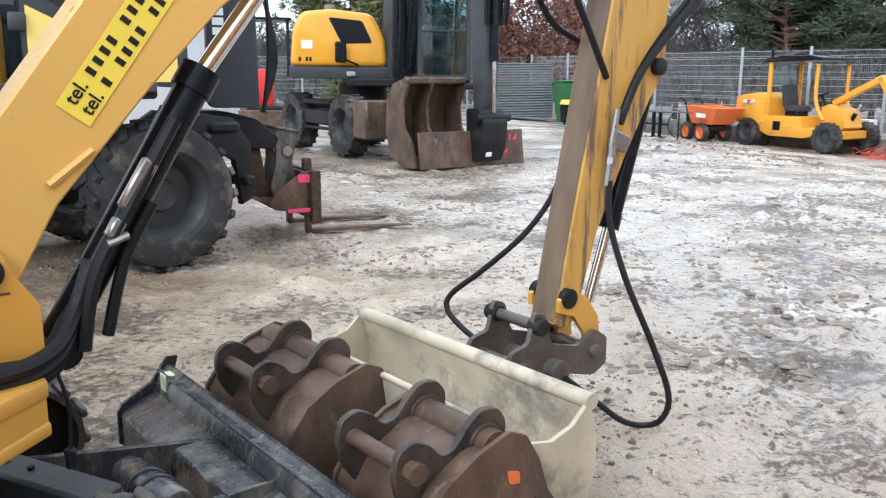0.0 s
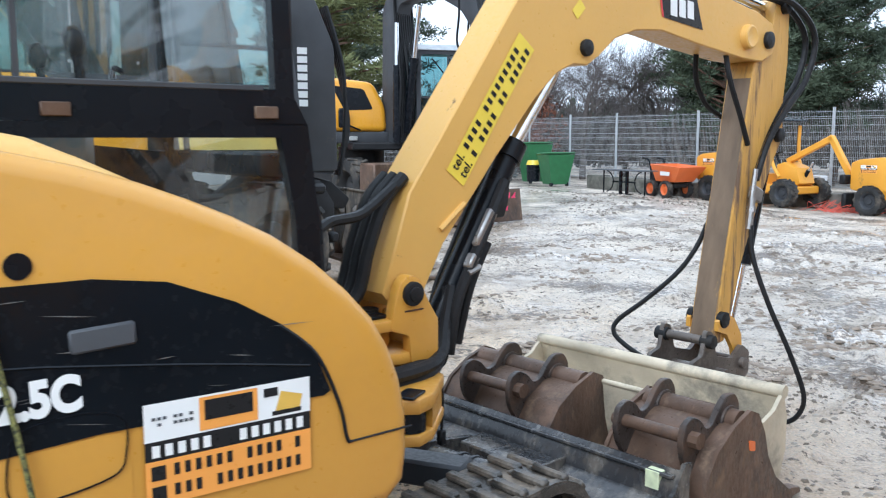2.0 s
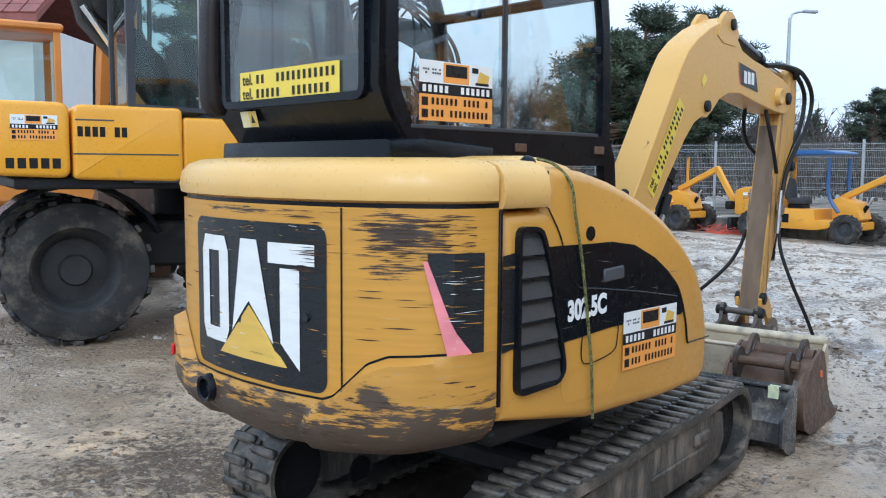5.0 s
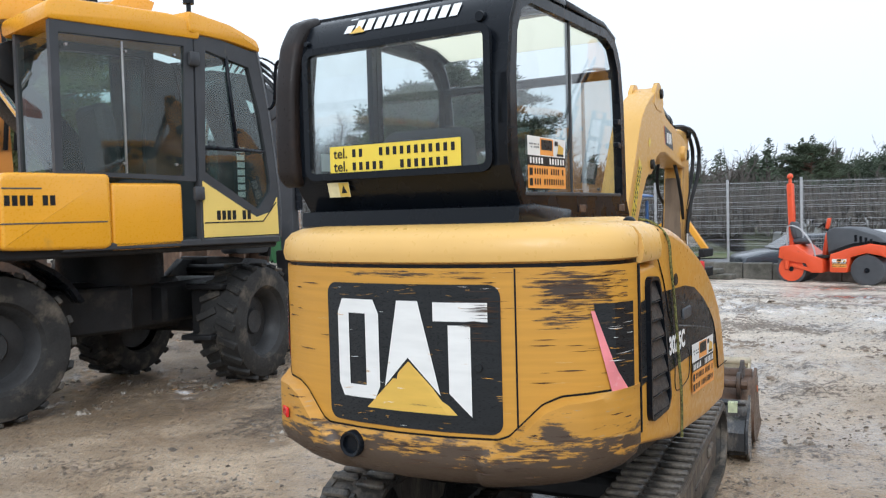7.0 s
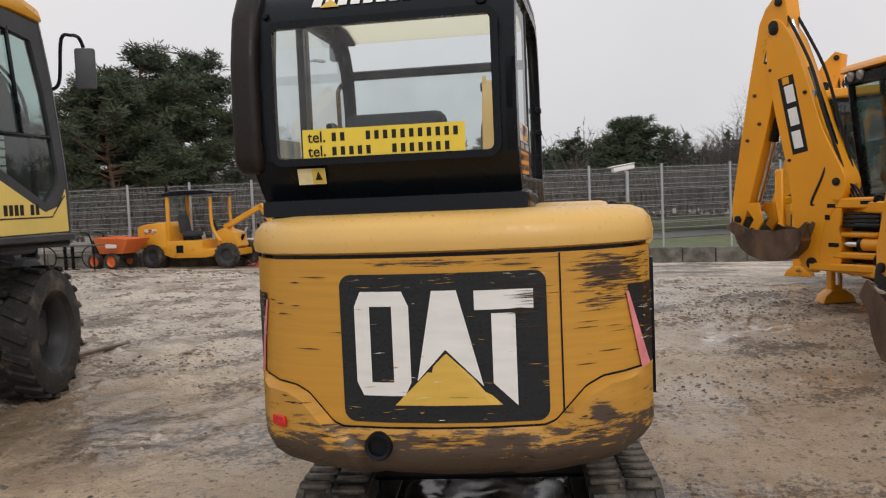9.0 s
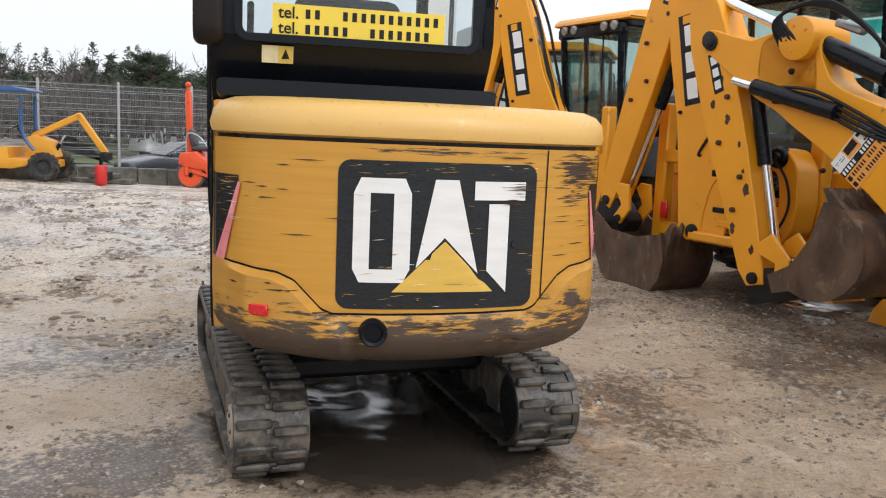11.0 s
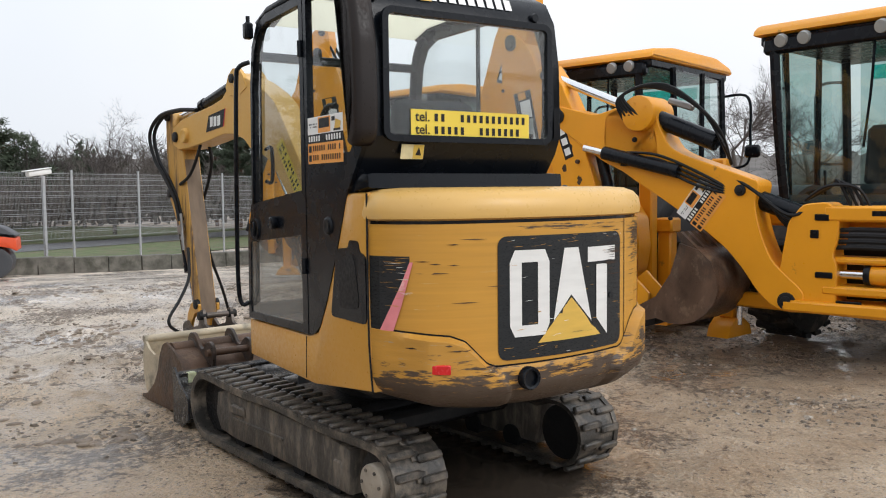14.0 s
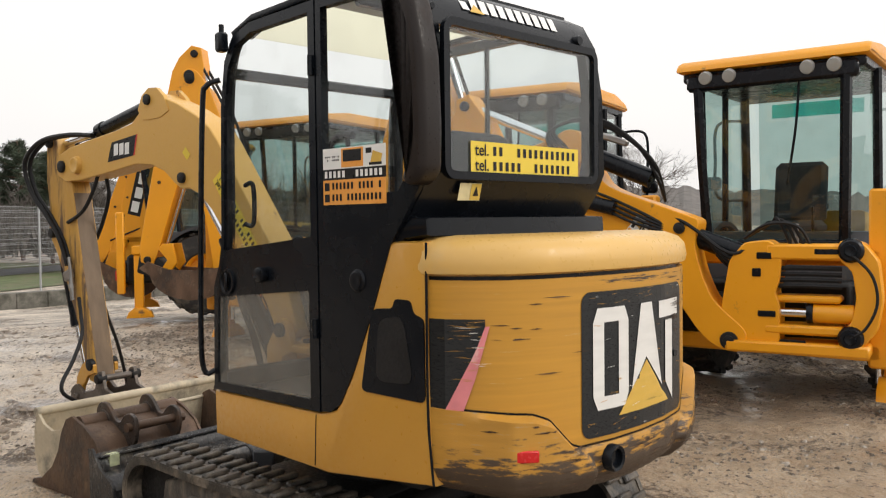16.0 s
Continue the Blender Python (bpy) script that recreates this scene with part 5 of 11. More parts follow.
    g.prism([(-0.38, 2.573), (-0.80, 2.565), (-0.80, 2.59), (-0.38, 2.603)], -0.30, 0.81, "xz", 0.008)
    for y0, y1 in ((-0.30, -0.22), (0.70, 0.81)):
        g.prism([(0.255, 2.515), (0.12, 2.558), (-0.38, 2.573), (-0.38, 2.603), (0.10, 2.588), (0.27, 2.535)], y0, y1, "xz", 0.004)
    part("roof", g, BLACK, HERO, "black curved cab roof")
    g = Geo()
    g.prism([(-0.38, 2.555), (-0.78, 2.55), (-0.78, 2.54), (-0.38, 2.545)], -0.25, 0.76, "xz")
    part("headliner", g, CREAMROOF, HERO, "cream roof lining")
    g = Geo()
    g.prism([(0.262, 2.525), (0.11, 2.572), (-0.38, 2.588), (-0.38, 2.594), (0.11, 2.578), (0.266, 2.531)], -0.225, 0.705, "xz")
    part("roof_light", g, ROOFLIGHT, HERO, "yellowed translucent roof light")
    # front frame and windscreen
    g = Geo()
    for y in (-0.27, 0.775):
        g.tube([(0.46, y, 0.9), (0.45, y, 1.36), (0.38, y, 1.56), (0.36, y, 2.2), (0.31, y, 2.44), (0.22, y, 2.54)], 0.03, 8)
    g.box((0.40, 0.25, 1.50), (0.05, 1.05, 0.08), 0.01), g.box((0.335, 0.25, 2.36), (0.04, 1.05, 0.05), 0.01), g.box((0.45, 0.25, 0.9), (0.05, 1.05, 0.10), 0.01)
    g.box((-0.60, 0.25, 2.53), (0.05, 1.05, 0.05), 0.01)
    ff = part("front_frame", g, BLACK, HERO, "black front posts")
    part("windscreen", Geo().quad((0.372, -0.25, 1.54), (0.372, 0.75, 1.54), (0.335, 0.75, 2.36), (0.335, -0.25, 2.36)), GLASS, ff, smooth=False)
    part("windscreen", Geo().quad((0.44, -0.25, 0.95), (0.44, 0.75, 0.95), (0.41, 0.75, 1.46), (0.41, -0.25, 1.46)), GLASS, ff, smooth=False)
    # inside
    g = Geo()
    g.box((-0.05, 0.25, 0.84), (0.95, 1.0, 0.05), 0.01)
    g.box((-0.55, 0.25, 1.15), (0.55, 1.0, 0.62), 0.03)
    part("cab_floor", g, CHASSIS, HERO, "dark cab floor and seat box")
    g = Geo()
    g.box((-0.42, 0.26, 1.50), (0.46, 0.46, 0.13), 0.05, (0, -4, 0), 3)
    seat = part("seat", g, SEATMAT, HERO, "dark grey operator seat")
    g = Geo()
    g.box((-0.66, 0.26, 1.78), (0.13, 0.45, 0.52), 0.05, (0, -10, 0), 3)
    part("backrest", g, SEATMAT, seat)
    for y in (0.0, 0.52):
        g = Geo()
        g.box((-0.28, y, 1.56), (0.36, 0.12, 0.16), 0.03)
        con = part("armrest_console", g, CONSOLE, HERO)
        g = Geo()
        g.tube([(-0.15, y, 1.62), (-0.12, y, 1.75), (-0.13, y, 1.82)], 0.014, 8)
        g.ball((-0.13, y, 1.85), 0.032, (1, 1, 1.5), 2)
        part("joystick", g, BLACK, con)
    g = Geo()
    g.tube([(-0.20, 0.62, 1.55), (-0.23, 0.66, 1.75), (-0.25, 0.66, 1.95), (-0.32, 0.66, 2.02), (-0.42, 0.66, 2.02)], 0.016, 8)
    part("inner_rail", g, BLACK, HERO)
    g = Geo()
    for y in (0.18, 0.33):
        g.tube([(0.30, y, 0.87), (0.28, y, 1.2), (0.22, y, 1.4)], 0.012, 8)
    part("travel_lever", g, BLACK, HERO)


def build_undercarriage():
    xs, xf = -0.875, 0.96       # sprocket and idler
    zs, zf = 0.225, 0.25

    def belt_path(e):
        """Belt's centre line: points and directions; e: distance outside the wheels."""
        pts = []
        R1, R2 = 0.165 + e, 0.185 + e
        for k in range(13):
            a = radians(90 + 180 * k / 12)
            pts.append((xs + R1 * math.cos(a), zs + R1 * math.sin(a)))
        n = 28
        for k in range(1, n):
            t = k / n
            pts.append((xs + (xf - xs) * t, zs - R1 + ((zf - R2) - (zs - R1)) * t))
        for k in range(13):
            a = radians(-90 + 180 * k / 12)
            pts.append((xf + R2 * math.cos(a), zf + R2 * math.sin(a)))
        for k in range(1, n):
            t = k / n
            sag = -0.012 * math.sin(math.pi * t * 2) ** 2
            pts.append((xf + (xs - xf) * t, zf + R2 + ((zs + R1) - (zf + R2)) * t + sag))
        return pts

    shoe_me = None
    for s in (1, -1):
        yc = s * 0.63
        outer, inner = belt_path(0.022), belt_path(0.0)
        g = Geo(UND)
        g.ring(outer, inner, yc - 0.155, yc + 0.155, "xz")
        g.ring(belt_path(0.03), belt_path(-0.012), yc + s * 0.12, yc + s * 0.153, "xz")
        belt = part("track_belt", g, TRACK, HERO, "worn muddy rubber track", smooth=True)
        # lugs, evenly spaced along the belt
        path = [Vector(p) for p in belt_path(0.022)]
        path.append(path[0])
        acc = [0.0]
        for a, b in zip(path, path[1:]):
            acc.append(acc[-1] + (b - a).length)
        total = acc[-1]
        count = 50
        if shoe_me is None:
            lg = Geo()
            for sy in (1, -1):
                lg.box((0.018 * sy, 0.075 * sy, 0.012), (0.040, 0.145, 0.028), 0.008)
            lg.box((0, 0, 0.004), (0.05, 0.05, 0.014), 0.003)
            tmp = part("track_lug", lg, TRACK, belt)
            shoe_me = tmp.data
            bpy.data.objects.remove(tmp)
        for k in range(count):
            d = total * (k + 0.5) / count
            i = max(j for j in range(len(acc)) if acc[j] <= d)
            i = min(i, len(path) - 2)
            t = (d - acc[i]) / max(acc[i + 1] - acc[i], 1e-6)
            p = path[i].lerp(path[i + 1], t)
            tg = (path[i + 1] - path[i]).normalized()
            nrm = Vector((tg.y, -tg.x))
            m = Matrix(((tg.x, 0, nrm.x, p.x), (0, -1, 0, yc), (tg.y, 0, nrm.y, p.y), (0, 0, 0, 1)))
            if m.to_3x3().determinant() < 0:
                m = Matrix(((tg.x, 0, nrm.x, p.x), (0, 1, 0, yc), (tg.y, 0, nrm.y, p.y), (0, 0, 0, 1)))
            o = new("track_lug", shoe_me)
            o.parent = belt
            o.matrix_basis = UND @ m
        # wheels and frame
        g = Geo(UND)
        g.cyl((xs, yc - 0.10, zs), (xs, yc + 0.10, zs), 0.155, 28)
        part("sprocket", g, CHASSIS, HERO)
        g = Geo(UND)
        g.cyl((xs, yc + s * 0.04, zs), (xs, yc + s * 0.155, zs), 0.095, 28, bev=0.012)
        hub = part("final_drive_cap", g, CAPMUD, HERO, "round mud-caked drive cap")
        for k in range(6):
            a = k * math.pi / 3
            g = Geo(UND).cyl((xs + 0.07 * math.cos(a), yc + s * 0.15, zs + 0.07 * math.sin(a)), (xs + 0.07 * math.cos(a), yc + s * 0.162, zs + 0.07 * math.sin(a)), 0.009, 6)
            part("cap_bolt", g, TRFRAME, hub)
        g = Geo(UND)
        g.cyl((xf, yc - 0.07, zf), (xf, yc + 0.07, zf), 0.178, 28, bev=0.02)
        part("idler", g, CHASSIS, HERO)
        g = Geo(UND)
        fr = [(-0.64, 0.10), (-0.66, 0.33), (-0.45, 0.36), (0.68, 0.40), (0.83, 0.36), (0.86, 0.22), (0.80, 0.13), (0.6, 0.11), (0.2, 0.115)]
        g.prism(fr, yc - 0.08 * s if s > 0 else yc - 0.125, yc + 0.125 if s > 0 else yc + 0.08, "xz", 0.02, 2)
        g.box((0.53, yc + s * 0.13, 0.30), (0.17, 0.03, 0.06), 0.012)
        g.box((0.3, yc + s * 0.127, 0.24), (0.6, 0.012, 0.02), 0.004)
        g.box((-0.55, yc + s * 0.10, 0.19), (0.10, 0.07, 0.16), 0.02)
        part("track_frame", g, TRFRAME, HERO, "track frame caked with dried mud")
        for x in (-0.45, -0.1, 0.25, 0.6):
            g = Geo(UND)
            g.cyl((x, yc - 0.09, 0.11), (x, yc + 0.09, 0.11), 0.07, 16)
            part("bottom_roller", g, CHASSIS, HERO)
    g = Geo(UND)
    g.box((0.05, 0, 0.36), (0.75, 1.0, 0.14), 0.03)
    g.box((-0.35, 0, 0.33), (0.18, 1.1, 0.12), 0.03), g.box((0.45, 0, 0.33), (0.18, 1.1, 0.12), 0.03)
    part("car_body", g, CHASSIS, HERO, "dark centre frame")
    # dozer blade, standing a little to the right
    BLADE = UND @ pose(0, -0.08, -0.025)
    g = Geo(BLADE)
    bl = [(1.50, 0.035), (1.585, 0.03), (1.60, 0.05), (1.545, 0.16), (1.535, 0.26), (1.565, 0.36), (1.585, 0.385), (1.565, 0.39), (1.525, 0.345), (1.50, 0.25), (1.505, 0.15)]
    g.prism(bl, -0.80, 0.80, "xz")
    blade = part("dozer_blade", g, WETBLACK, HERO, "wet black scratched dozer blade")
    back = [(1.535, 0.30), (1.385, 0.235), (1.365, 0.215), (1.365, 0.10), (1.50, 0.06), (1.51, 0.2)]
    part("blade_channel", Geo(BLADE).prism(back, -0.79, 0.79, "xz", 0.006, 1), WETBLACK, blade, "wet scuffed box section behind the blade")
    part("blade_rail", Geo(BLADE).box((1.535, 0, 0.372), (0.035, 1.56, 0.014), 0.003, (0, 10, 0)), WETBLACK, blade)
    part("ram_housing", Geo(BLADE).box((1.435, -0.05, 0.235), (0.15, 0.46, 0.13), 0.008, (0, -3, 0)), WETBLACK, blade, "raised worn box with pale scuffs")
    part("housing_lip", Geo(BLADE).box((1.455, -0.285, 0.262), (0.20, 0.012, 0.11), 0.003), WETBLACK, blade)
    for s in (1, -1):
        g = Geo(BLADE)
        ep = [(1.50, 0.0), (1.61, 0.0), (1.60, 0.16), (1.60, 0.36), (1.615, 0.415), (1.57, 0.42), (1.50, 0.325), (1.375, 0.255), (1.355, 0.225), (1.355, 0.09)]
        g.prism(ep, s * 0.80 - 0.008, s * 0.80 + 0.008, "xz")
        part("blade_end_plate", g, WETBLACK, blade, "bent worn end plate")
        g = Geo(BLADE)
        g.box((1.54, s * 0.70, 0.345), (0.05, 0.06, 0.07), 0.002)
        part("blade_label", g, material("torn_pale_label", (0.62, 0.66, 0.42), 0.6, 0, 0.2, 30, 0.05), blade, "torn pale label")
        g = Geo(BLADE)
        g.prism([(0.35, 0.25), (0.35, 0.39), (0.85, 0.335), (1.48, 0.285), (1.50, 0.15), (0.9, 0.2)], -0.012, 0.012, "xz", 0.004, 1)
        g.bm.transform(BLADE @ pose(0.9, s * 0.33, 0, 0, 0, -s * 11) @ pose(-0.9, 0, 0) @ BLADE.inverted())
        part("blade_arm", g, WETBLACK, blade, "dark plate arm of the blade")
    g = Geo(BLADE)
    g.cyl((1.195, 0.17, 0.255), (1.225, -0.22, 0.275), 0.062, 20, bev=0.008)
    part("blade_ram", g, WETBLACK, blade, "short thick barrel with two clamps")
    for q in (0.42, 0.60):
        y = 0.17 - 0.39 * q
        part("ram_clamp", Geo(BLADE).cyl((1.195 + 0.03 * q, y - 0.008, 0.255 + 0.02 * q), (1.197 + 0.03 * q, y + 0.008, 0.255 + 0.02 * q), 0.068, 20), GREYBLK, blade)
    g = Geo(BLADE)
    g.box((0.0, 0, 0), (0.52, 0.13, 0.10), 0.012)
    g.bm.transform(BLADE @ pose(0.90, 0.0, 0.36, 0, 0, -64) @ BLADE.inverted())
    part("hose_cover", g, GREYBLK, blade, "dark bolted cover")
    for k in (-0.16, -0.05):
        part("cover_bolt", Geo(BLADE).cyl((0.90 + 0.44 * k, -0.9 * k, 0.41), (0.90 + 0.44 * k, -0.9 * k, 0.42), 0.012, 6), BLACK, blade)


def build_boom():
    # swing post between machine and boom
    g = Geo(BOOM)
    g.prism([(-0.50, -0.16), (-0.10, -0.10), (-0.04, -0.05), (-0.04, 0.05), (-0.10, 0.10), (-0.50, 0.16)], 0.852, 0.918, "xy", 0.012, 2)
    g.prism([(-0.50, -0.16), (-0.12, -0.10), (-0.04, -0.05), (-0.04, 0.05), (-0.12, 0.10), (-0.50, 0.16)], 0.635, 0.695, "xy", 0.012, 2)
    g.box((-0.46, 0, 0.76), (0.10, 0.30, 0.30), 0.02)
    part("swing_bracket", g, CAT_Y, HERO, "yellow swing bracket")
    part("swing_pin", Geo(BOOM).cyl((-0.10, 0, 0.58), (-0.10, 0, 0.985), 0.042, 16), CHASSIS, HERO)
    g = Geo(BOOM)
    for s in (1, -1):
        side = rpoly([(-0.115, 0.93), (-0.09, 1.03), (-0.07, 1.09), (-0.03, 1.118), (0.02, 1.10), (0.05, 1.03), (0.105, 0.945), (0.105, 0.80), (-0.02, 0.80), (-0.03, 0.90)], 0.012, 2)
        g.prism(side, s * 0.128 - 0.024, s * 0.128 + 0.024, "xz", 0.006)
    g.box((0.075, 0, 0.875), (0.06, 0.27, 0.15), 0.012)
    g.prism([(-0.30, -0.10), (-0.26, -0.145), (-0.06, -0.15), (-0.06, 0.15), (-0.26, 0.145), (-0.30, 0.10)], 0.925, 0.968, "xy", 0.01, 2)
    g.prism([(-0.22, -0.09), (-0.06, -0.145), (0.10, -0.14), (0.10, 0.14), (-0.06, 0.145), (-0.22, 0.09)], 0.80, 0.842, "xy", 0.01, 2)
    # lower lug, reaching out to the swing ram
    lug = [(0.09, 0.10), (0.095, -0.19), (-0.09, -0.345), (-0.17, -0.37), (-0.225, -0.33), (-0.20, -0.25), (-0.09, -0.14), (-0.17, -0.06), (-0.17, 0.06), (-0.08, 0.10)]
    g.prism(lug, 0.70, 0.752, "xy", 0.008, 2), g.prism(lug, 0.592, 0.632, "xy", 0.008, 2)
    g.prism([(0.088, 0.09), (0.09, -0.185), (-0.085, -0.335), (-0.10, -0.28), (-0.02, -0.14), (-0.02, 0.09)], 0.61, 0.72, "xy")
    g.box((0.04, 0.0, 0.775), (0.09, 0.16, 0.07), 0.01)
    post = part("swing_post", g, CAT_Y, HERO, "yellow cast swing post")
    for s in (1, -1):
        g = Geo(BOOM)
        g.cyl((-0.02, s * 0.15, 1.05), (-0.02, s * 0.172, 1.05), 0.043, 20, bev=0.006)
        g.cyl((-0.02, s * 0.168, 1.05), (-0.02, s * 0.180, 1.05), 0.026, 16, bev=0.004)
        part("foot_pin", g, CHASSIS, post, "dark rusty foot pin")
    part("wear_line", Geo(BOOM).box((-0.01, -0.153, 0.990), (0.085, 0.004, 0.006), 0.001), RUSTYDK, post)
    part("rubber_pad", Geo(BOOM).box((-0.17, -0.05, 0.974), (0.15, 0.13, 0.014), 0.003), BLACK, post)
    part("rubber_pad", Geo(BOOM).box((-0.165, -0.315, 0.757), (0.10, 0.07, 0.010), 0.003, (0, 0, 25)), BLACK, post)
    g = Geo(BOOM)
    g.cyl((-0.155, -0.30, 0.634), (-0.155, -0.30, 0.698), 0.055, 18), g.box((-0.215, -0.302, 0.666), (0.10, 0.075, 0.06), 0.012)
    part("swing_ram_eye", g, BLACK, post, "black swing ram eye")
    g = Geo(BOOM)
    g.cyl((-0.75, -0.33, 0.69), (-0.23, -0.303, 0.666), 0.026, 14)
    part("swing_ram_rod", g, CHROME, HERO, "chromed swing ram rod")
    # boom, one bent box section
    bo = [(-0.10, 1.05), (-0.06, 1.00), (0.06, 0.99), (0.10, 1.06), (0.18, 1.20), (0.45, 1.51), (0.67, 1.74), (0.80, 1.845), (0.90, 1.885), (0.99, 1.885), (1.07, 1.93), (1.18, 2.01), (1.32, 2.055), (1.52, 2.07), (1.84, 2.03),
          (2.25, 1.99), (2.45, 1.985), (2.56, 2.03), (2.60, 2.10), (2.55, 2.19), (2.40, 2.235), (2.10, 2.275), (1.75, 2.315), (1.55, 2.35), (1.46, 2.41), (1.42, 2.48), (1.36, 2.525), (1.28, 2.53), (1.20, 2.50), (1.10, 2.465), (1.0, 2.43), (0.80, 2.335), (0.68, 2.255), (0.60, 2.165), (0.50, 2.035), (0.02, 1.395)]
    g = Geo(BOOM)
    g.prism(bo, -0.095, 0.095, "xz", 0.006, 1)
    boom = part("boom", g, BOOM_Y, HERO, "pale yellow bent boom")
    g = Geo(BOOM)
    for s in (1, -1):
        g.prism([(1.10, 2.40), (1.16, 2.50), (1.24, 2.56), (1.33, 2.565), (1.41, 2.52), (1.46, 2.43), (1.40, 2.36), (1.2, 2.36)], s * 0.085 - 0.015, s * 0.085 + 0.015, "xz")
    part("ram_lug", g, BOOM_Y, boom)
    for s in (1, -1):
        for x, z, r in ((0.97, 1.955, 0.035), (1.34, 2.49, 0.036), (2.50, 2.10, 0.045)):
            part("boom_pin", Geo(BOOM).cyl((x, s * 0.09, z), (x, s * 0.118, z), r, 18, bev=0.006), CHASSIS, boom)
    for s in (1, -1):
        part("weld_rib", Geo(BOOM).tube([(0.16, s * 0.098, 1.255), (0.28, s * 0.098, 1.345)], 0.012, 6), BOOM_Y, boom)
    for s in (1, -1):
        g = Geo(BOOM)
        g.lathe([(0.03, 0.03), (0.05, 0.035), (0.06, 0.03), (0.065, 0.0)], 20, pose(2.28, s * 0.095, 2.10) @ pose(0, 0, 0, -90 * s, 0, 0))
        part("boom_boss", g, BOOM_Y, boom)
    # badge on both sides: black field, red edge, white blocks
    for s in (1, -1):
        d = s * 0.0975
        fl = lambda x, z, e=0.0: (x, d + s * e, z)
        g = Geo(BOOM)
        g.quad(fl(1.49, 2.27), fl(1.80, 2.235), fl(1.86, 2.10), fl(1.53, 2.13))
        bd = part("boom_badge", g, BLKVINYL, boom, "black badge field with white blocks")
        g = Geo(BOOM)
        for x in (1.575, 1.645, 1.715):
            g.quad(fl(x, 2.225, 0.0015), fl(x + 0.055, 2.22, 0.0015), fl(x + 0.06, 2.14, 0.0015), fl(x + 0.005, 2.145, 0.0015))
        part("white_block", g, WHITE, bd)
        g = Geo(BOOM)
        g.quad(fl(1.475, 2.272), fl(1.49, 2.27), fl(1.53, 2.13), fl(1.515, 2.132))
        part("red_edge", g, RED, bd)
        # long yellow strip with writing
        A, B = Vector((0.235, 1.44)), Vector((0.61, 1.955))
        ux = (B - A).normalized()
        uy = Vector((-ux.y, ux.x))
        c = (A + B) / 2
        if s < 0:
            put = lambda u, v, e: tuple(BOOM @ Vector((c.x + ux.x * u + uy.x * v, d - 0.0005 - e, c.y + ux.y * u + uy.y * v)))
            mt = lambda u, v: BOOM @ face_right(c.x + ux.x * u + uy.x * v, d - 0.0025, c.y + ux.y * u + uy.y * v, math.degrees(math.atan2(ux.y, ux.x)))
        else:
            put = lambda u, v, e: tuple(BOOM @ Vector((c.x - ux.x * u - uy.x * v, d + 0.0005 + e, c.y - ux.y * u - uy.y * v)))
            mt = lambda u, v: BOOM @ face_left(c.x - ux.x * u - uy.x * v, d + 0.0025, c.y - ux.y * u - uy.y * v, -180 - math.degrees(math.atan2(ux.y, ux.x)) * -1 - 2 * math.degrees(math.atan2(ux.y, ux.x)) + 0)
        phone_strip("phone_sticker", boom, put, 0.64, 0.105, mt, 0.054, 8)
        g = Geo(BOOM)
        g.quad(fl(0.88, 2.10), fl(0.93, 2.15), fl(0.965, 2.115), fl(0.915, 2.065))
        part("small_label", g, STK_YEL, boom)
    # boom ram
    g = Geo(BOOM)
    g.cyl((0.17, 0, 0.80), (0.62, 0, 1.53), 0.052, 20), g.cyl((0.60, 0, 1.50), (0.64, 0, 1.565), 0.062, 20), g.cyl((0.17, -0.08, 0.78), (0.17, 0.08, 0.78), 0.05, 16)
    ram = part("boom_ram_barrel", g, BLACK, HERO, "black boom ram barrel")
    part("boom_ram_rod", Geo(BOOM).cyl((0.62, 0, 1.53), (0.95, 0, 1.95), 0.03, 16), CHROME, HERO, "chromed boom ram rod")
    g = Geo(BOOM)
    g.tube([(0.22, -0.08, 0.78), (0.26, -0.085, 0.98), (0.36, -0.085, 1.16), (0.52, -0.075, 1.42)], 0.022, 8)
    g.tube([(0.25, 0.07, 0.78), (0.30, 0.085, 0.98), (0.40, 0.085, 1.16), (0.55, 0.07, 1.45)], 0.02, 8)
    g.tube([(0.30, -0.04, 0.80), (0.36, -0.05, 1.02), (0.45, -0.05, 1.18)], 0.018, 8)
    part("ram_hose", g, HOSE, HERO, "black hoses along the boom ram")
    g = Geo(BOOM)
    g.box((0.40, -0.085, 1.24), (0.05, 0.03, 0.16), 0.008, (0, 32, 0)), g.box((0.33, -0.085, 1.12), (0.04, 0.04, 0.06), 0.006, (0, 32, 0))
    g.cyl((0.30, -0.10, 1.08), (0.36, -0.10, 1.10), 0.012, 8)
    part("ram_valve", g, STEEL, HERO, "small steel valve on the ram")
    # hose bundle round the post
    for dy, dz in ((0.0, -0.012), (0.03, 0.018), (-0.018, 0.026), (0.022, -0.04)):
        g = Geo(BOOM)
        g.tube([(-0.5, -0.10 + dy, 0.775 + dz), (-0.28, -0.185 + dy, 0.765 + dz), (-0.02, -0.185 + dy, 0.765 + dz), (0.12, -0.13 + dy, 0.785 + dz), (0.20, -0.06 + dy, 0.86 + dz), (0.27, -0.03 + dy * 0.6, 1.0 + dz)], 0.024, 8)
        part("bundle_hose", g, HOSE, HERO, "black hydraulic hose")
    for dy in (-0.05, 0.0, 0.05):
        part("boom_foot_hose", Geo(BOOM).tube([(-0.30, dy, 0.98), (-0.18, dy, 1.05), (-0.13, dy, 1.20), (-0.06, dy, 1.36), (0.03, dy, 1.45)], 0.024, 8), HOSE, HERO)
    g = Geo(BOOM)
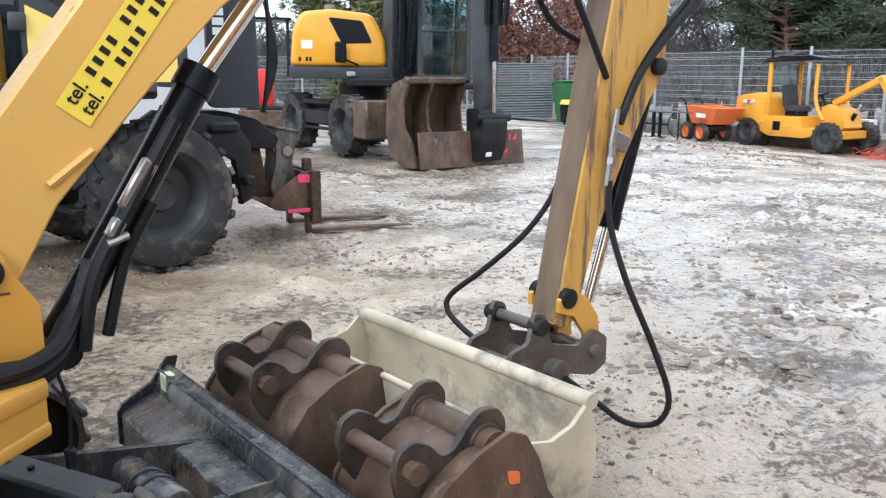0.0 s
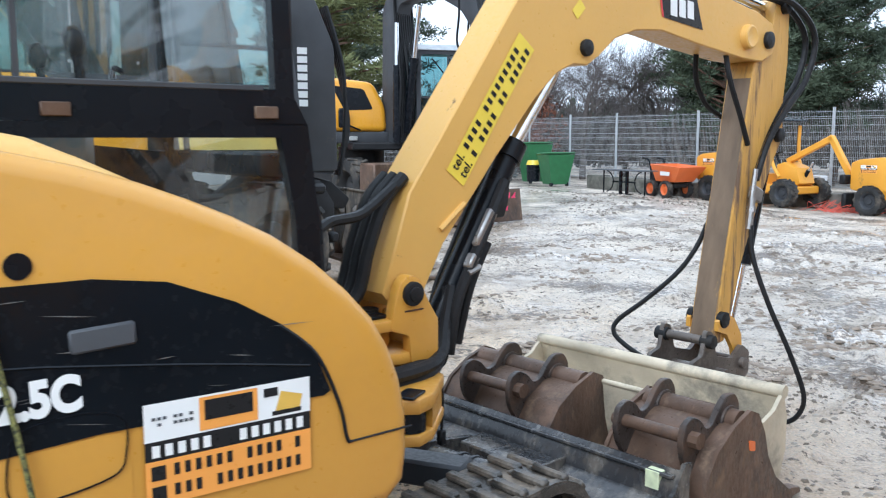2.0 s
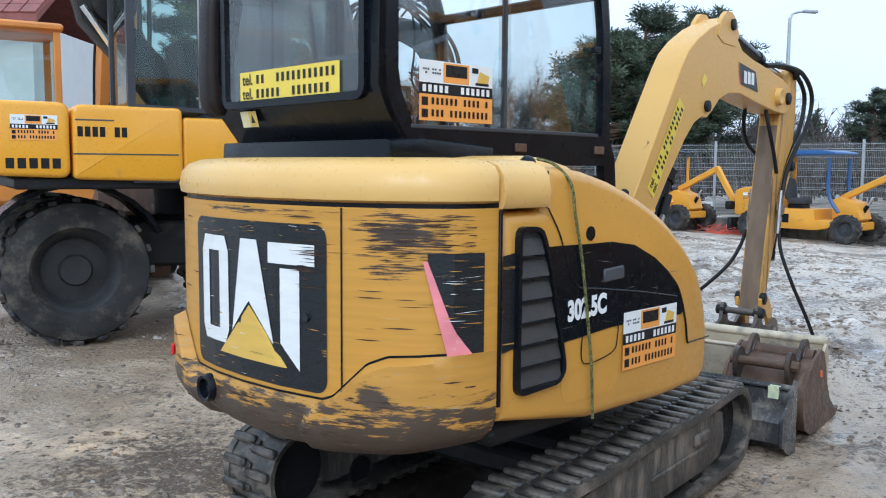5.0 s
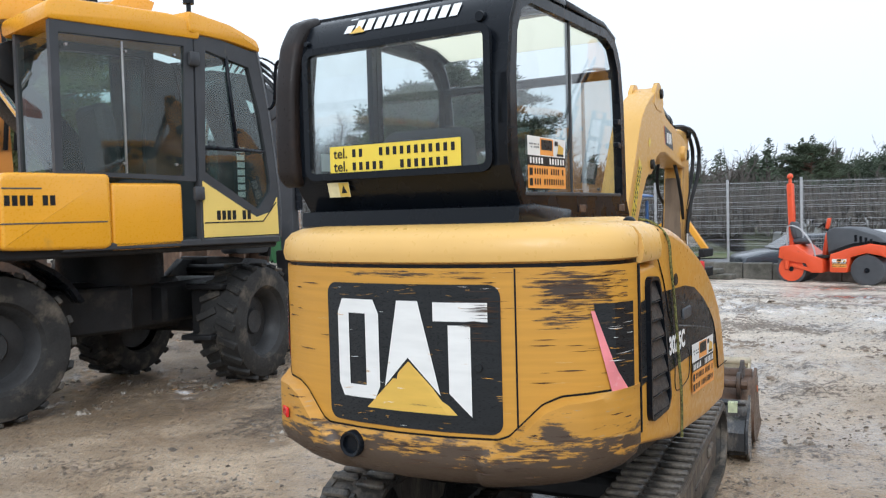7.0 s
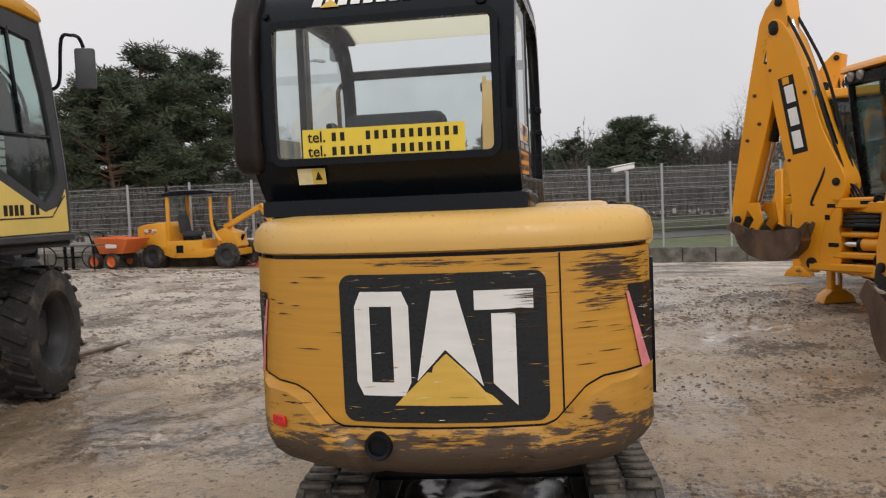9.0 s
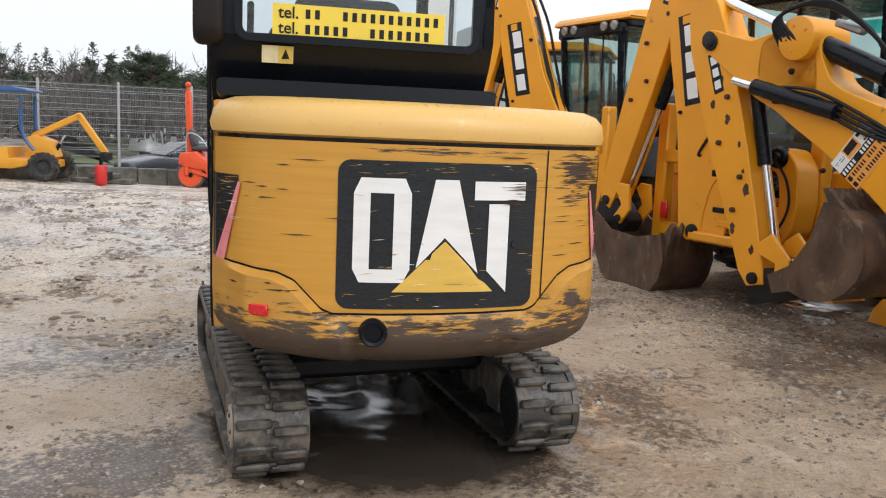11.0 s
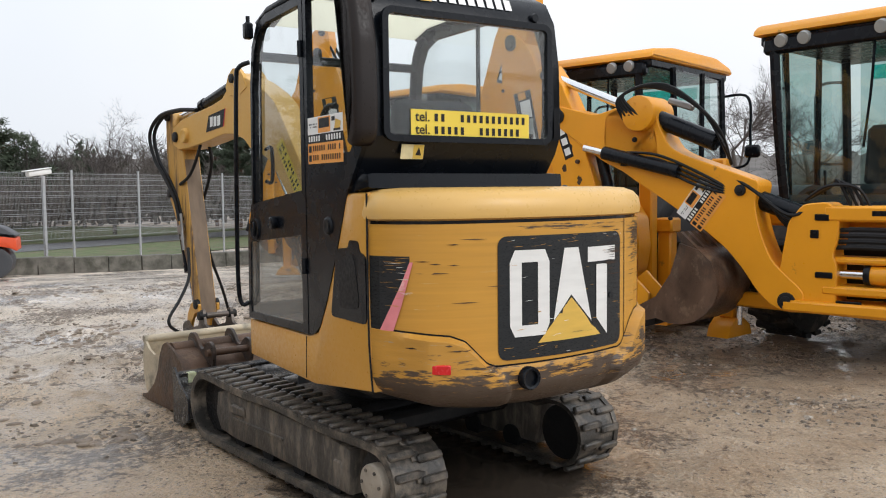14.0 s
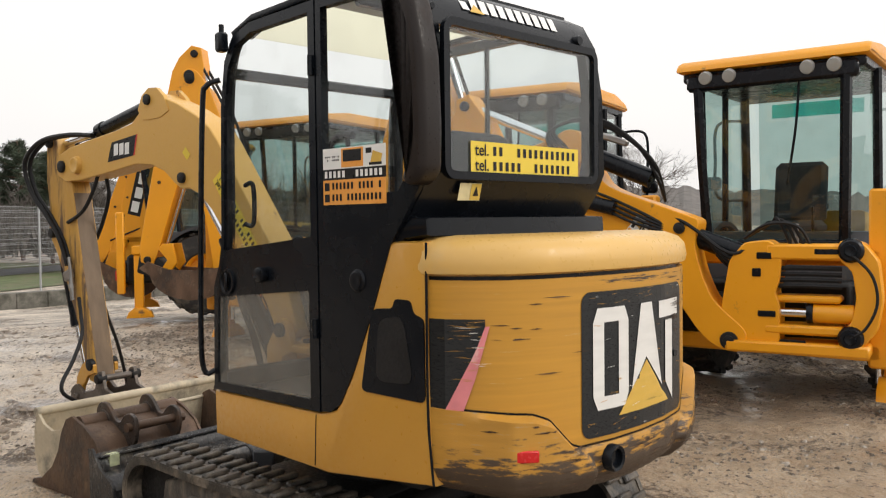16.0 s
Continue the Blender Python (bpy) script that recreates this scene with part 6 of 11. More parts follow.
    g.tube([(-0.42, -0.16, 1.05), (-0.44, -0.16, 1.22), (-0.36, -0.13, 1.31), (-0.18, -0.08, 1.33), (-0.02, -0.06, 1.42)], 0.018, 8)
    part("boom_foot_hose", g, HOSE, HERO)
    g = Geo(BOOM)
    g.tube([(0.13, -0.11, 0.76), (0.16, -0.11, 0.64), (0.155, -0.11, 0.50)], 0.006, 6)
    g.box((0.155, -0.11, 0.48), (0.03, 0.03, 0.06), 0.006)
    part("loose_plug", g, HOSE, HERO, "dangling black plug")
    # stick ram above the boom
    g = Geo(BOOM)
    g.cyl((1.36, 0, 2.49), (2.10, 0, 2.35), 0.048, 18), g.cyl((2.05, 0, 2.36), (2.12, 0, 2.345), 0.056, 18)
    part("stick_ram_barrel", g, BLACK, HERO, "black stick ram barrel")
    part("stick_ram_rod", Geo(BOOM).cyl((2.10, 0, 2.347), (2.66, 0, 2.285), 0.026, 14), CHROME, HERO, "chromed stick ram rod")
    # stick
    st = [(2.42, 1.99), (2.40, 1.92), (2.36, 1.72), (2.285, 1.35), (2.20, 0.95), (2.115, 0.52), (2.15, 0.495), (2.22, 0.505), (2.26, 0.58), (2.36, 0.90), (2.52, 1.22), (2.66, 1.45), (2.73, 1.54), (2.76, 1.64), (2.75, 1.80), (2.78, 2.0), (2.77, 2.28), (2.71, 2.345), (2.63, 2.32), (2.58, 2.15), (2.48, 2.05)]
    g = Geo(BOOM)
    g.prism(st, -0.075, 0.075, "xz", 0.006, 1)
    stick = part("stick", g, STICK_Y, HERO, "yellow stick with paint rubbed off to brown steel")
    g = Geo(BOOM)
    edge = [(2.396, 1.90), (2.357, 1.71), (2.282, 1.34), (2.197, 0.94), (2.115, 0.53)]
    for (xa, za), (xb, zb) in zip(edge, edge[1:]):
        g.quad((xa - 0.0015, -0.066, za), (xa - 0.0015, 0.066, za), (xb - 0.0015, 0.066, zb), (xb - 0.0015, -0.066, zb))
    part("rubbed_face", g, STICK_W, stick, "back face rubbed down to brown steel")
    for s in (1, -1):
        for x, z, r in ((2.70, 2.29, 0.035), (2.69, 1.60, 0.038), (2.175, 0.63, 0.044)):
            part("stick_pin", Geo(BOOM).cyl((x, s * 0.07, z), (x, s * 0.108, z), r, 16, bev=0.005), CHASSIS, stick)
    g = Geo(BOOM)
    g.cyl((2.74, 0, 1.60), (2.515, 0, 0.90), 0.045, 16), g.cyl((2.53, 0, 0.95), (2.51, 0, 0.885), 0.05, 16)
    part("bucket_ram_barrel", g, BLACK, HERO, "black bucket ram barrel")
    g = Geo(BOOM)
    g.cyl((2.52, 0, 0.92), (2.40, 0, 0.56), 0.024, 12)
    part("bucket_ram_rod", g, CHROME, HERO, "chromed bucket ram rod")
    HITCH_AT = BOOM @ pose(-0.06, 0, -0.005)
    g = Geo(HITCH_AT)
    for s in (1, -1):
        g.prism([(2.18, 0.63), (2.24, 0.68), (2.34, 0.63), (2.42, 0.53), (2.44, 0.40), (2.37, 0.36), (2.34, 0.46), (2.27, 0.55), (2.18, 0.58)], s * 0.085 - 0.012, s * 0.085 + 0.012, "xz")
    part("bucket_link", g, CAT_Y, HERO, "yellow curved bucket link")
    for s in (1, -1):
        g = Geo(HITCH_AT)
        g.prism(rpoly([(1.84, 0.38), (1.88, 0.47), (1.97, 0.49), (2.00, 0.62), (2.06, 0.60), (2.10, 0.47), (2.26, 0.43), (2.36, 0.49), (2.44, 0.44), (2.44, 0.32), (2.36, 0.28), (2.20, 0.32), (2.08, 0.30), (1.92, 0.30)], 0.02), s * 0.125 - 0.012, s * 0.125 + 0.012, "xz")
        part("hitch_plate", g, HITCH, HERO, "worn steel quick hitch plate")
        part("hitch_boss", Geo(HITCH_AT).cyl((2.02, s * 0.10, 0.56), (2.02, s * 0.17, 0.56), 0.036, 14, bev=0.006), CHASSIS, HERO)
    for x, z, r, w in ((1.93, 0.40, 0.026, 0.17), (2.02, 0.56, 0.024, 0.15), (2.36, 0.39, 0.03, 0.16), (2.10, 0.36, 0.050, 0.20)):
        part("hitch_tube", Geo(HITCH_AT).cyl((x, -w, z), (x, w, z), r, 18, bev=0.004), HITCH, HERO, "worn steel cross tube")
    part("hitch_web", Geo(HITCH_AT).box((2.16, 0, 0.33), (0.36, 0.22, 0.02), 0.004), HITCH, HERO)
    # hoses over the tip and the two loose loops
    for y in (-0.10, -0.06, 0.08, 0.11):
        g = Geo(BOOM)
        e = 0.02 if y > 0 else 0.0
        g.tube([(2.10 + e, y * 0.6, 2.31), (2.40, y, 2.33), (2.72 + e, y * 1.3, 2.30), (2.95 + e, y * 1.4, 2.15), (2.90, y * 1.3, 1.92), (2.72, y * 1.1, 1.74), (2.55, y, 1.56), (2.44, y, 1.36)], 0.017, 8)
        part("tip_hose", g, HOSE, HERO, "black hose arching over the boom tip")
    g = Geo(BOOM)
    g.tube([(2.05, 0.05, 2.06), (2.10, 0.08, 1.90), (2.20, 0.09, 1.78), (2.32, 0.09, 1.72), (2.45, 0.09, 1.68)], 0.014, 8)
    g.tube([(2.15, -0.05, 2.04), (2.16, -0.08, 1.88), (2.26, -0.09, 1.70), (2.36, -0.085, 1.55)], 0.014, 8)
    part("inner_hose", g, HOSE, HERO)
    for s in (1, -1):
        g = Geo(BOOM)
        g.box((2.44, s * 0.10, 1.285), (0.11, 0.035, 0.075), 0.008, (0, 20, 0))
        g.cyl((2.41, s * 0.11, 1.42), (2.38, s * 0.11, 1.26), 0.014, 8), g.cyl((2.39, s * 0.11, 1.27), (2.365, s * 0.11, 1.10), 0.019, 8)
        g.cyl((2.385, s * 0.11, 1.22), (2.38, s * 0.11, 1.19), 0.024, 6)
        part("hose_coupling", g, STEEL, HERO, "grey steel hose coupling")
    g = Geo(BOOM)
    g.tube([(2.30, 0.10, 1.12), (2.24, 0.12, 1.0), (2.14, 0.17, 0.86), (2.03, 0.30, 0.70), (1.95, 0.42, 0.58), (1.93, 0.43, 0.51), (1.94, 0.36, 0.45), (1.97, 0.24, 0.385)], 0.0135, 8)
    part("loose_hose", g, HOSE, HERO, "hanging loose black hose")
    g = Geo(BOOM)
    g.tube([(2.37, -0.12, 1.12), (2.345, -0.15, 0.96), (2.36, -0.24, 0.72), (2.43, -0.34, 0.45), (2.49, -0.40, 0.22), (2.50, -0.36, 0.09), (2.47, -0.28, 0.045), (2.36, -0.25, 0.09), (2.20, -0.25, 0.21), (2.04, -0.22, 0.34)], 0.0135, 8)
    part("loose_hose", g, HOSE, HERO, "hanging loose black hose")


build_upper()
build_cab()
build_undercarriage()
build_boom()

# ---- buckets standing in front of the blade ----
LUGS = material("blackened_worn_steel", (0.058, 0.046, 0.040), 0.36, 0.3, 0.4, 8, 0.2, 60, (0.15, 0.092, 0.060), 0.45, 6, dirt_sharp=0.2)
ROW = pose(-2.0, 1.75, 0, 0, 0, 31.5) @ pose(2.08, 0.2, 0, 0, 0, 7.4)


def digging_bucket(y0, y1, label):
    m = ROW
    b = thing("digging_bucket", m @ pose(0.01, (y0 + y1) / 2, 0) @ Matrix.Diagonal((1, 1, 0.94, 1)), label, "bucket", "loose buckets")
    w = y1 - y0
    a, c = -w / 2, w / 2
    shell = [(0.03, 0.50), (-0.10, 0.47), (-0.22, 0.40), (-0.29, 0.29), (-0.30, 0.18), (-0.25, 0.08), (-0.14, 0.025), (0.0, 0.01), (0.42, 0.008)]
    inner = [(x + 0.012 * (1 if i < 7 else 0), z + (0.012 if i > 4 else -0.004)) for i, (x, z) in enumerate(shell)]
    part("shell", Geo().prism(shell + inner[::-1], a, c, "xz"), RUSTY, b)
    side = [(0.03, 0.53), (0.10, 0.50), (0.16, 0.40), (0.20, 0.28), (0.28, 0.16), (0.40, 0.07), (0.47, 0.02), (0.44, 0.0), (0.0, 0.0), (-0.14, 0.015), (-0.26, 0.075), (-0.31, 0.18), (-0.30, 0.30), (-0.22, 0.41), (-0.10, 0.485)]
    for y in (a, c):
        part("side_plate", Geo().prism(side, y - 0.009, y + 0.009, "xz"), RUSTY, b, "rusty worn side plate")
    n = max(2, round(w / 0.16))
    for k in range(n):
        y = a + 0.03 + (w - 0.06) * k / (n - 1)
        g = Geo()
        g.prism([(0.36, 0.0), (0.56, 0.0), (0.54, 0.03), (0.46, 0.05), (0.36, 0.04)], y - 0.03, y + 0.03, "xz", 0.006)
        part("tooth", g, RUSTY, b, "worn steel tooth")
    g = Geo()
    g.cyl((0.0, a + 0.02, 0.475), (0.0, c - 0.02, 0.475), 0.054, 20)
    part("cross_tube", g, RUSTY, b, "thick rusty cross tube")
    for y in (-0.15, 0.15):
        g = Geo()
        g.prism(rpoly([(0.08, 0.42), (0.09, 0.53), (0.05, 0.585), (-0.02, 0.59), (-0.075, 0.545), (-0.12, 0.485), (-0.17, 0.475), (-0.21, 0.525), (-0.27, 0.555), (-0.33, 0.53), (-0.345, 0.46), (-0.33, 0.38), (-0.27, 0.29), (-0.24, 0.22), (-0.10, 0.30)], 0.025), y - 0.013, y + 0.013, "xz", 0.003, 1)
        part("hitch_lug", g, LUGS, b, "dark steel hitch lug")
        part("lug_ring", Geo().cyl((0.0, y - 0.022, 0.475), (0.0, y + 0.022, 0.475), 0.066, 20, bev=0.004), LUGS, b)
    for x, z, r in ((-0.285, 0.465, 0.028),):
        part("hitch_pin", Geo().cyl((x, -0.19, z), (x, 0.19, z), r, 16), RUSTY, b)
    part("pin_nut", Geo().cyl((-0.285, -0.205, 0.465), (-0.285, -0.165, 0.465), 0.036, 8), RUSTY, b)
    return b


digging_bucket(-0.02, 0.68, "rusty brown toothed digging bucket, wide, on the mud")
rb = digging_bucket(-0.80, -0.33, "rusty brown toothed digging bucket, narrow, with orange paint mark")
part("orange_mark", Geo().prism(rpoly([(0.02, 0.40), (0.07, 0.385), (0.075, 0.34), (0.03, 0.35)], 0.01), -0.2475, -0.244, "xz"), ORANGE, rb, "orange paint dab")


def ditch_bucket():
    b = thing("ditch_bucket", ROW @ pose(0.02, -0.03, 0), "wide ditching bucket coated with cream-coloured dried clay", "bucket", "loose buckets")
    pr = [(0.09, 0.44), (0.12, 0.25), (0.17, 0.10), (0.26, 0.03), (0.38, 0.02), (0.46, 0.08), (0.50, 0.20), (0.50, 0.34), (0.46, 0.47)]
    inn = [(0.102, 0.44), (0.132, 0.255), (0.182, 0.11), (0.265, 0.043), (0.375, 0.033), (0.45, 0.09), (0.487, 0.205), (0.487, 0.335), (0.448, 0.462)]
    part("shell", Geo().prism(pr + inn[::-1], -0.70, 0.70, "xz"), CREAM, b)
    side = pr + [(0.38, 0.40), (0.28, 0.37), (0.18, 0.39)]
    for y in (-0.70, 0.70):
        part("side_plate", Geo().prism(side, y - 0.009, y + 0.009, "xz"), CREAM, b)
    part("rim_tube", Geo().cyl((0.47, -0.71, 0.465), (0.47, 0.71, 0.465), 0.030, 12), CREAM, b, "rounded clay-coated rim")
    part("near_rim", Geo().cyl((0.095, -0.71, 0.44), (0.095, 0.71, 0.44), 0.013, 10), CREAM, b)
    for y in (-0.25, 0.25):
        part("rib", Geo().prism([(0.13, 0.30), (0.18, 0.12), (0.26, 0.05), (0.3, 0.055), (0.2, 0.2)], y - 0.008, y + 0.008, "xz"), CREAM, b)


ditch_bucket()

# ---- shared machine parts ----
def wheel(name, parent, m, r, w, rim_r, rim_mat, lugs=22, lug_h=0.03, tyre=RUBBER):
    """A lugged tyre with rim and hub; its axle is m's local y, the outer face looks to -y."""
    t = w / 2
    g = Geo(m @ pose(0, 0, 0, 90, 0, 0))
    ri, sh = rim_r, r - lug_h
    g.lathe([(ri, -t * 0.75), (ri + 0.03, -t * 0.95), (ri + (sh - ri) * 0.55, -t), (sh * 0.97, -t * 0.88), (sh, -t * 0.6), (sh + 0.004, 0), (sh, t * 0.6), (sh * 0.97, t * 0.88), (ri + (sh - ri) * 0.55, t), (ri + 0.03, t * 0.95), (ri, t * 0.75)], 36, None, False)
    wh = part(name, g, tyre, parent, "muddy black lugged tyre")
    g = Geo(m)
    if lug_h > 0.012:
        for k in range(lugs):
            for s in (1, -1):
                a = 2 * math.pi * (k + (0.25 if s > 0 else -0.25)) / lugs
                mm = pose(0, 0, 0, 0, -math.degrees(a), 0) @ pose(sh + lug_h * 0.22, s * t * 0.47, 0, s * 24, 0, 0)
                tmp = Geo(m @ mm)
                tmp.box((0, 0, 0), (lug_h * 1.3, t * 0.96, 2 * math.pi * r / lugs * 0.36), 0.006)
                me = bpy.data.meshes.new("t")
                tmp.bm.to_mesh(me), tmp.bm.free()
                g.bm.from_mesh(me)
                bpy.data.meshes.remove(me)
        part("tread", g, tyre, wh)
    else:
        g.bm.free()
    g = Geo(m @ pose(0, 0, 0, 90, 0, 0))
    g.lathe([(0.02, t * 0.30), (rim_r * 0.35, t * 0.32), (rim_r * 0.40, t * 0.18), (rim_r * 0.78, t * 0.12), (rim_r * 0.86, t * 0.5), (rim_r * 0.98, t * 0.72), (rim_r * 1.04, t * 0.80), (rim_r * 1.02, t * 0.6), (rim_r * 0.9, -t * 0.5), (0.02, -t * 0.5)], 32)
    part("rim", g, rim_mat, wh, "steel rim")
    return wh


def ram(parent, p0, p1, split, r, m=None):
    a, b = Vector(p0), Vector(p1)
    q = a.lerp(b, split)
    br = part("ram_barrel", Geo(m).cyl(a, q, r, 14), BLACK, parent)
    part("ram_rod", Geo(m).cyl(q, b, r * 0.55, 12), CHROME, br)


def pane(parent, pts, glass, name="pane"):
    tmp = Geo()
    f = tmp.bm.faces.new([tmp.bm.verts.new(p) for p in pts])
    return part(name, tmp, glass, parent, smooth=False)


# ---- backhoe loaders in a row ----
def backhoe(pin, heading, slew, J, T, bucket_turn, label, text=True, bucket_lift=0.0, toothed=True, bucket_size=1.0, feet_down=True, head=0.52, boss=None, chips=0, bucket_flat=1.0, stance=1.05, bucket_dx=0.0, side=0.3, boom_shape=None):
    """pin: foot of the boom on plan. J: boom's head, T: stick's foot, in the boom's plane from the pin."""
    h = radians(heading)
    f, l = Vector((math.cos(h), math.sin(h))), Vector((-math.sin(h), math.cos(h)))
    o = Vector(pin) + f * 0.15 - l * side
    R = thing("backhoe_loader", pose(o.x, o.y, 0, 0, 0, heading), label, "backhoe loader", "row of backhoe loaders")
    # rear side-shift frame and kingpost
    g = Geo()
    g.box((0.10, 0, 0.55), (0.10, 2.0, 0.14), 0.02), g.box((0.10, 0, 1.32), (0.10, 2.0, 0.14), 0.02)
    for y in (-0.98, 0.98):
        g.box((0.12, y, 1.15), (0.14, 0.16, 1.45), 0.02)
    part("side_shift_frame", g, JCB_Y, R, "orange-yellow rear frame")
    # slewing kingpost: casting, bracket, caps, slew ram and hose bank, turned with the boom
    S = pose(-0.15, side, 0, 0, 0, slew)
    g = Geo(S)
    g.prism(rpoly([(-0.40, 0.56), (-0.40, 0.96), (-0.36, 1.04), (-0.40, 1.12), (-0.42, 1.38), (-0.32, 1.47), (-0.12, 1.45), (0.0, 1.30), (0.06, 0.95), (0.10, 0.62), (0.0, 0.52)], 0.04, 2), -0.14, 0.14, "xz", 0.01, 1)
    king = part("kingpost", g, JCB_Y, R, "orange-yellow slewing kingpost casting")
    for c, z in (((-0.60, 0, 1.37), (0.62, 0.30, 0.13)), ((-0.52, 0, 0.585), (1.10, 0.38, 0.10)), ((-0.58, 0, 0.735), (0.60, 0.30, 0.08)), ((-0.60, 0, 0.985), (0.52, 0.24, 0.06))):
        part("kingpost_arm", Geo(S).box(c, z, 0.02), JCB_Y, king)
    part("kingpost_bracket", Geo(S).prism(rpoly([(-0.84, 1.47), (-1.02, 1.45), (-1.13, 1.30), (-1.16, 1.0), (-1.12, 0.75), (-1.0, 0.60), (-0.84, 0.60), (-0.84, 0.73), (-0.93, 0.80), (-0.97, 1.0), (-0.94, 1.22), (-0.84, 1.31)], 0.04, 2), -0.13, 0.15, "xz", 0.01, 1), JCB_Y, king)
    for z in (1.385, 0.69):
        part("pivot_cap", Geo(S).lathe([(0.02, 0.21), (0.04, 0.215), (0.05, 0.19), (0.075, 0.19), (0.095, 0.17), (0.10, 0.12)], 22, pose(-0.93, 0, z) @ pose(0, 0, 0, -90, 0, 0)), BLACK, king, "round black pivot cap")
    for x, z, w, h in ((-0.28, 1.34, 0.12, 0.055), (-0.30, 0.86, 0.14, 0.05), (-0.22, 1.20, 0.07, 0.07), (-0.75, 1.375, 0.18, 0.05), (-0.5, 0.64, 0.2, 0.03)):
        part("casting_slot", Geo(S).box((x, 0.145, z), (w, 0.014, h), 0.006), BLACK, king)
    part("slew_barrel", Geo(S).cyl((-0.95, 0.06, 0.87), (-0.63, 0.06, 0.87), 0.078, 18, bev=0.01), JCB_Y, king)
    part("slew_collar", Geo(S).cyl((-0.65, 0.06, 0.87), (-0.60, 0.06, 0.87), 0.086, 18, bev=0.006), BLACK, king)
    part("slew_rod", Geo(S).cyl((-0.60, 0.06, 0.87), (-0.36, 0.06, 0.87), 0.038, 14), CHROME, king)
    for k in range(4):
        z = 1.09 + 0.048 * k
        part("bank_hose", Geo(S).tube([(-0.36, 0.08, z), (-0.60, 0.10, z + 0.006), (-0.86, 0.08, z)], 0.021, 6), HOSE, king)
    part("king_hose", Geo(S).tube([(-0.93, 0.20, 1.36), (-1.08, 0.22, 1.20), (-1.12, 0.21, 0.98), (-1.04, 0.21, 0.78), (-0.93, 0.20, 0.70)], 0.012, 6), HOSE, king)
    for k in range(4):
        part("king_hose", Geo(S).tube([(-0.62 + 0.05 * k, 0.02, 1.42), (-0.52 + 0.05 * k, 0.05, 1.58 + 0.02 * k), (-0.30, 0.07 - 0.03 * k, 1.60), (-0.10, 0.03, 1.48)], 0.014, 6), HOSE, king)
    part("grease_bolt", Geo(S).cyl((-0.50, 0, 1.42), (-0.50, 0, 1.60), 0.028, 10), STEEL, king)
    # boom plane
    P = Vector((0.0, 0.62))
    J, T = Vector(J), Vector(T)
    e = (J - P).normalized()
    n = Vector((-e.y, e.x))
    k = (J - P).length / 2.76
    bp = [(-0.10, -0.08), (0, -0.16), (0.1, -0.19), (0.5, -0.16), (1.1, -0.14), (1.76, -0.19), (2.3, -0.20), (2.78, -0.14), (2.86, 0.0), (2.80, 0.12), (2.55, 0.25), (2.0, 0.36), (1.45, 0.45), (1.02, 0.60), (0.84, 0.66), (0.68, 0.60), (0.42, 0.26), (0.12, 0.13), (-0.05, 0.10)]
    out = [tuple(P + e * (u * k) + n * v) for u, v in rpoly(bp, 0.08, 2)] if boom_shape is None else rpoly(boom_shape, 0.06, 2)
    g = Geo(S)
    g.prism(out, -0.15, 0.15, "xz", 0.008, 1)
    boom = part("boom", g, JCB_Y, R, "orange-yellow curved boom")
    for s in (1, -1):
        for u, v, r in ((0, 0, 0.075), (2.72, 0.0, 0.07), (0.84, 0.52, 0.05), (1.9, 0.3, 0.025), (1.2, -0.08, 0.02)):
            q = P + e * (u * k) + n * v
            pin_hd = Geo(S).cyl((q.x, s * 0.14, q.y), (q.x, s * 0.172, q.y), r, 18, bev=0.008).cyl((q.x, s * 0.16, q.y), (q.x, s * 0.186, q.y), r * 0.6, 14, bev=0.005)
            part("boom_pin", pin_hd, CHASSIS, boom)
        at = lambda u, v, d=0.0: (lambda q: (q.x, s * (0.152 + d), q.y))(P + e * (u * k) + n * v)
        if text:
            g = Geo(S)
            g.quad(at(1.25, -0.02), at(2.15, -0.06), at(2.15, 0.17), at(1.25, 0.21))
            bd = part("boom_badge", g, BLKVINYL, boom, "black badge with white blocks")
            for j in range(3):
                u0 = 1.31 + 0.265 * j
                part("white_block", Geo(S).quad(at(u0, 0.02, 0.002), at(u0 + 0.20, 0.01, 0.002), at(u0 + 0.20, 0.145, 0.002), at(u0, 0.155, 0.002)), WHITE, bd)
            part("orange_block", Geo(S).quad(at(2.06, 0.0, 0.003), at(2.14, 0.0, 0.003), at(2.14, 0.10, 0.003), at(2.06, 0.10, 0.003)), JCB_Y, bd)
    if not text:
        put = lambda u, v, d: tuple(S @ Vector((lambda q: (q.x, 0.153 + d, q.y))(P + e * (1.12 + v) + n * (0.20 + u))))
        sticker("boom_sticker", boom, put, 0.40, 0.30)
    # stick
    d = (T - J).normalized()
    w = Vector((-d.y, d.x))
    Ls = (T - J).length
    dp = [(-head - 0.10, -0.07), (-head - 0.10, 0.07), (-head * 0.67, 0.20), (0.0, 0.25), (0.7, 0.24), (Ls * 0.6, 0.20), (Ls * 0.94, 0.15), (Ls + 0.02, 0.09), (Ls + 0.04, -0.08), (Ls * 0.94, -0.12), (Ls * 0.5, -0.18), (0.1, -0.20), (-head * 0.58, -0.16)]
    g = Geo(S)
    g.prism([tuple(J + d * u + w * v) for u, v in dp], -0.13, 0.13, "xz", 0.008, 1)
    st = part("stick", g, JCB_Y, R, "orange-yellow stick with chipped paint")
    for s in (1, -1):
        for u, v, r in ((0.0, 0.0, 0.075), (-head, 0.0, 0.05), (0.55, -0.08, 0.022), (0.9, 0.10, 0.022), (1.25, -0.06, 0.022), (1.5, 0.08, 0.022), (Ls - 0.03, 0, 0.05)):
            if u < Ls:
                q = J + d * u + w * v
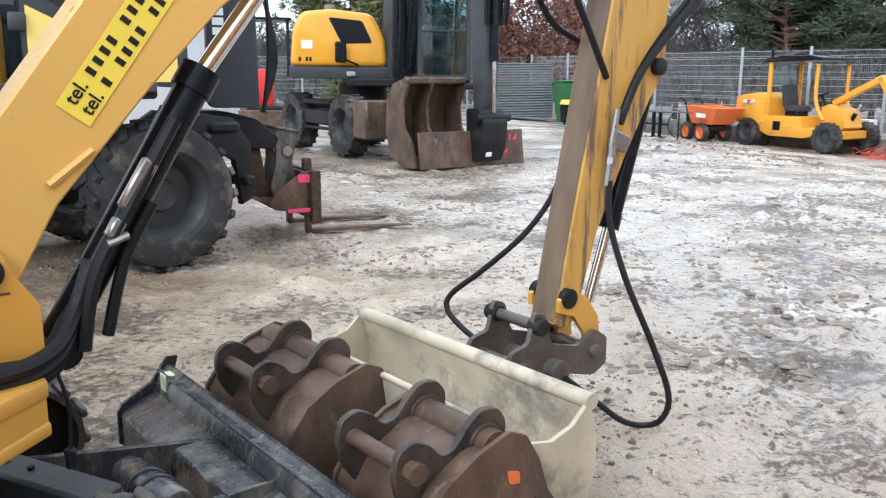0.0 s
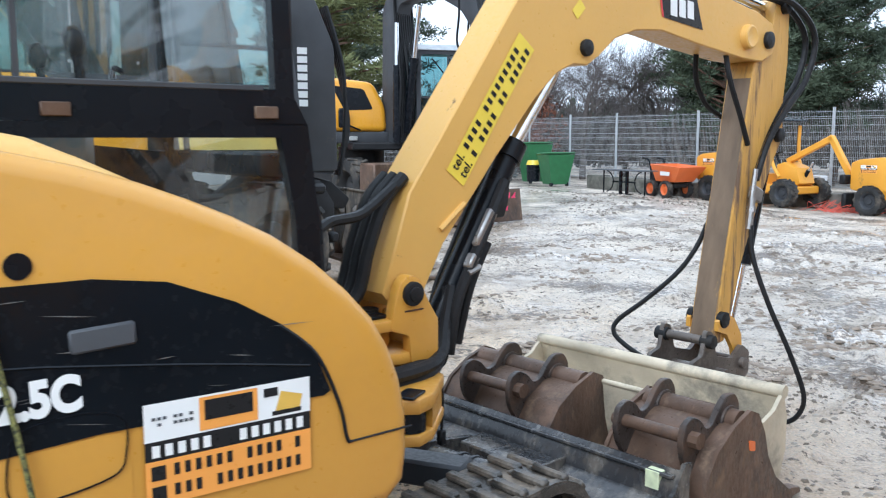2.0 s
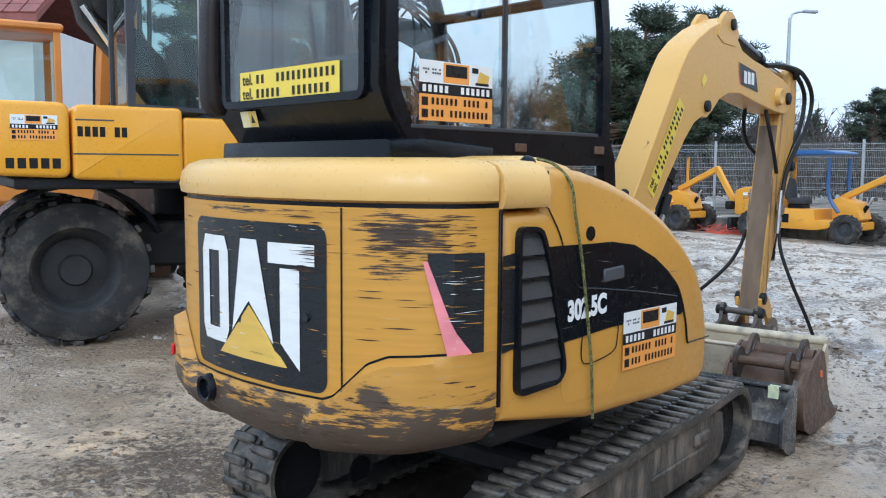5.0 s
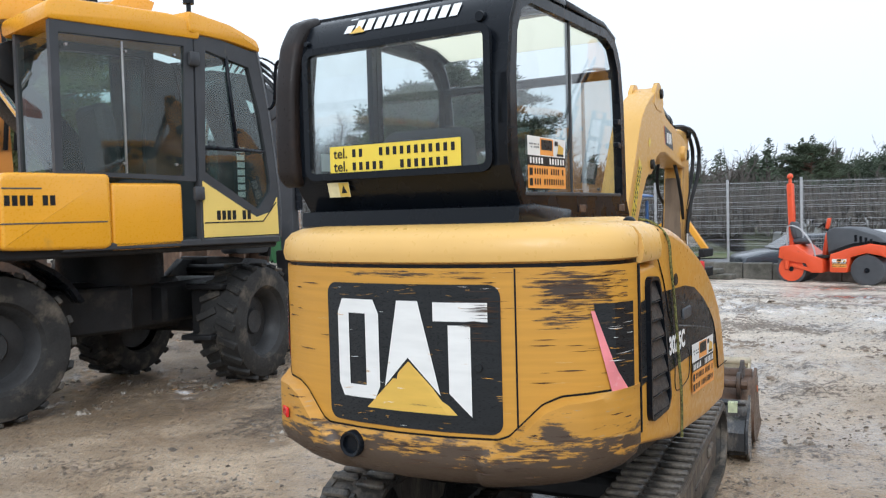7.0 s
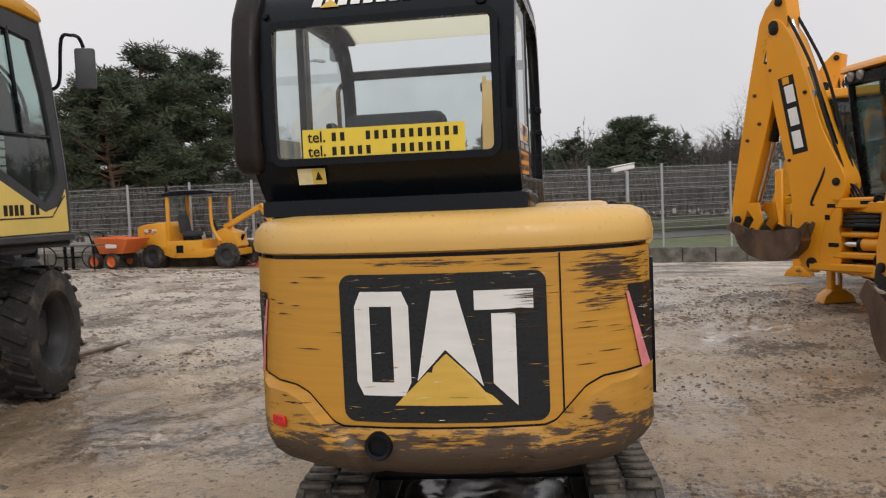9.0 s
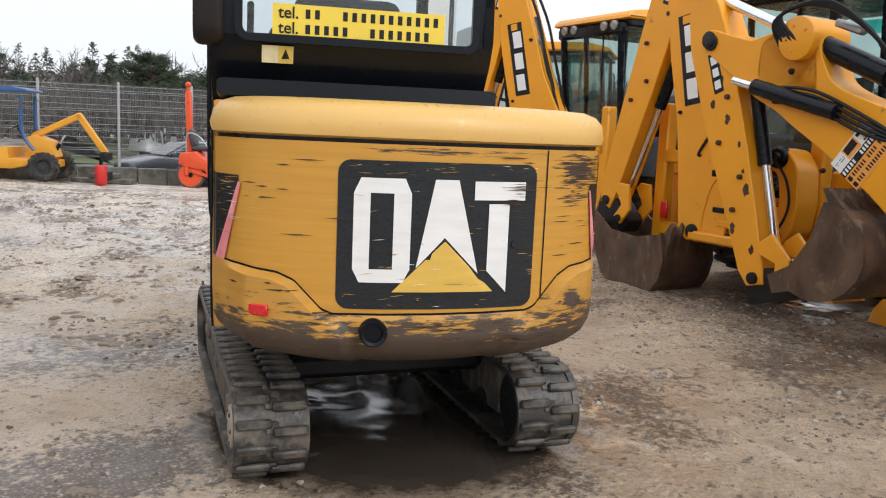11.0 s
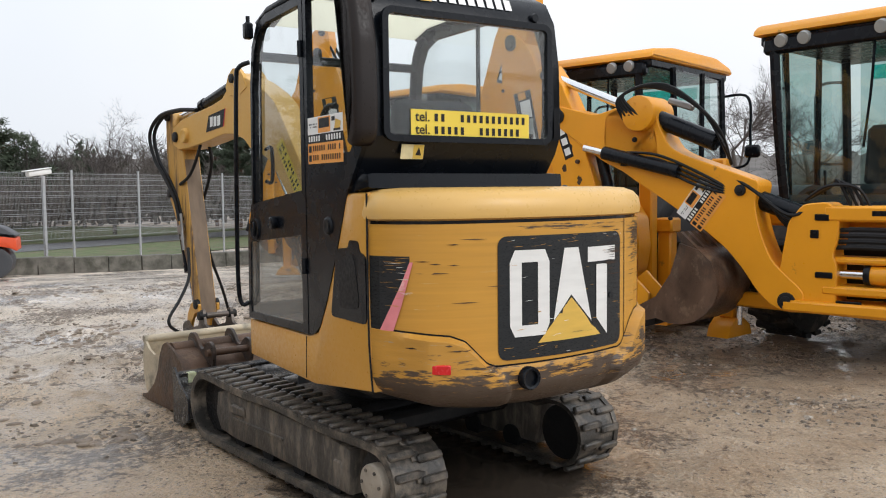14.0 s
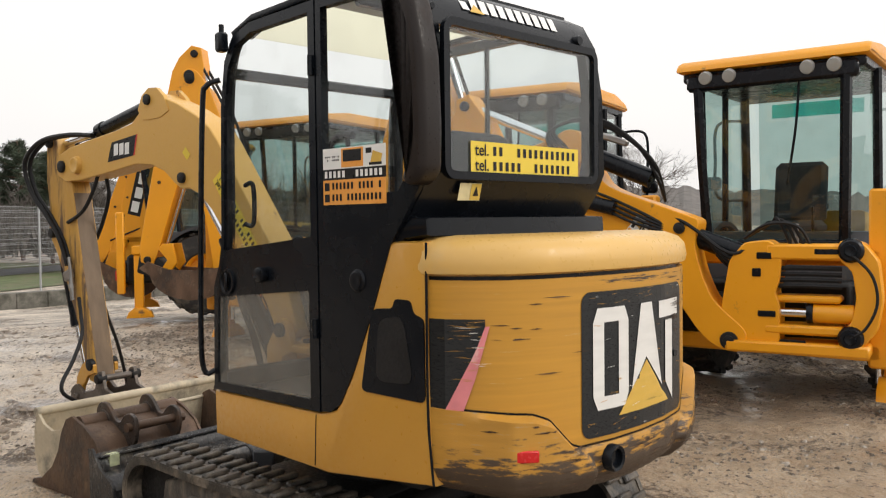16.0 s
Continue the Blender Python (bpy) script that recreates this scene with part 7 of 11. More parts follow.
                part("stick_pin", Geo(S).cyl((q.x, s * 0.12, q.y), (q.x, s * 0.162, q.y), r, 14, bev=0.006), CHASSIS if r > 0.03 else RUSTYDK, st)
        g = Geo(S)
        at2 = lambda u, v, dd=0.0: (lambda q: (q.x, s * (0.132 + dd), q.y))(J + d * u + w * v)
        g.quad(at2(0.12, -0.05), at2(0.48, -0.05), at2(0.48, 0.06), at2(0.12, 0.06))
        bd = part("model_badge", g, BLKVINYL, st)
        for j in range(3):
            u0 = 0.15 + 0.11 * j
            part("white_block", Geo(S).quad(at2(u0, -0.03, 0.002), at2(u0 + 0.075, -0.03, 0.002), at2(u0 + 0.075, 0.04, 0.002), at2(u0, 0.04, 0.002)), WHITE, bd)
    rnd = random.Random(int(pin[0] * 10))
    for j in range(chips):
        u, v = Ls * (0.16 + 0.8 * j / chips) + rnd.uniform(-0.05, 0.05), rnd.choice((-0.11, 0.13)) * rnd.uniform(0.3, 1)
        sz = rnd.uniform(0.018, 0.045)
        q = J + d * u + w * v
        for s in (1, -1):
            pts = [(q.x + sz * math.cos(a) * rnd.uniform(0.5, 1.1), q.y + 1.5 * sz * math.sin(a) * rnd.uniform(0.5, 1.1)) for a in [j2 * math.pi / 6 for j2 in range(12)]]
            part("paint_chip", Geo(S).prism(pts, s * 0.1315 - 0.0005, s * 0.1315 + 0.0005, "xz"), RUSTYDK, st)
    # rams on boom and stick
    b2 = J - d * head
    if boss is None:
        b1 = P + e * (0.84 * k) + n * 0.52
        ram(R, (b1.x, 0, b1.y), (b2.x, 0, b2.y), 0.62, 0.075, S)
        for s in (1, -1):
            a0, a1, a2 = P + e * 0.95 * k + n * 0.60, P + e * 1.6 * k + n * 0.50, P + e * 2.2 * k + n * 0.42
            part("boom_hose", Geo(S).tube([(a0.x, s * 0.09, a0.y), (a1.x, s * 0.13, a1.y), (a2.x, s * 0.12, a2.y), (b2.x, s * 0.10, b2.y)], 0.02, 6), HOSE, R)
        part("ram_valve", Geo(S).box(((b1.x * 0.55 + b2.x * 0.45), 0.09, (b1.y * 0.55 + b2.y * 0.45)), (0.09, 0.06, 0.22), 0.015), STEEL, R)
    else:
        B0 = Vector(boss)
        dd = (B0 - b2).normalized()
        q1 = B0 + dd * 0.78
        ram(R, (q1.x, 0.06, q1.y), (b2.x, 0.0, b2.y), 0.78 / ((q1 - b2).length) + 0.02, 0.085, S)
        part("boom_ear", Geo(S).prism(rpoly([(B0.x - 0.20, B0.y - 0.42), (B0.x + 0.42, B0.y - 0.30), (B0.x + 0.40, B0.y + 0.02), (B0.x + 0.16, B0.y + 0.10), (B0.x - 0.12, B0.y + 0.12)], 0.08), -0.15, 0.15, "xz", 0.01), JCB_Y, boom)
        part("ram_boss", Geo(S).cyl((B0.x, -0.20, B0.y), (B0.x, 0.22, B0.y), 0.17, 28, bev=0.015), JCB_Y, boom, "big round orange ram trunnion")
        for a in range(5):
            part("boss_bolt", Geo(S).cyl((B0.x + 0.10 * math.cos(a * 1.257), 0.22, B0.y + 0.10 * math.sin(a * 1.257)), (B0.x + 0.10 * math.cos(a * 1.257), 0.228, B0.y + 0.10 * math.sin(a * 1.257)), 0.012, 8), JCB_Y, boom)
        # second ram beside the boom
        r0, r1 = B0 + Vector((0.60, -0.30)), B0 + Vector((-0.42, -0.56))
        ram(R, (r1.x, 0.20, r1.y), (r0.x, 0.20, r0.y), 0.78, 0.065, S)
        for j in range(5):
            o = 0.05 * j
            part("boom_hose", Geo(S).tube([(B0.x + 0.16 - o, 0.20, B0.y - 0.05), (B0.x + 0.20 - 0.3 * o, 0.24, B0.y + 0.14 + 0.2 * o), (B0.x - 0.10 - o, 0.22, B0.y + 0.24), (B0.x - 0.55 - o, 0.16, B0.y + 0.06 - o), (B0.x - 0.80, 0.12 - o, B0.y - 0.30 - o)], 0.015, 6), HOSE, R)
        for j in range(4):
            o = 0.04 * j
            part("boom_hose", Geo(S).tube([(B0.x + 0.20, 0.17, B0.y - 0.36 - o), (B0.x - 0.2, 0.20, B0.y - 0.40 - o), (B0.x - 0.62, 0.18, B0.y - 0.58 - o), (B0.x - 1.0, 0.10, B0.y - 0.80)], 0.014, 6), HOSE, R)
        part("ram_valve", Geo(S).box((B0.x - 0.40, 0.12, B0.y + 0.06), (0.26, 0.07, 0.06), 0.015, (0, -20, 0)), STEEL, R)
    # lift ram from the kingpost to the boom's hump, with its hoses
    l0, l1 = Vector((-0.10, 1.34)), P + e * (1.02 * k) + n * 0.42
    ram(R, (l0.x, 0.0, l0.y), (l1.x, 0.0, l1.y), 0.82, 0.085, S)
    for j in range(4):
        o = 0.045 * j
        part("boom_hose", Geo(S).tube([(l0.x - 0.10, 0.10 - o, l0.y + 0.10), (l0.x + 0.10, 0.15 - o, l0.y + 0.02 - o), (l0.x * 0.4 + l1.x * 0.6, 0.15 - o, l0.y * 0.4 + l1.y * 0.6 + 0.10), (l1.x, 0.10 - o, l1.y + 0.14)], 0.016, 6), HOSE, R)
    c1, c2 = J + d * 0.35 + w * -0.30, T - d * 0.25 + w * -0.16
    ram(R, (c1.x, 0, c1.y), (c2.x, 0, c2.y), 0.55, 0.06, S)
    # link and bucket
    for y in (-0.15, 0.15):
        pts = [T - d * 0.30 - w * 0.16, T - d * 0.34 - w * 0.30, T - d * 0.10 - w * 0.42, T + d * 0.10 - w * 0.34, T + d * 0.06 - w * 0.22, T - d * 0.10 - w * 0.28, T - d * 0.22 - w * 0.12]
        part("tipping_link", Geo(S).prism([(p.x, p.y) for p in pts], y - 0.02, y + 0.02, "xz", 0.006, 1), JCB_Y, R, "orange-yellow tipping link")
    q = T + d * 0.05 - w * 0.30
    part("link_pin", Geo(S).cyl((q.x, -0.19, q.y), (q.x, 0.19, q.y), 0.04, 14), CHASSIS, R)
    part("quick_hitch", Geo(S).prism(rpoly([tuple(T - d * 0.10 - w * 0.10), tuple(T - d * 0.06 + w * 0.14), tuple(T + d * 0.18 + w * 0.12), tuple(T + d * 0.20 - w * 0.36), tuple(T + d * 0.04 - w * 0.40)], 0.03), -0.11, 0.11, "xz", 0.01), CHASSIS, R, "dark muddy hitch")
    BT = radians(bucket_turn)
    rot = lambda x, z, k=bucket_size: (T.x + bucket_dx + k * x * math.cos(BT) - k * z * math.sin(BT), T.y + bucket_lift + bucket_flat * (k * x * math.sin(BT) + k * z * math.cos(BT)))
    so = [(-0.02, 0.10), (-0.10, -0.08), (-0.31, -0.02), (-0.48, -0.07), (-0.65, -0.07), (-0.82, -0.02), (-0.96, 0.08), (-1.07, 0.22), (-1.12, 0.38), (-1.10, 0.55), (-1.02, 0.72), (-0.88, 0.85), (-0.62, 0.93), (-0.50, 0.55), (-0.30, 0.25)]
    sh = so[1:13]
    g = Geo(S)
    oo = [rot(*p) for p in sh]
    cx = sum(p[0] for p in oo) / len(oo)
    cz = sum(p[1] for p in oo) / len(oo)
    ii = [(p[0] + (cx - p[0]) * 0.04, p[1] + (cz - p[1]) * 0.04) for p in oo]
    g.prism(oo + ii[::-1], -0.34, 0.34, "xz")
    bk = part("hoe_bucket", g, RUSTY, R, "dark rusty backhoe bucket")
    for y in (-0.34, 0.34):
        part("side_plate", Geo(S).prism([rot(*p) for p in so], y - 0.012, y + 0.012, "xz"), RUSTY, bk)
    if toothed:
        for j in range(5):
            y = -0.28 + 0.14 * j
            part("tooth", Geo(S).prism([rot(*p) for p in ((-0.88, 0.82), (-0.64, 0.89), (-0.55, 1.06), (-0.60, 1.07))], y - 0.03, y + 0.03, "xz"), RUSTY, bk)
    # body: chassis, cab, hood, fenders, wheels, stabilisers, loader
    g = Geo()
    g.box((1.9, 0, 0.78), (3.6, 0.9, 0.42), 0.04), g.box((0.55, 0, 0.85), (0.7, 1.5, 0.5), 0.04)
    part("chassis", g, CHASSIS, R, "dark chassis")
    for s in (1, -1):
        g = Geo()
        g.box((0.42, s * stance, 0.62 if feet_down else 0.74), (0.16, 0.16, 1.0 if feet_down else 0.86), 0.02), g.box((0.42, s * stance, 1.2), (0.22, 0.22, 0.16), 0.02)
        leg = part("stabiliser_leg", g, JCB_Y, R, "orange-yellow stabiliser leg")
        part("stabiliser_ram", Geo().cyl((0.40, s * (stance - 0.12), 0.25), (0.40, s * (stance - 0.12), 0.9), 0.03, 10), CHROME, leg)
        fz = 0.0 if feet_down else 0.13
        part("stabiliser_foot", Geo(pose(0, 0, fz)).prism([(0.20, 0.0), (0.66, 0.0), (0.62, 0.10), (0.50, 0.18), (0.34, 0.18), (0.24, 0.10)], s * stance - 0.12, s * stance + 0.12, "xz", 0.01), JCB_Y, leg)
        wheel("rear_wheel", R, pose(1.55, s * 0.93, 0.76) @ pose(0, 0, 0, 0, 0, 0 if s < 0 else 180), 0.76, 0.46, 0.36, JCB_Y, 20, 0.04)
        wheel("front_wheel", R, pose(3.75, s * 0.92, 0.50) @ pose(0, 0, 0, 0, 0, 0 if s < 0 else 180), 0.50, 0.34, 0.25, JCB_Y, 18, 0.03)
        g = Geo()
        arc = [(1.55 + 0.86 * math.cos(radians(a)), 0.76 + 0.86 * math.sin(radians(a))) for a in range(20, 176, 12)]
        arc2 = [(1.55 + 0.81 * math.cos(radians(a)), 0.76 + 0.81 * math.sin(radians(a))) for a in range(20, 176, 12)]
        g.prism(arc + arc2[::-1], s * 0.72 if s > 0 else -1.2, 1.2 if s > 0 else -0.72, "xz")
        part("rear_fender", g, GREYBLK, R, "dark grey fender")
        g = Geo()
        g.prism([(2.3, 1.0), (2.6, 1.35), (4.5, 0.75), (4.6, 0.5), (4.4, 0.45), (2.6, 1.05)], s * 0.62 - 0.05, s * 0.62 + 0.05, "xz", 0.01)
        part("loader_arm", g, JCB_Y, R)
        part("tail_light", Geo().box((0.03, s * 0.85, 0.75), (0.03, 0.10, 0.18), 0.008), REDLENS, R, "red tail light")
    g = Geo()
    g.prism([(4.5, 0.05), (5.05, 0.08), (4.75, 0.30), (4.55, 0.65), (4.62, 0.80), (4.42, 0.70), (4.38, 0.3)], -1.15, 1.15, "xz")
    part("loader_bucket", g, RUSTY, R, "loader shovel")
    g = Geo()
    g.prism([(2.55, 1.05), (2.55, 1.72), (3.4, 1.66), (4.15, 1.50), (4.35, 1.30), (4.35, 0.9)], -0.45, 0.45, "xz", 0.05, 2)
    part("engine_hood", g, JCB_Y, R, "orange-yellow engine hood")
    # cab
    x0, x1, hw, zt = 0.70, 2.35, 0.80, 2.98
    cab = part("cab_body", Geo().prism([(0.52, 1.05), (0.58, 1.30), (0.77, 1.52), (x1, 1.50), (x1, 0.95), (1.0, 0.95)], -hw - 0.06, hw + 0.06, "xz", 0.03), GREYBLK, R, "dark grey lower cab body")
    g = Geo()
    roof = rpoly([(x0 - 0.30, zt + 0.05), (x0 - 0.22, zt + 0.16), (x0 + 0.3, zt + 0.22), (x1 - 0.3, zt + 0.22), (x1 + 0.12, zt + 0.13), (x1 + 0.18, zt + 0.04)], 0.06, 2)
    g.prism(roof, -hw - 0.05, hw + 0.05, "xz", 0.04, 2)
    part("cab_roof", g, JCB_Y, R, "orange-yellow cab roof")
    g = Geo()
    g.box(((x0 + x1) / 2 - 0.05, 0, zt + 0.01), (x1 - x0 + 0.30, 2 * hw, 0.10), 0.02)
    part("roof_underside", g, BLACK, R)
    g = Geo()
    for s in (1, -1):
        g.tube([(x0 - 0.02, s * (hw - 0.20), 1.30), (x0 - 0.14, s * (hw - 0.17), 2.1), (x0 - 0.22, s * (hw - 0.15), zt)], 0.048, 6)
        g.tube([(x0 + 0.42, s * hw, 1.45), (x0 + 0.36, s * hw, 2.2), (x0 + 0.30, s * hw, zt)], 0.04, 6)
        g.tube([(x0 + 1.05, s * hw, 1.0), (x0 + 1.05, s * hw, 2.2), (x0 + 1.05, s * hw, zt)], 0.035, 6)
        g.tube([(x1 + 0.08, s * (hw - 0.03), 1.45), (x1 + 0.05, s * (hw - 0.03), 2.1), (x1 - 0.02, s * (hw - 0.03), zt)], 0.05, 6)
        g.tube([(x0 + 0.42, s * hw, 1.50), (x1 + 0.08, s * (hw - 0.02), 1.48)], 0.035, 6)
    g.box((x0 - 0.04, 0, 1.38), (0.10, 2 * hw - 0.2, 0.14), 0.02), g.box((x0 - 0.2, 0, zt - 0.05), (0.12, 2 * hw - 0.1, 0.16), 0.03)
    frm = part("cab_frame", g, BLACK, R, "black cab pillars")
    a = hw - 0.18
    part("sun_strip", Geo().box((x1 - 0.035, 0, zt - 0.16), (0.006, 1.5 * a, 0.15), 0.002), TEAL, frm, "teal sun strip along the windscreen")
    pane(frm, [(x0 - 0.03, -a, 1.42), (x0 - 0.03, a, 1.42), (x0 - 0.20, a, zt - 0.08), (x0 - 0.20, -a, zt - 0.08)], GLASS_DK, "rear_pane")
    pane(frm, [(x1 + 0.07, -a, 1.45), (x1 + 0.07, a, 1.45), (x1, a, zt), (x1, -a, zt)], GLASS_DK, "windscreen")
    for s in (1, -1):
        pane(frm, [(x0, s * a, 1.40), (x0 + 0.42, s * hw, 1.48), (x0 + 0.32, s * hw, zt - 0.02), (x0 - 0.2, s * a, zt - 0.05)], GLASS_DK, "quarter_pane")
        pane(frm, [(x0 + 0.44, s * hw, 1.50), (x0 + 1.03, s * hw, 1.50), (x0 + 1.03, s * hw, zt - 0.02), (x0 + 0.34, s * hw, zt - 0.02)], GLASS_DK, "side_pane")
        pane(frm, [(x0 + 1.07, s * hw, 1.50), (x1 + 0.06, s * (hw - 0.02), 1.50), (x1 - 0.02, s * (hw - 0.02), zt - 0.02), (x0 + 1.07, s * hw, zt - 0.02)], GLASS_DK, "side_pane")
        g = Geo()
        g.tube([(x1 + 0.02, s * hw, 2.75), (x1 + 0.05, s * (hw + 0.30), 2.72), (x1 + 0.06, s * (hw + 0.33), 2.3), (x1 + 0.05, s * (hw + 0.30), 1.9), (x1 + 0.04, s * hw, 1.85)], 0.018, 6)
        g.box((x1 + 0.06, s * (hw + 0.36), 2.05), (0.09, 0.20, 0.16), 0.03)
        part("mirror", g, BLACK, R, "black door mirror on a tube")
    for y in (-0.56, -0.34, 0.34, 0.56):
        part("work_lamp", Geo().lathe([(0.02, -0.02), (0.055, -0.016), (0.062, 0.0), (0.066, 0.03), (0.03, 0.07)], 16, pose(x0 - 0.275, y, zt - 0.02) @ pose(0, 0, 0, 0, 75, 0)), LAMPGLASS, R, "round work lamp")
    part("wiper", Geo().tube([(x0 - 0.05, -0.12, 1.95), (x0 - 0.16, -0.22, 2.45), (x0 - 0.20, -0.26, zt - 0.1)], 0.012, 5), BLACK, R)
    g = Geo()
    g.box((x0 + 0.70, 0, 1.55), (0.5, 0.52, 0.14), 0.05), g.box((x0 + 0.95, 0.0, 1.90), (0.14, 0.5, 0.62), 0.05, (0, 8, 0)), g.box((x0 + 0.7, 0, 1.25), (0.4, 0.4, 0.5), 0.04)
    part("driver_seat", g, SEATMAT, R, "dark seat")
    g = Geo()
    g.lathe([(0.17, -0.012), (0.19, 0), (0.17, 0.012)], 20, pose(x1 - 0.35, 0, 1.75) @ pose(0, 0, 0, 0, -30, 0))
    g.cyl((x1 - 0.35, 0, 1.75), (x1 - 0.15, 0, 1.2), 0.04, 8)
    part("steering_wheel", g, BLACK, R)
    for y in (-0.3, 0.3):
        part("hoe_lever", Geo().tube([(x0 + 0.15, y, 1.4), (x0 + 0.12, y, 1.75)], 0.014, 6), BLACK, R)
    return R


BENT_BOOM = [(-0.13, 0.60), (-0.06, 0.54), (0.03, 0.53), (0.14, 0.575), (0.26, 0.69), (0.39, 0.88), (0.54, 1.05), (0.75, 1.215), (0.96, 1.36), (1.19, 1.51), (1.43, 1.655), (1.60, 1.77), (1.80, 1.86), (2.05, 2.03), (2.30, 2.20), (2.45, 2.30), (2.46, 2.42),
             (2.36, 2.46), (2.19, 2.41), (1.90, 2.33), (1.62, 2.40), (1.40, 2.47), (1.24, 2.38), (1.22, 2.20), (1.10, 1.98), (0.95, 1.90), (0.68, 1.805), (0.42, 1.71), (0.25, 1.645), (0.255, 1.57), (0.29, 1.47), (0.27, 1.34), (0.22, 1.16), (0.14, 0.97), (0.01, 0.84), (-0.10, 0.75), (-0.15, 0.68)]
backhoe((0.243, -1.553), -50, 96, (2.38, 2.37), (1.66, 0.36), 0, "orange-yellow backhoe loader, boom swung aside, dark bucket curled", text=False, bucket_size=0.74, bucket_lift=0.05, feet_down=False, head=0.44, boss=(1.40, 2.31), chips=8, bucket_dx=-0.31, side=0.12, boom_shape=BENT_BOOM)
backhoe((2.55, 0.19), -44, 92, (0.45, 3.28), (1.32, 0.78), 62, "orange-yellow backhoe loader, boom folded upright, bucket on the gravel", bucket_lift=-0.10, feet_down=False, side=0.08)
backhoe((5.75, 2.62), -44, 116, (0.52, 3.66), (1.17, 1.14), 62, "orange-yellow backhoe loader, boom folded upright over its bucket", bucket_flat=0.6, bucket_lift=0.0, stance=1.0, head=0.3)
backhoe((11.0, 4.9), -88, 176, (-0.75, 3.35), (0.25, 0.95), 62, "orange-yellow backhoe loader at the far end of the row", bucket_flat=0.8, stance=1.0)

# ---- wheeled excavator beside the mini excavator ----
def wheeled_excavator():
    M = thing("wheeled_excavator", pose(-2.835, 5.99, 0, 0, 0, 18.5), "yellow wheeled excavator with charcoal cab and turned front axle", "excavator")
    W = 2.25   # body runs from y = 0 (right side) to y = W
    # wheels, each axle in its own direction
    wheel("wheel", M, pose(-1.70, 0.62, 0.645), 0.645, 0.48, 0.36, RIMGREY, 20, 0.03)
    wheel("wheel", M, pose(-1.70, 2.05, 0.645) @ pose(0, 0, 0, 0, 0, 180), 0.645, 0.48, 0.36, RIMGREY, 20, 0.03)
    A = pose(0.44, 1.27, 0, 0, 0, 24.5)
    wheel("wheel", M, A @ pose(0, -0.78, 0.60), 0.60, 0.46, 0.34, RIMGREY, 20, 0.03)
    wheel("wheel", M, A @ pose(0, 0.78, 0.60) @ pose(0, 0, 0, 0, 0, 180), 0.60, 0.46, 0.34, RIMGREY, 20, 0.03)
    g = Geo()
    g.box((-0.9, 1.30, 0.85), (2.2, 0.9, 0.50), 0.05), g.box((-1.7, 1.3, 0.65), (0.3, 1.3, 0.3), 0.05), g.box((-0.9, 0.72, 0.85), (0.9, 0.3, 0.42), 0.03)
    g.cyl((-0.35, 1.25, 1.05), (-0.35, 1.25, 1.42), 0.5, 24)
    part("chassis", g, CHASSIS, M, "dark dirty chassis")
    g = Geo(A)
    g.box((0.0, 0, 0.65), (0.3, 1.3, 0.3), 0.04), g.box((-0.2, 0, 0.85), (1.0, 0.6, 0.4), 0.04)
    g.box((-0.28, -0.62, 1.00), (0.50, 0.42, 0.06), 0.015), g.box((-0.42, -0.52, 0.70), (0.06, 0.2, 0.55), 0.01), g.box((-0.50, -0.62, 0.52), (0.36, 0.34, 0.05), 0.01)
    part("front_axle_frame", g, CHASSIS, M, "dark front axle frame with step")
    # front loader-type linkage with plate
    g = Geo(A)
    for y in (-0.45, 0.45):
        g.prism([(0.2, 1.0), (0.55, 1.22), (0.85, 1.18), (1.02, 0.95), (1.02, 0.45), (0.92, 0.40), (0.86, 0.8), (0.55, 0.98), (0.25, 0.82)], y - 0.05, y + 0.05, "xz", 0.01)
    g.box((0.95, 0, 0.62), (0.10, 1.2, 0.10), 0.02), g.box((0.75, 0, 1.10), (0.30, 1.1, 0.10), 0.03)
    part("front_linkage", g, CHASSIS, M, "dark front lifting linkage")
    # upper: rear hood with boxes, all along the right side
    g = Geo()
    g.box((-0.7, W / 2, 1.42), (3.0, W - 0.1, 0.10), 0.02)
    part("upper_deck", g, CHASSIS, M)
    g = Geo()
    g.prism(rpoly([(-1.77, 1.46), (-1.77, 2.02), (-1.72, 2.06), (-0.92, 2.06), (-0.89, 2.03), (-0.89, 1.46), (-0.95, 1.43), (-1.7, 1.45)], 0.05), -0.02, 0.62, "xz", 0.035, 3)
    part("side_box", g, MEC_Y, M, "yellow side box")
    g = Geo()
    g.box((-0.555, 0.25, 1.70), (0.66, 0.50, 0.57), 0.035, seg=3)
    part("side_box", g, MEC_Y, M, "yellow side box")
    g = Geo()
    g.prism(rpoly([(-2.75, 1.55), (-2.75, 1.95), (-2.6, 2.07), (-1.79, 2.07), (-1.79, 1.46), (-2.3, 1.48)], 0.08), -0.02, W, "xz", 0.04, 3)
    part("rear_hood", g, MEC_Y, M, "yellow rear engine hood")
    sticker("hood_sticker", M, lambda u, v, d: (-2.05 + u, -0.023 - d, 1.86 + v), 0.34, 0.20)
    g = Geo()
    bars(g, -2.06, 1.58, 0.42, 0.09, 5, 1, lambda u, v, d: (u, -0.0225, v), 0.1, 3)
    bars(g, -1.54, 1.84, 0.40, 0.09, 7, 1, lambda u, v, d: (u, -0.0225, v), 0.1, 6)
    part("dark_writing_bar", g, BLKVINYL, M)
    g = Geo()
    g.box((-1.35, -0.021, 1.66), (0.84, 0.006, 0.012), 0.002), g.box((-1.6, -0.021, 1.935), (0.3, 0.006, 0.012), 0.002)
    part("box_groove", g, DKGREY, M)
    g = Geo()
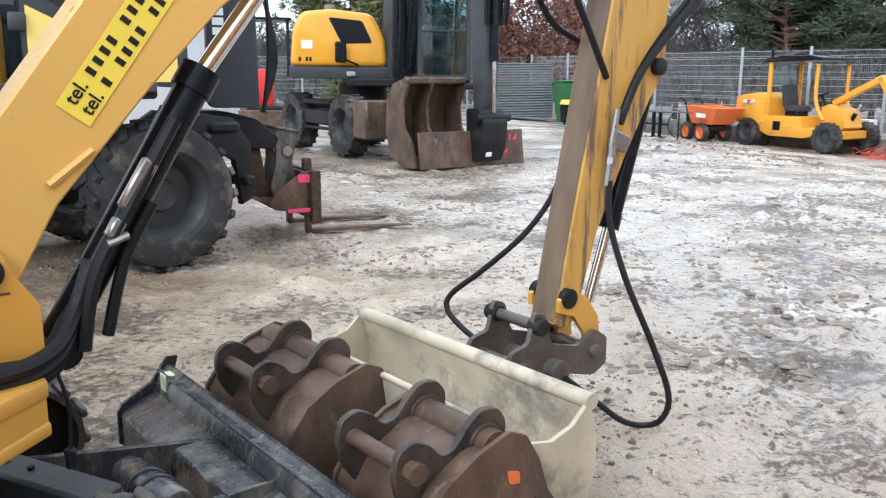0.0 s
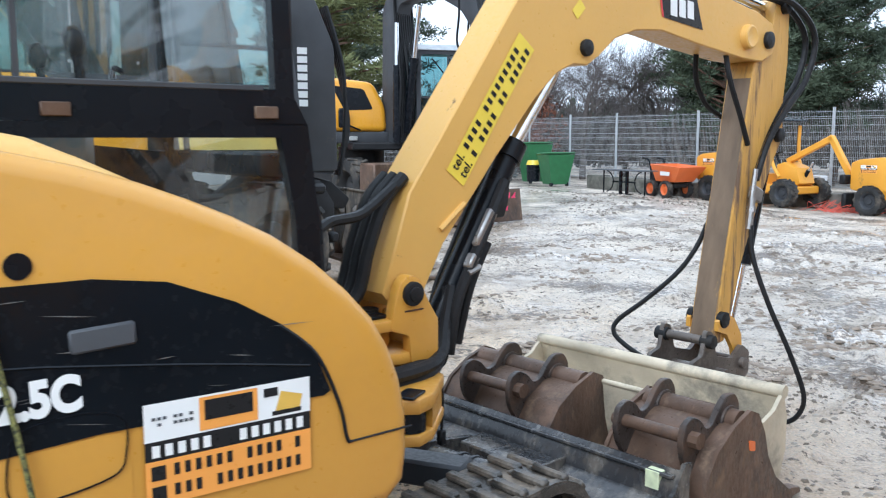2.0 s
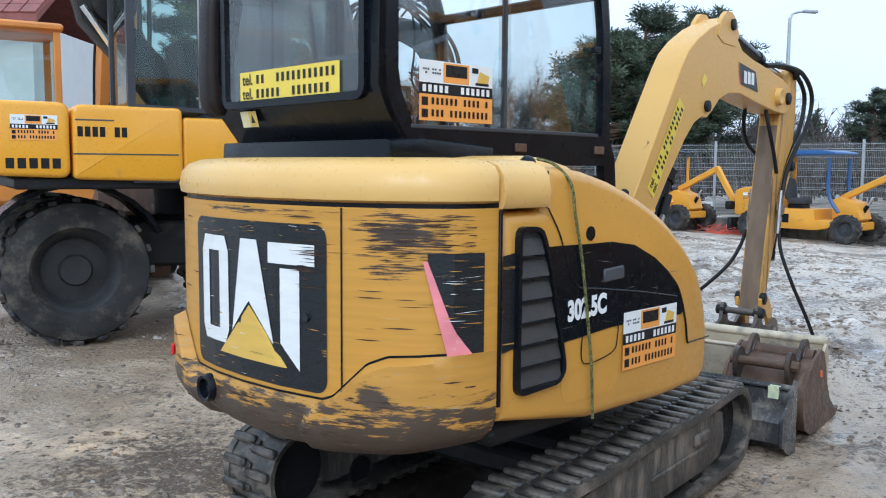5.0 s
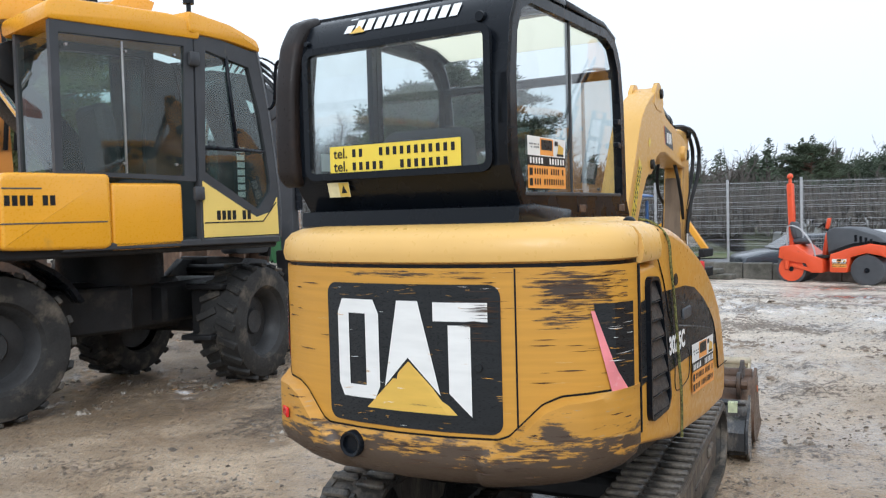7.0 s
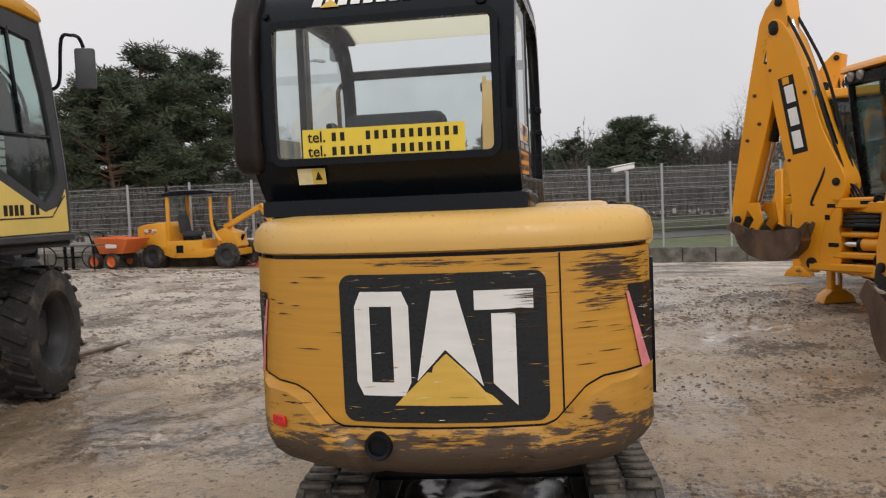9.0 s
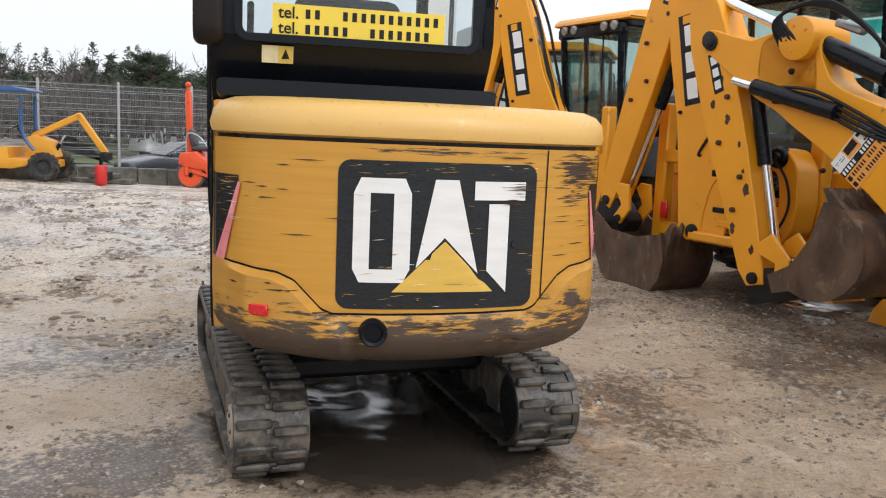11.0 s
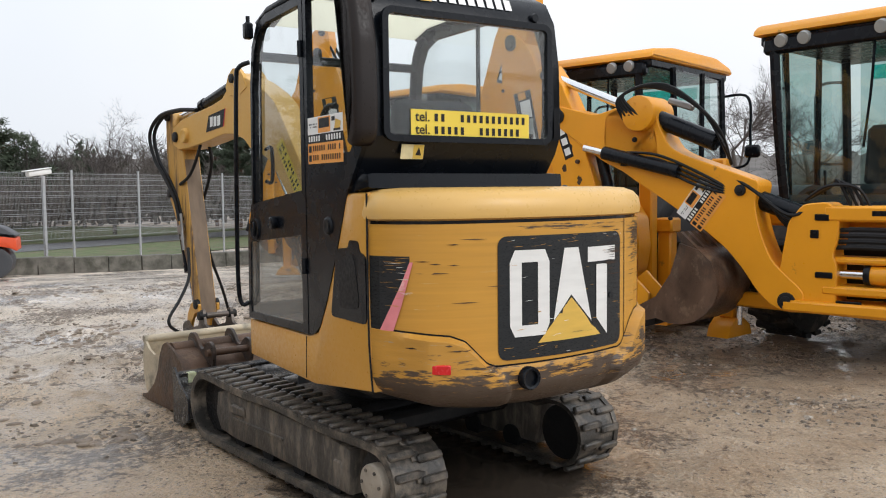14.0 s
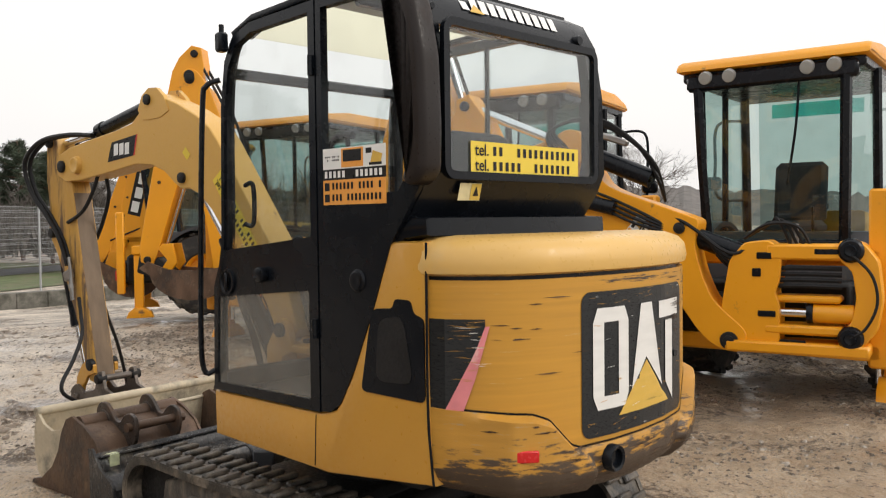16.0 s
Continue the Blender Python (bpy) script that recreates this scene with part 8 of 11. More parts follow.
    arc = [(-1.70 + 0.78 * math.cos(radians(a)), 0.66 + 0.76 * math.sin(radians(a))) for a in range(25, 165, 14)]
    arc2 = [(-1.70 + 0.74 * math.cos(radians(a)), 0.66 + 0.72 * math.sin(radians(a))) for a in range(25, 165, 14)]
    g.prism(arc + arc2[::-1], 0.35, 0.9, "xz")
    part("mudguard", g, BLACK, M)
    # cab: rear glazed part and door part
    y0, y1, yr = 0.0, 1.15, 0.80
    out_g = [(-1.33, 2.05), (-1.33, 3.30), (-0.07, 3.32), (-0.09, 2.0)]
    in_g = [(-1.27, 2.08), (-1.26, 3.19), (-0.16, 3.21), (-0.20, 2.05)]
    g = Geo()
    g.ring(out_g, in_g, y0, y0 + 0.06, "xz")
    g.ring(out_g, in_g, yr - 0.06, yr, "xz")
    frm = part("cab_rear_frame", g, GREYBLK, M, "charcoal cab frame")
    pane(frm, [(x, y0 + 0.02, z) for x, z in in_g], GLASS_DK)
    pane(frm, [(x, yr - 0.02, z) for x, z in in_g], GLASS_DK)
    g = Geo()
    g.box((-0.73, y0 + 0.015, 2.62), (0.018, 0.02, 1.12), 0.004)
    for x, z in ((-1.2, 3.1), (-0.25, 3.12), (-0.27, 2.15), (-0.75, 2.15), (-0.70, 3.1)):
        g.cyl((x, y0 + 0.0, z), (x, y0 + 0.03, z), 0.012, 8)
    part("pane_fixing", g, STEEL, frm)
    D = pose(-0.06, 0, 1.46, 0, 0, 14.5) @ Matrix.Diagonal((1.245, 1, 1.03, 1)) @ pose(0.06, 0, -1.46)
    on_door = lambda pts: [tuple(D @ Vector(p)) for p in pts]
    dout = [(-0.06, 1.46), (-0.06, 3.31), (0.58, 3.22), (0.70, 2.7), (0.80, 2.0), (0.82, 1.72), (0.81, 1.46)]
    din = [(0.0, 2.07), (0.045, 3.15), (0.50, 3.07), (0.61, 2.65), (0.71, 2.0), (0.70, 1.90), (0.56, 1.73)]
    g = Geo(D)
    g.ring(dout, din, y0 - 0.005, y0 + 0.055, "xz")
    door = part("cab_door", g, GREYBLK, M, "charcoal cab door with lemon yellow corner")
    pane(door, on_door([(x, y0 + 0.02, z) for x, z in din]), GLASS_DK)
    g = Geo(D)
    g.box((0.33, y0 + 0.01, 2.29), (0.64, 0.03, 0.035), 0.006), g.box((0.31, y0 + 0.01, 2.72), (0.028, 0.03, 0.86), 0.006, (0, -6, 0))
    part("door_bar", g, BLACK, door)
    g = Geo(D)
    g.prism([(-0.035, 1.49), (-0.035, 1.99), (0.53, 1.66), (0.70, 1.71), (0.775, 1.85), (0.785, 1.49)], y0 - 0.012, y0 - 0.004, "xz")
    tri = part("door_corner", g, PALE_Y, door, "lemon yellow corner panel")
    g = Geo(D)
    bars(g, 0.28, 1.685, 0.38, 0.085, 7, 1, lambda u, v, d: tuple((u, y0 - 0.0135, v)), 0.0, 12)
    g.tube([(-0.03, y0 - 0.013, 1.62), (0.60, y0 - 0.013, 1.62), (0.76, y0 - 0.013, 1.80)], 0.006, 5, False)
    part("dark_writing_bar", g, BLKVINYL, tri)
    for z in (1.88, 3.05):
        part("door_hinge", Geo(D).box((-0.08, y0 - 0.02, z), (0.09, 0.05, 0.12), 0.01), GREYBLK, door)
    g = Geo(D)
    for y in (y0 + 0.04, y1 - 0.04):
        g.tube([(0.80, y, 1.46), (0.80, y, 1.9), (0.70, y, 2.7), (0.59, y, 3.25)], 0.05, 6)
    g.box((0.79, (y0 + y1) / 2, 1.50), (0.08, y1 - y0, 0.10), 0.02), g.box((0.60, (y0 + y1) / 2, 3.2), (0.06, y1 - y0, 0.08), 0.02)
    ff = part("windscreen_frame", g, GREYBLK, M)
    pane(ff, on_door([(0.79, y0 + 0.05, 1.55), (0.79, y1 - 0.05, 1.55), (0.60, y1 - 0.05, 3.2), (0.60, y0 + 0.05, 3.2)]), GLASS_DK, "windscreen")
    pane(ff, [(-1.31, y0 + 0.05, 2.1), (-1.31, yr - 0.05, 2.1), (-1.31, yr - 0.05, 3.2), (-1.31, y0 + 0.05, 3.2)], GLASS_DK, "rear_pane")
    part("left_cab_wall", Geo(D).prism(dout, y1 - 0.05, y1 - 0.01, "xz"), GREYBLK, M)
    part("cab_sill", Geo().box((-0.25, (y0 + y1) / 2, 1.45), (2.1, y1 - y0, 0.06), 0.01), GREYBLK, M)
    g = Geo()
    g.prism(rpoly([(-1.36, 3.28), (-1.36, 3.42), (-1.25, 3.47), (-0.30, 3.48), (0.0, 3.455), (0.0, 3.28)], 0.04, 2), y0 - 0.02, 0.98, "xz", 0.03, 2)
    roof = part("cab_roof", g, MEC_Y, M, "yellow cab roof")
    part("roof_front", Geo(D).prism(rpoly([(-0.12, 3.27), (-0.12, 3.465), (0.30, 3.43), (0.60, 3.34), (0.64, 3.23), (0.3, 3.27)], 0.04, 2), y0 - 0.03, 0.95, "xz", 0.03, 2), MEC_Y, roof)
    # charcoal boom standing upright beyond the cab
    col = part("boom_column", Geo().prism(rpoly([(1.24, 1.25), (1.70, 1.25), (1.68, 2.5), (1.45, 3.05), (1.10, 3.25), (1.0, 3.1), (1.25, 2.5)], 0.06), 1.52, 1.86, "xz", 0.02, 2), GREYBLK, M, "charcoal upright boom with white writing")
    g = Geo()
    for k in range(7):
        g.quad((1.30, 1.515, 1.90 + 0.085 * k), (1.30, 1.515, 1.965 + 0.085 * k), (1.40, 1.515, 1.965 + 0.085 * k), (1.40, 1.515, 1.90 + 0.085 * k))
    part("white_writing_bar", g, WHITE, col)
    for k in range(4):
        part("column_hose", Geo().tube([(1.74, 1.60 + 0.06 * k, 1.2), (1.80 + 0.03 * k, 1.60 + 0.06 * k, 1.7), (1.78, 1.58 + 0.06 * k, 2.3), (1.62, 1.6 + 0.06 * k, 2.9)], 0.022, 6), HOSE, col)
    g = Geo()
    g.cyl((-0.03, 0.12, 3.45), (-0.03, 0.12, 3.64), 0.022, 8), g.cyl((-0.03, 0.12, 3.62), (-0.03, 0.12, 3.69), 0.05, 14)
    bc = part("beacon", g, BLACK, M, "amber warning beacon")
    part("beacon_lens", Geo().cyl((-0.03, 0.12, 3.69), (-0.03, 0.12, 3.86), 0.065, 18, 0.055, bev=0.01), AMBER, bc)
    g = Geo(D)
    g.tube([(0.72, 0.0, 2.70), (0.75, -0.05, 2.78), (0.74, -0.10, 3.12), (0.78, -0.16, 3.16), (0.88, -0.16, 3.16), (0.92, -0.17, 3.08)], 0.016, 6)
    mir = part("mirror_arm", g, BLACK, M)
    part("mirror_glass", Geo(D).box((0.93, -0.17, 2.90), (0.05, 0.17, 0.36), 0.025, (0, 0, 20), 2), DKGREY, mir, "rectangular mirror head")
    g = Geo()
    g.box((-0.45, 0.55, 1.95), (0.5, 0.5, 0.16), 0.05), g.box((-0.72, 0.55, 2.35), (0.16, 0.5, 0.7), 0.05, (0, -8, 0)), g.box((-0.45, 0.55, 1.70), (0.5, 0.45, 0.4), 0.03)
    part("driver_seat", g, SEATMAT, M)
    # folded boom left of the cab
    S = pose(0.40, 1.22, 0)
    g = Geo(S)
    g.prism([(-1.0, 1.5), (-0.6, 1.5), (-1.0, 2.4), (-1.75, 3.2), (-2.0, 3.3), (-1.9, 2.9), (-1.35, 2.3)], -0.16, 0.16, "xz", 0.01)
    part("boom", g, CHASSIS, M, "dirty black boom")
    part("boom_elbow", Geo(S).cyl((-1.62, -0.22, 3.08), (-1.62, 0.22, 3.08), 0.21, 24, bev=0.02), CHASSIS, M, "round black elbow joint")
    g = Geo(S)
    g.prism([(-2.0, 3.15), (-1.85, 3.45), (-0.9, 3.60), (-0.35, 3.58), (-0.25, 3.85), (-0.5, 3.92), (-0.75, 3.75), (-1.9, 3.65), (-2.15, 3.4)], -0.13, 0.13, "xz", 0.01)
    part("stick", g, MEC_Y, M, "yellow stick")
    ram(M, (-0.80, 1.22, 3.72), (0.0, 1.22, 3.86), 0.5, 0.05)
    ram(M, (-0.62, 1.02, 1.75), (-1.50, 1.02, 3.02), 0.6, 0.06)
    g = Geo(S)
    for y in (-0.14, -0.06, 0.05, 0.13):
        g.tube([(-0.85, y, 1.6), (-1.25, y, 2.35), (-1.7, y, 3.0), (-2.12, y * 1.3, 3.35), (-1.9, y, 3.7), (-1.2, y, 3.78)], 0.022, 6)
    part("boom_hose", g, HOSE, M, "black hoses along the boom")
    return M


wheeled_excavator()


def pallet_fork():
    """Fork carriage with two tines lying on the ground ahead of the wheeled excavator."""
    F = thing("pallet_fork", pose(-1.55, 8.75, 0, 0, 0, 27), "dark steel pallet fork carriage with two tines on the mud", "pallet fork")
    g = Geo()
    for z in (0.20, 0.60):
        g.box((0.02, -0.14, z), (0.06, 0.90, 0.09), 0.012)
    part("carriage", g, RUSTYDK, F, "brown worn carriage frame")
    for y in (-0.58, 0.30):
        part("carriage_post", Geo().box((0.04, y, 0.38), (0.10, 0.05, 0.52), 0.01), RUSTYDK, F)
        part("side_plate", Geo().prism([(-0.42, 0.34), (-0.32, 0.47), (-0.10, 0.62), (0.0, 0.65), (0.0, 0.18), (-0.06, 0.23), (-0.36, 0.27)], y + 0.02, y + 0.045, "xz", 0.004), RUSTY, F, "muddy brown side plate")
    part("tray", Geo().box((-0.18, -0.14, 0.27), (0.40, 0.84, 0.03), 0.006, (0, 8, 0)), RUSTY, F)
    part("back_plate", Geo().box((-0.03, -0.14, 0.42), (0.03, 0.84, 0.40), 0.006), RUSTYDK, F)
    part("stop_block", Geo().box((-0.02, -0.50, 0.70), (0.09, 0.07, 0.12), 0.012), RUSTYDK, F)
    for y in (-0.30, 0.06):
        g = Geo()
        g.prism(rpoly([(-0.27, 1.05), (-0.03, 1.0), (-0.07, 0.88), (-0.11, 0.70), (-0.06, 0.50), (-0.30, 0.36), (-0.33, 0.45), (-0.27, 0.72)], 0.02), y - 0.02, y + 0.02, "xz", 0.005)
        g.box((-0.15, y, 1.03), (0.25, 0.09, 0.025), 0.005, (0, 11, 0))
        hd = part("linkage_plate", g, TRFRAME, F, "grey-brown linkage plate with pin")
        part("plate_pin", Geo().cyl((-0.16, y - 0.05, 0.82), (-0.16, y + 0.05, 0.82), 0.05, 16), STEEL, hd)
    g = Geo()
    g.prism(rpoly([(-1.20, 1.24), (-0.75, 1.21), (-0.46, 1.14), (-0.24, 0.95), (-0.30, 0.84), (-0.58, 0.86), (-0.80, 0.96), (-1.20, 0.98)], 0.03), -0.36, 0.12, "xz", 0.015)
    part("lifting_arm", g, CHASSIS, F, "dark boxed lifting arm")
    for y in (-0.24, 0.0):
        part("drag_link", Geo().prism([(-0.55, 0.86), (-0.42, 0.90), (-0.34, 0.40), (-0.44, 0.36), (-0.60, 0.50)], y - 0.02, y + 0.02, "xz", 0.004), RUSTYDK, F)
    for y in (-0.47, 0.16):
        g = Geo()
        g.box((-0.01, y, 0.18), (0.05, 0.10, 0.32), 0.008)
        g.prism([(-0.03, 0.015), (-0.03, 0.06), (0.4, 0.055), (1.10, 0.03), (1.12, 0.018)], y - 0.05, y + 0.05, "xz", 0.004)
        part("tine", g, RUSTY, F, "wet worn fork tine")
    part("red_plate", Geo().box((-0.055, -0.563, 0.565), (0.15, 0.012, 0.08), 0.004), HOTPINK, F, "pink-red sprayed patch")
    part("red_plate", Geo().box((-0.12, -0.563, 0.255), (0.24, 0.012, 0.04), 0.004), HOTPINK, F, "pink-red sprayed edge")


pallet_fork()


# ---- second wheeled excavator, further back ----
def far_excavator():
    BASE = pose(-1.0, 17.2, 0, 0, 0, -80)
    M = thing("wheeled_excavator", BASE, "yellow-hooded wheeled excavator with dark hose-covered boom and bucket down", "excavator")
    U = BASE.inverted() @ pose(-1.11, 17.02, 0, 0, 0, -58)
    for s in (1, -1):
        for x in (0.0, -2.45):
            wheel("wheel", M, U @ pose(x, s * 0.85, 0.60) @ pose(0, 0, 0, 0, 0, 0 if s < 0 else 180), 0.60, 0.44, 0.32, RIMGREY, 18, 0.03)
    g = Geo(U)
    g.box((-1.2, 0, 0.80), (2.9, 0.9, 0.5), 0.05), g.box((-1.2, -0.75, 0.72), (1.4, 0.5, 0.30), 0.03), g.box((-1.3, -0.95, 0.50), (1.3, 0.10, 0.06), 0.02), g.box((-1.3, -0.95, 1.02), (1.3, 0.10, 0.08), 0.02), g.cyl((-1.1, 0, 1.0), (-1.1, 0, 1.4), 0.5, 20)
    part("chassis", g, CHASSIS, M, "dark chassis")
    part("front_box", Geo(U).box((0.92, -0.62, 0.76), (0.55, 0.95, 0.70), 0.03), RUSTY, M, "worn steel tool box")
    # hood beside the boom
    g = Geo()
    hp = rpoly([(-2.02, 1.72), (-1.96, 2.45), (-1.80, 2.76), (-1.2, 2.82), (-0.42, 2.74), (-0.16, 2.25), (-0.12, 1.72)], 0.14, 4)
    g.prism(hp, -2.3, -0.05, "yz", 0.10, 3)
    hood = part("engine_hood", g, MEC_Y, M, "rounded yellow engine hood")
    part("hood_vent", Geo().prism(rpoly([(-1.28, 2.66), (-0.62, 2.60), (-0.42, 2.18), (-1.02, 2.16)], 0.06), -0.06, -0.042, "yz"), BLACK, hood, "black slanted hood vent")
    part("hood_sill", Geo().prism(rpoly([(-2.05, 1.50), (-2.05, 1.72), (-0.10, 1.72), (-0.10, 1.46)], 0.05), -2.3, -0.03, "yz", 0.02), GREYBLK, M)
    g = Geo()
    bars(g, -1.70, 1.86, 0.34, 0.10, 5, 1, lambda u, v, d: (-0.046, u, v), 0.2, 4)
    part("dark_writing_bar", g, BLKVINYL, hood)
    part("hood_label", Geo().box((-0.046, -1.70, 2.14), (0.006, 0.22, 0.16), 0.0), WHITE, hood)
    part("mirror", Geo().box((0.06, -1.05, 2.0), (0.08, 0.22, 0.40), 0.03).tube([(0.05, -0.95, 1.85), (0.0, -0.7, 1.75)], 0.02, 6), BLACK, M)
    part("hood_lamp", Geo().box((0.02, -0.85, 1.58), (0.06, 0.18, 0.10), 0.02), LAMPGLASS, M)
    part("exhaust_cap", Geo().cyl((-1.0, -1.2, 2.78), (-1.0, -1.2, 2.96), 0.11, 14), WOODMAT, hood)
    part("exhaust_cap", Geo().cyl((-0.9, -0.85, 2.78), (-0.9, -0.85, 2.90), 0.09, 14), CHASSIS, hood)
    part("deck", Geo().box((-0.7, 0.3, 1.42), (1.9, 2.4, 0.16), 0.03), CHASSIS, M)
    # cab: face-on windscreen
    y0, y1, zr = 0.42, 1.48, 3.38
    g = Geo()
    wo, wi = rpoly([(y0, 1.48), (y0, zr), (y1, zr), (y1, 1.48)], 0.10), rpoly([(y0 + 0.09, 1.58), (y0 + 0.09, zr - 0.08), (y1 - 0.09, zr - 0.08), (y1 - 0.09, 1.58)], 0.10)
    g.ring(wo, wi, 0.26, 0.34, "yz")
    for y in (y0 + 0.03, y1 - 0.03):
        g.tube([(-0.95, y, 1.45), (-0.95, y, zr)], 0.05, 6), g.tube([(0.28, y, 1.52), (-0.95, y, 1.50)], 0.05, 6), g.tube([(0.28, y, zr - 0.03), (-0.95, y, zr)], 0.05, 6)
    cf = part("cab_frame", g, GREYBLK, M, "charcoal cab frame")
    part("windscreen", Geo().sheet(wi, 0.29, 0.31, "yz"), GLASS_TEAL, cf, "blue-green tinted windscreen", smooth=False)
    part("windscreen_rail", Geo().box((0.31, (y0 + y1) / 2, 2.42), (0.03, 0.9, 0.035), 0.008), GREYBLK, cf)
    for y in (y0, y1):
        pane(cf, [(0.26, y, 1.55), (-0.93, y, 1.55), (-0.93, y, zr), (0.26, y, zr)], GLASS_TEAL)
    pane(cf, [(-0.95, y0, 1.55), (-0.95, y1, 1.55), (-0.95, y1, zr), (-0.95, y0, zr)], GLASS_TEAL)
    part("cab_roof", Geo().prism(rpoly([(-1.05, zr), (-1.0, zr + 0.14), (0.15, zr + 0.14), (0.40, zr)], 0.05), y0 - 0.04, y1 + 0.04, "xz", 0.03), material("pale_grey_roof", (0.45, 0.46, 0.47), 0.5), M, "pale grey cab roof")
    part("driver_seat", Geo().box((-0.45, 0.95, 1.75), (0.5, 0.5, 0.5), 0.08).box((-0.68, 0.95, 2.2), (0.15, 0.5, 0.6), 0.05), SEATMAT, M)
    part("wiper", Geo().tube([(0.36, 0.75, 3.2), (0.37, 1.0, 2.9), (0.37, 1.1, 2.7)], 0.015, 5), BLACK, cf)
    part("step_plate", Geo().box((0.40, 0.95, 1.36), (0.30, 1.2, 0.12), 0.03), CHASSIS, M)
    part("red_tag", Geo().box((0.58, 0.2, 1.30), (0.05, 0.25, 0.12), 0.02), HOTPINK, M, "pink-red painted fitting")
    # offset boom: upright beside the cab, arch, stick hanging down
    S = pose(0, 0.10, 0, 0, 0, 25)
    g = Geo(S)
    g.prism(rpoly([(-0.28, 1.4), (0.22, 1.4), (0.20, 2.6), (0.14, 3.9), (0.30, 4.28), (1.30, 4.38), (2.2, 3.95), (2.5, 3.6), (2.75, 3.75), (2.62, 4.15), (1.9, 4.62), (0.9, 4.82), (-0.05, 4.62), (-0.30, 4.2), (-0.34, 2.4)], 0.12), -0.17, 0.17, "xz", 0.02)
    part("boom", g, GREYBLK, M, "charcoal arched boom")
    g = Geo(S)
    g.prism(rpoly([(2.46, 3.9), (2.84, 3.9), (2.98, 2.7), (2.95, 1.2), (2.84, 0.86), (2.66, 0.92), (2.56, 2.2), (2.42, 3.4)], 0.08), -0.14, 0.14, "xz", 0.01)
    part("stick", g, GREYBLK, M, "charcoal stick")
    ram(M, (3.02, 0.0, 3.2), (3.05, 0.0, 0.95), 0.62, 0.07, S)
    ram(M, (2.5, 0.22, 3.4), (2.6, 0.22, 1.7), 0.6, 0.05, S)
    ram(M, (0.30, 0.0, 1.7), (0.75, 0.0, 4.2), 0.6, 0.09, S)
    ram(M, (0.28, -0.24, 1.5), (0.30, -0.24, 3.9), 0.65, 0.08, S)
    rnd = random.Random(9)
    for k in range(9):
        y = -0.22 + 0.055 * k
        b = rnd.uniform(0.0, 0.20)
        part("boom_hose", Geo(S).tube([(0.30, y, 1.6), (0.36 + b * 0.4, y, 2.8), (0.22, y, 3.9), (0.25, y, 4.85 + b), (1.1, y, 4.98 + b), (1.9, y * 1.3, 4.80 + b), (2.65 + b, y * 1.3, 4.2), (2.98 + b, y * 1.2, 3.5), (2.96 + b, y, 2.4)], 0.026, 6), HOSE, M)
    for k in range(4):
        y = -0.28 + 0.18 * k
        b = rnd.uniform(0, 0.15)
        part("boom_hose", Geo(S).tube([(1.4, y, 4.75), (1.7 + b, y * 1.5, 4.95 + b), (2.3 + b, y * 1.6, 4.65), (2.4, y * 1.3, 3.9), (2.35 - b, y, 3.3), (2.6, y * 0.8, 2.9)], 0.022, 6), HOSE, M)
    part("hitch", Geo(S).prism(rpoly([(2.60, 1.0), (2.95, 1.02), (3.12, 0.80), (3.10, 0.45), (2.98, 0.12), (2.70, 0.10), (2.62, 0.5)], 0.05), -0.26, 0.26, "xz", 0.015), CHASSIS, M, "dark muddy hitch")
    part("hitch_tube", Geo(S).cyl((3.02, -0.36, 0.86), (3.02, 0.36, 0.86), 0.07, 14), CHASSIS, M)
    part("hitch_label", Geo(S).box((3.06, -0.10, 0.24), (0.006, 0.12, 0.08), 0, (0, 14, 0)), WHITE, M)
    # bucket on the ground: tall curved back, sides and upright lip plate
    K = BASE.inverted() @ pose(-0.4, 14.18, 0, 0, 0, -54)
    sh = [(-0.02, 0.03), (-0.45, 0.02), (-0.78, 0.22), (-0.92, 0.60), (-0.90, 1.05), (-0.72, 1.38), (-0.40, 1.48)]
    inn = [(x + 0.03, z + (0.02 if i < 2 else 0)) for i, (x, z) in enumerate(sh)]
    bk = part("bucket", Geo(K).prism(sh + inn[::-1], -0.05, 1.15, "xz"), RUSTY, M, "wide rusty bucket on the ground")
    for y in (-0.05, 0.45, 1.15):
        part("side_plate", Geo(K).prism(rpoly([(-0.02, 0.03), (-0.45, 0.02), (-0.80, 0.22), (-0.94, 0.60), (-0.92, 1.05), (-0.72, 1.42), (-0.34, 1.52), (-0.28, 1.40), (-0.44, 1.05), (-0.40, 0.70), (-0.16, 0.45)], 0.04), y - 0.025, y + 0.025, "xz"), RUSTY, bk)
    part("upper_lip", Geo(K).box((-0.34, 0.55, 1.48), (0.14, 1.24, 0.12), 0.03), RUSTY, bk)
    part("lip_plate", Geo(K).box((0.0, 1.12, 0.32), (0.04, 2.28, 0.62), 0.01, (0, -8, 0)), RUSTY, bk, "upright brown steel plate")
    text_part("paint_mark", "C714", 0.24, K @ pose(0.004, 1.85, 0.46) @ pose(0, 0, 0, 90, 0, 90) @ pose(0, 0, 0, 8, 0, 0), HOTPINK, bk, "pink sprayed writing", 0.006)
    text_part("paint_mark", "14", 0.22, K @ pose(0.034, 1.78, 0.22) @ pose(0, 0, 0, 90, 0, 90) @ pose(0, 0, 0, 8, 0, 0), HOTPINK, bk, "pink sprayed writing", 0.006)


GLASS_TEAL = glass_material("blue_green_cab_glass", (0.55, 0.78, 0.80), 0.02, 0.75)
far_excavator()

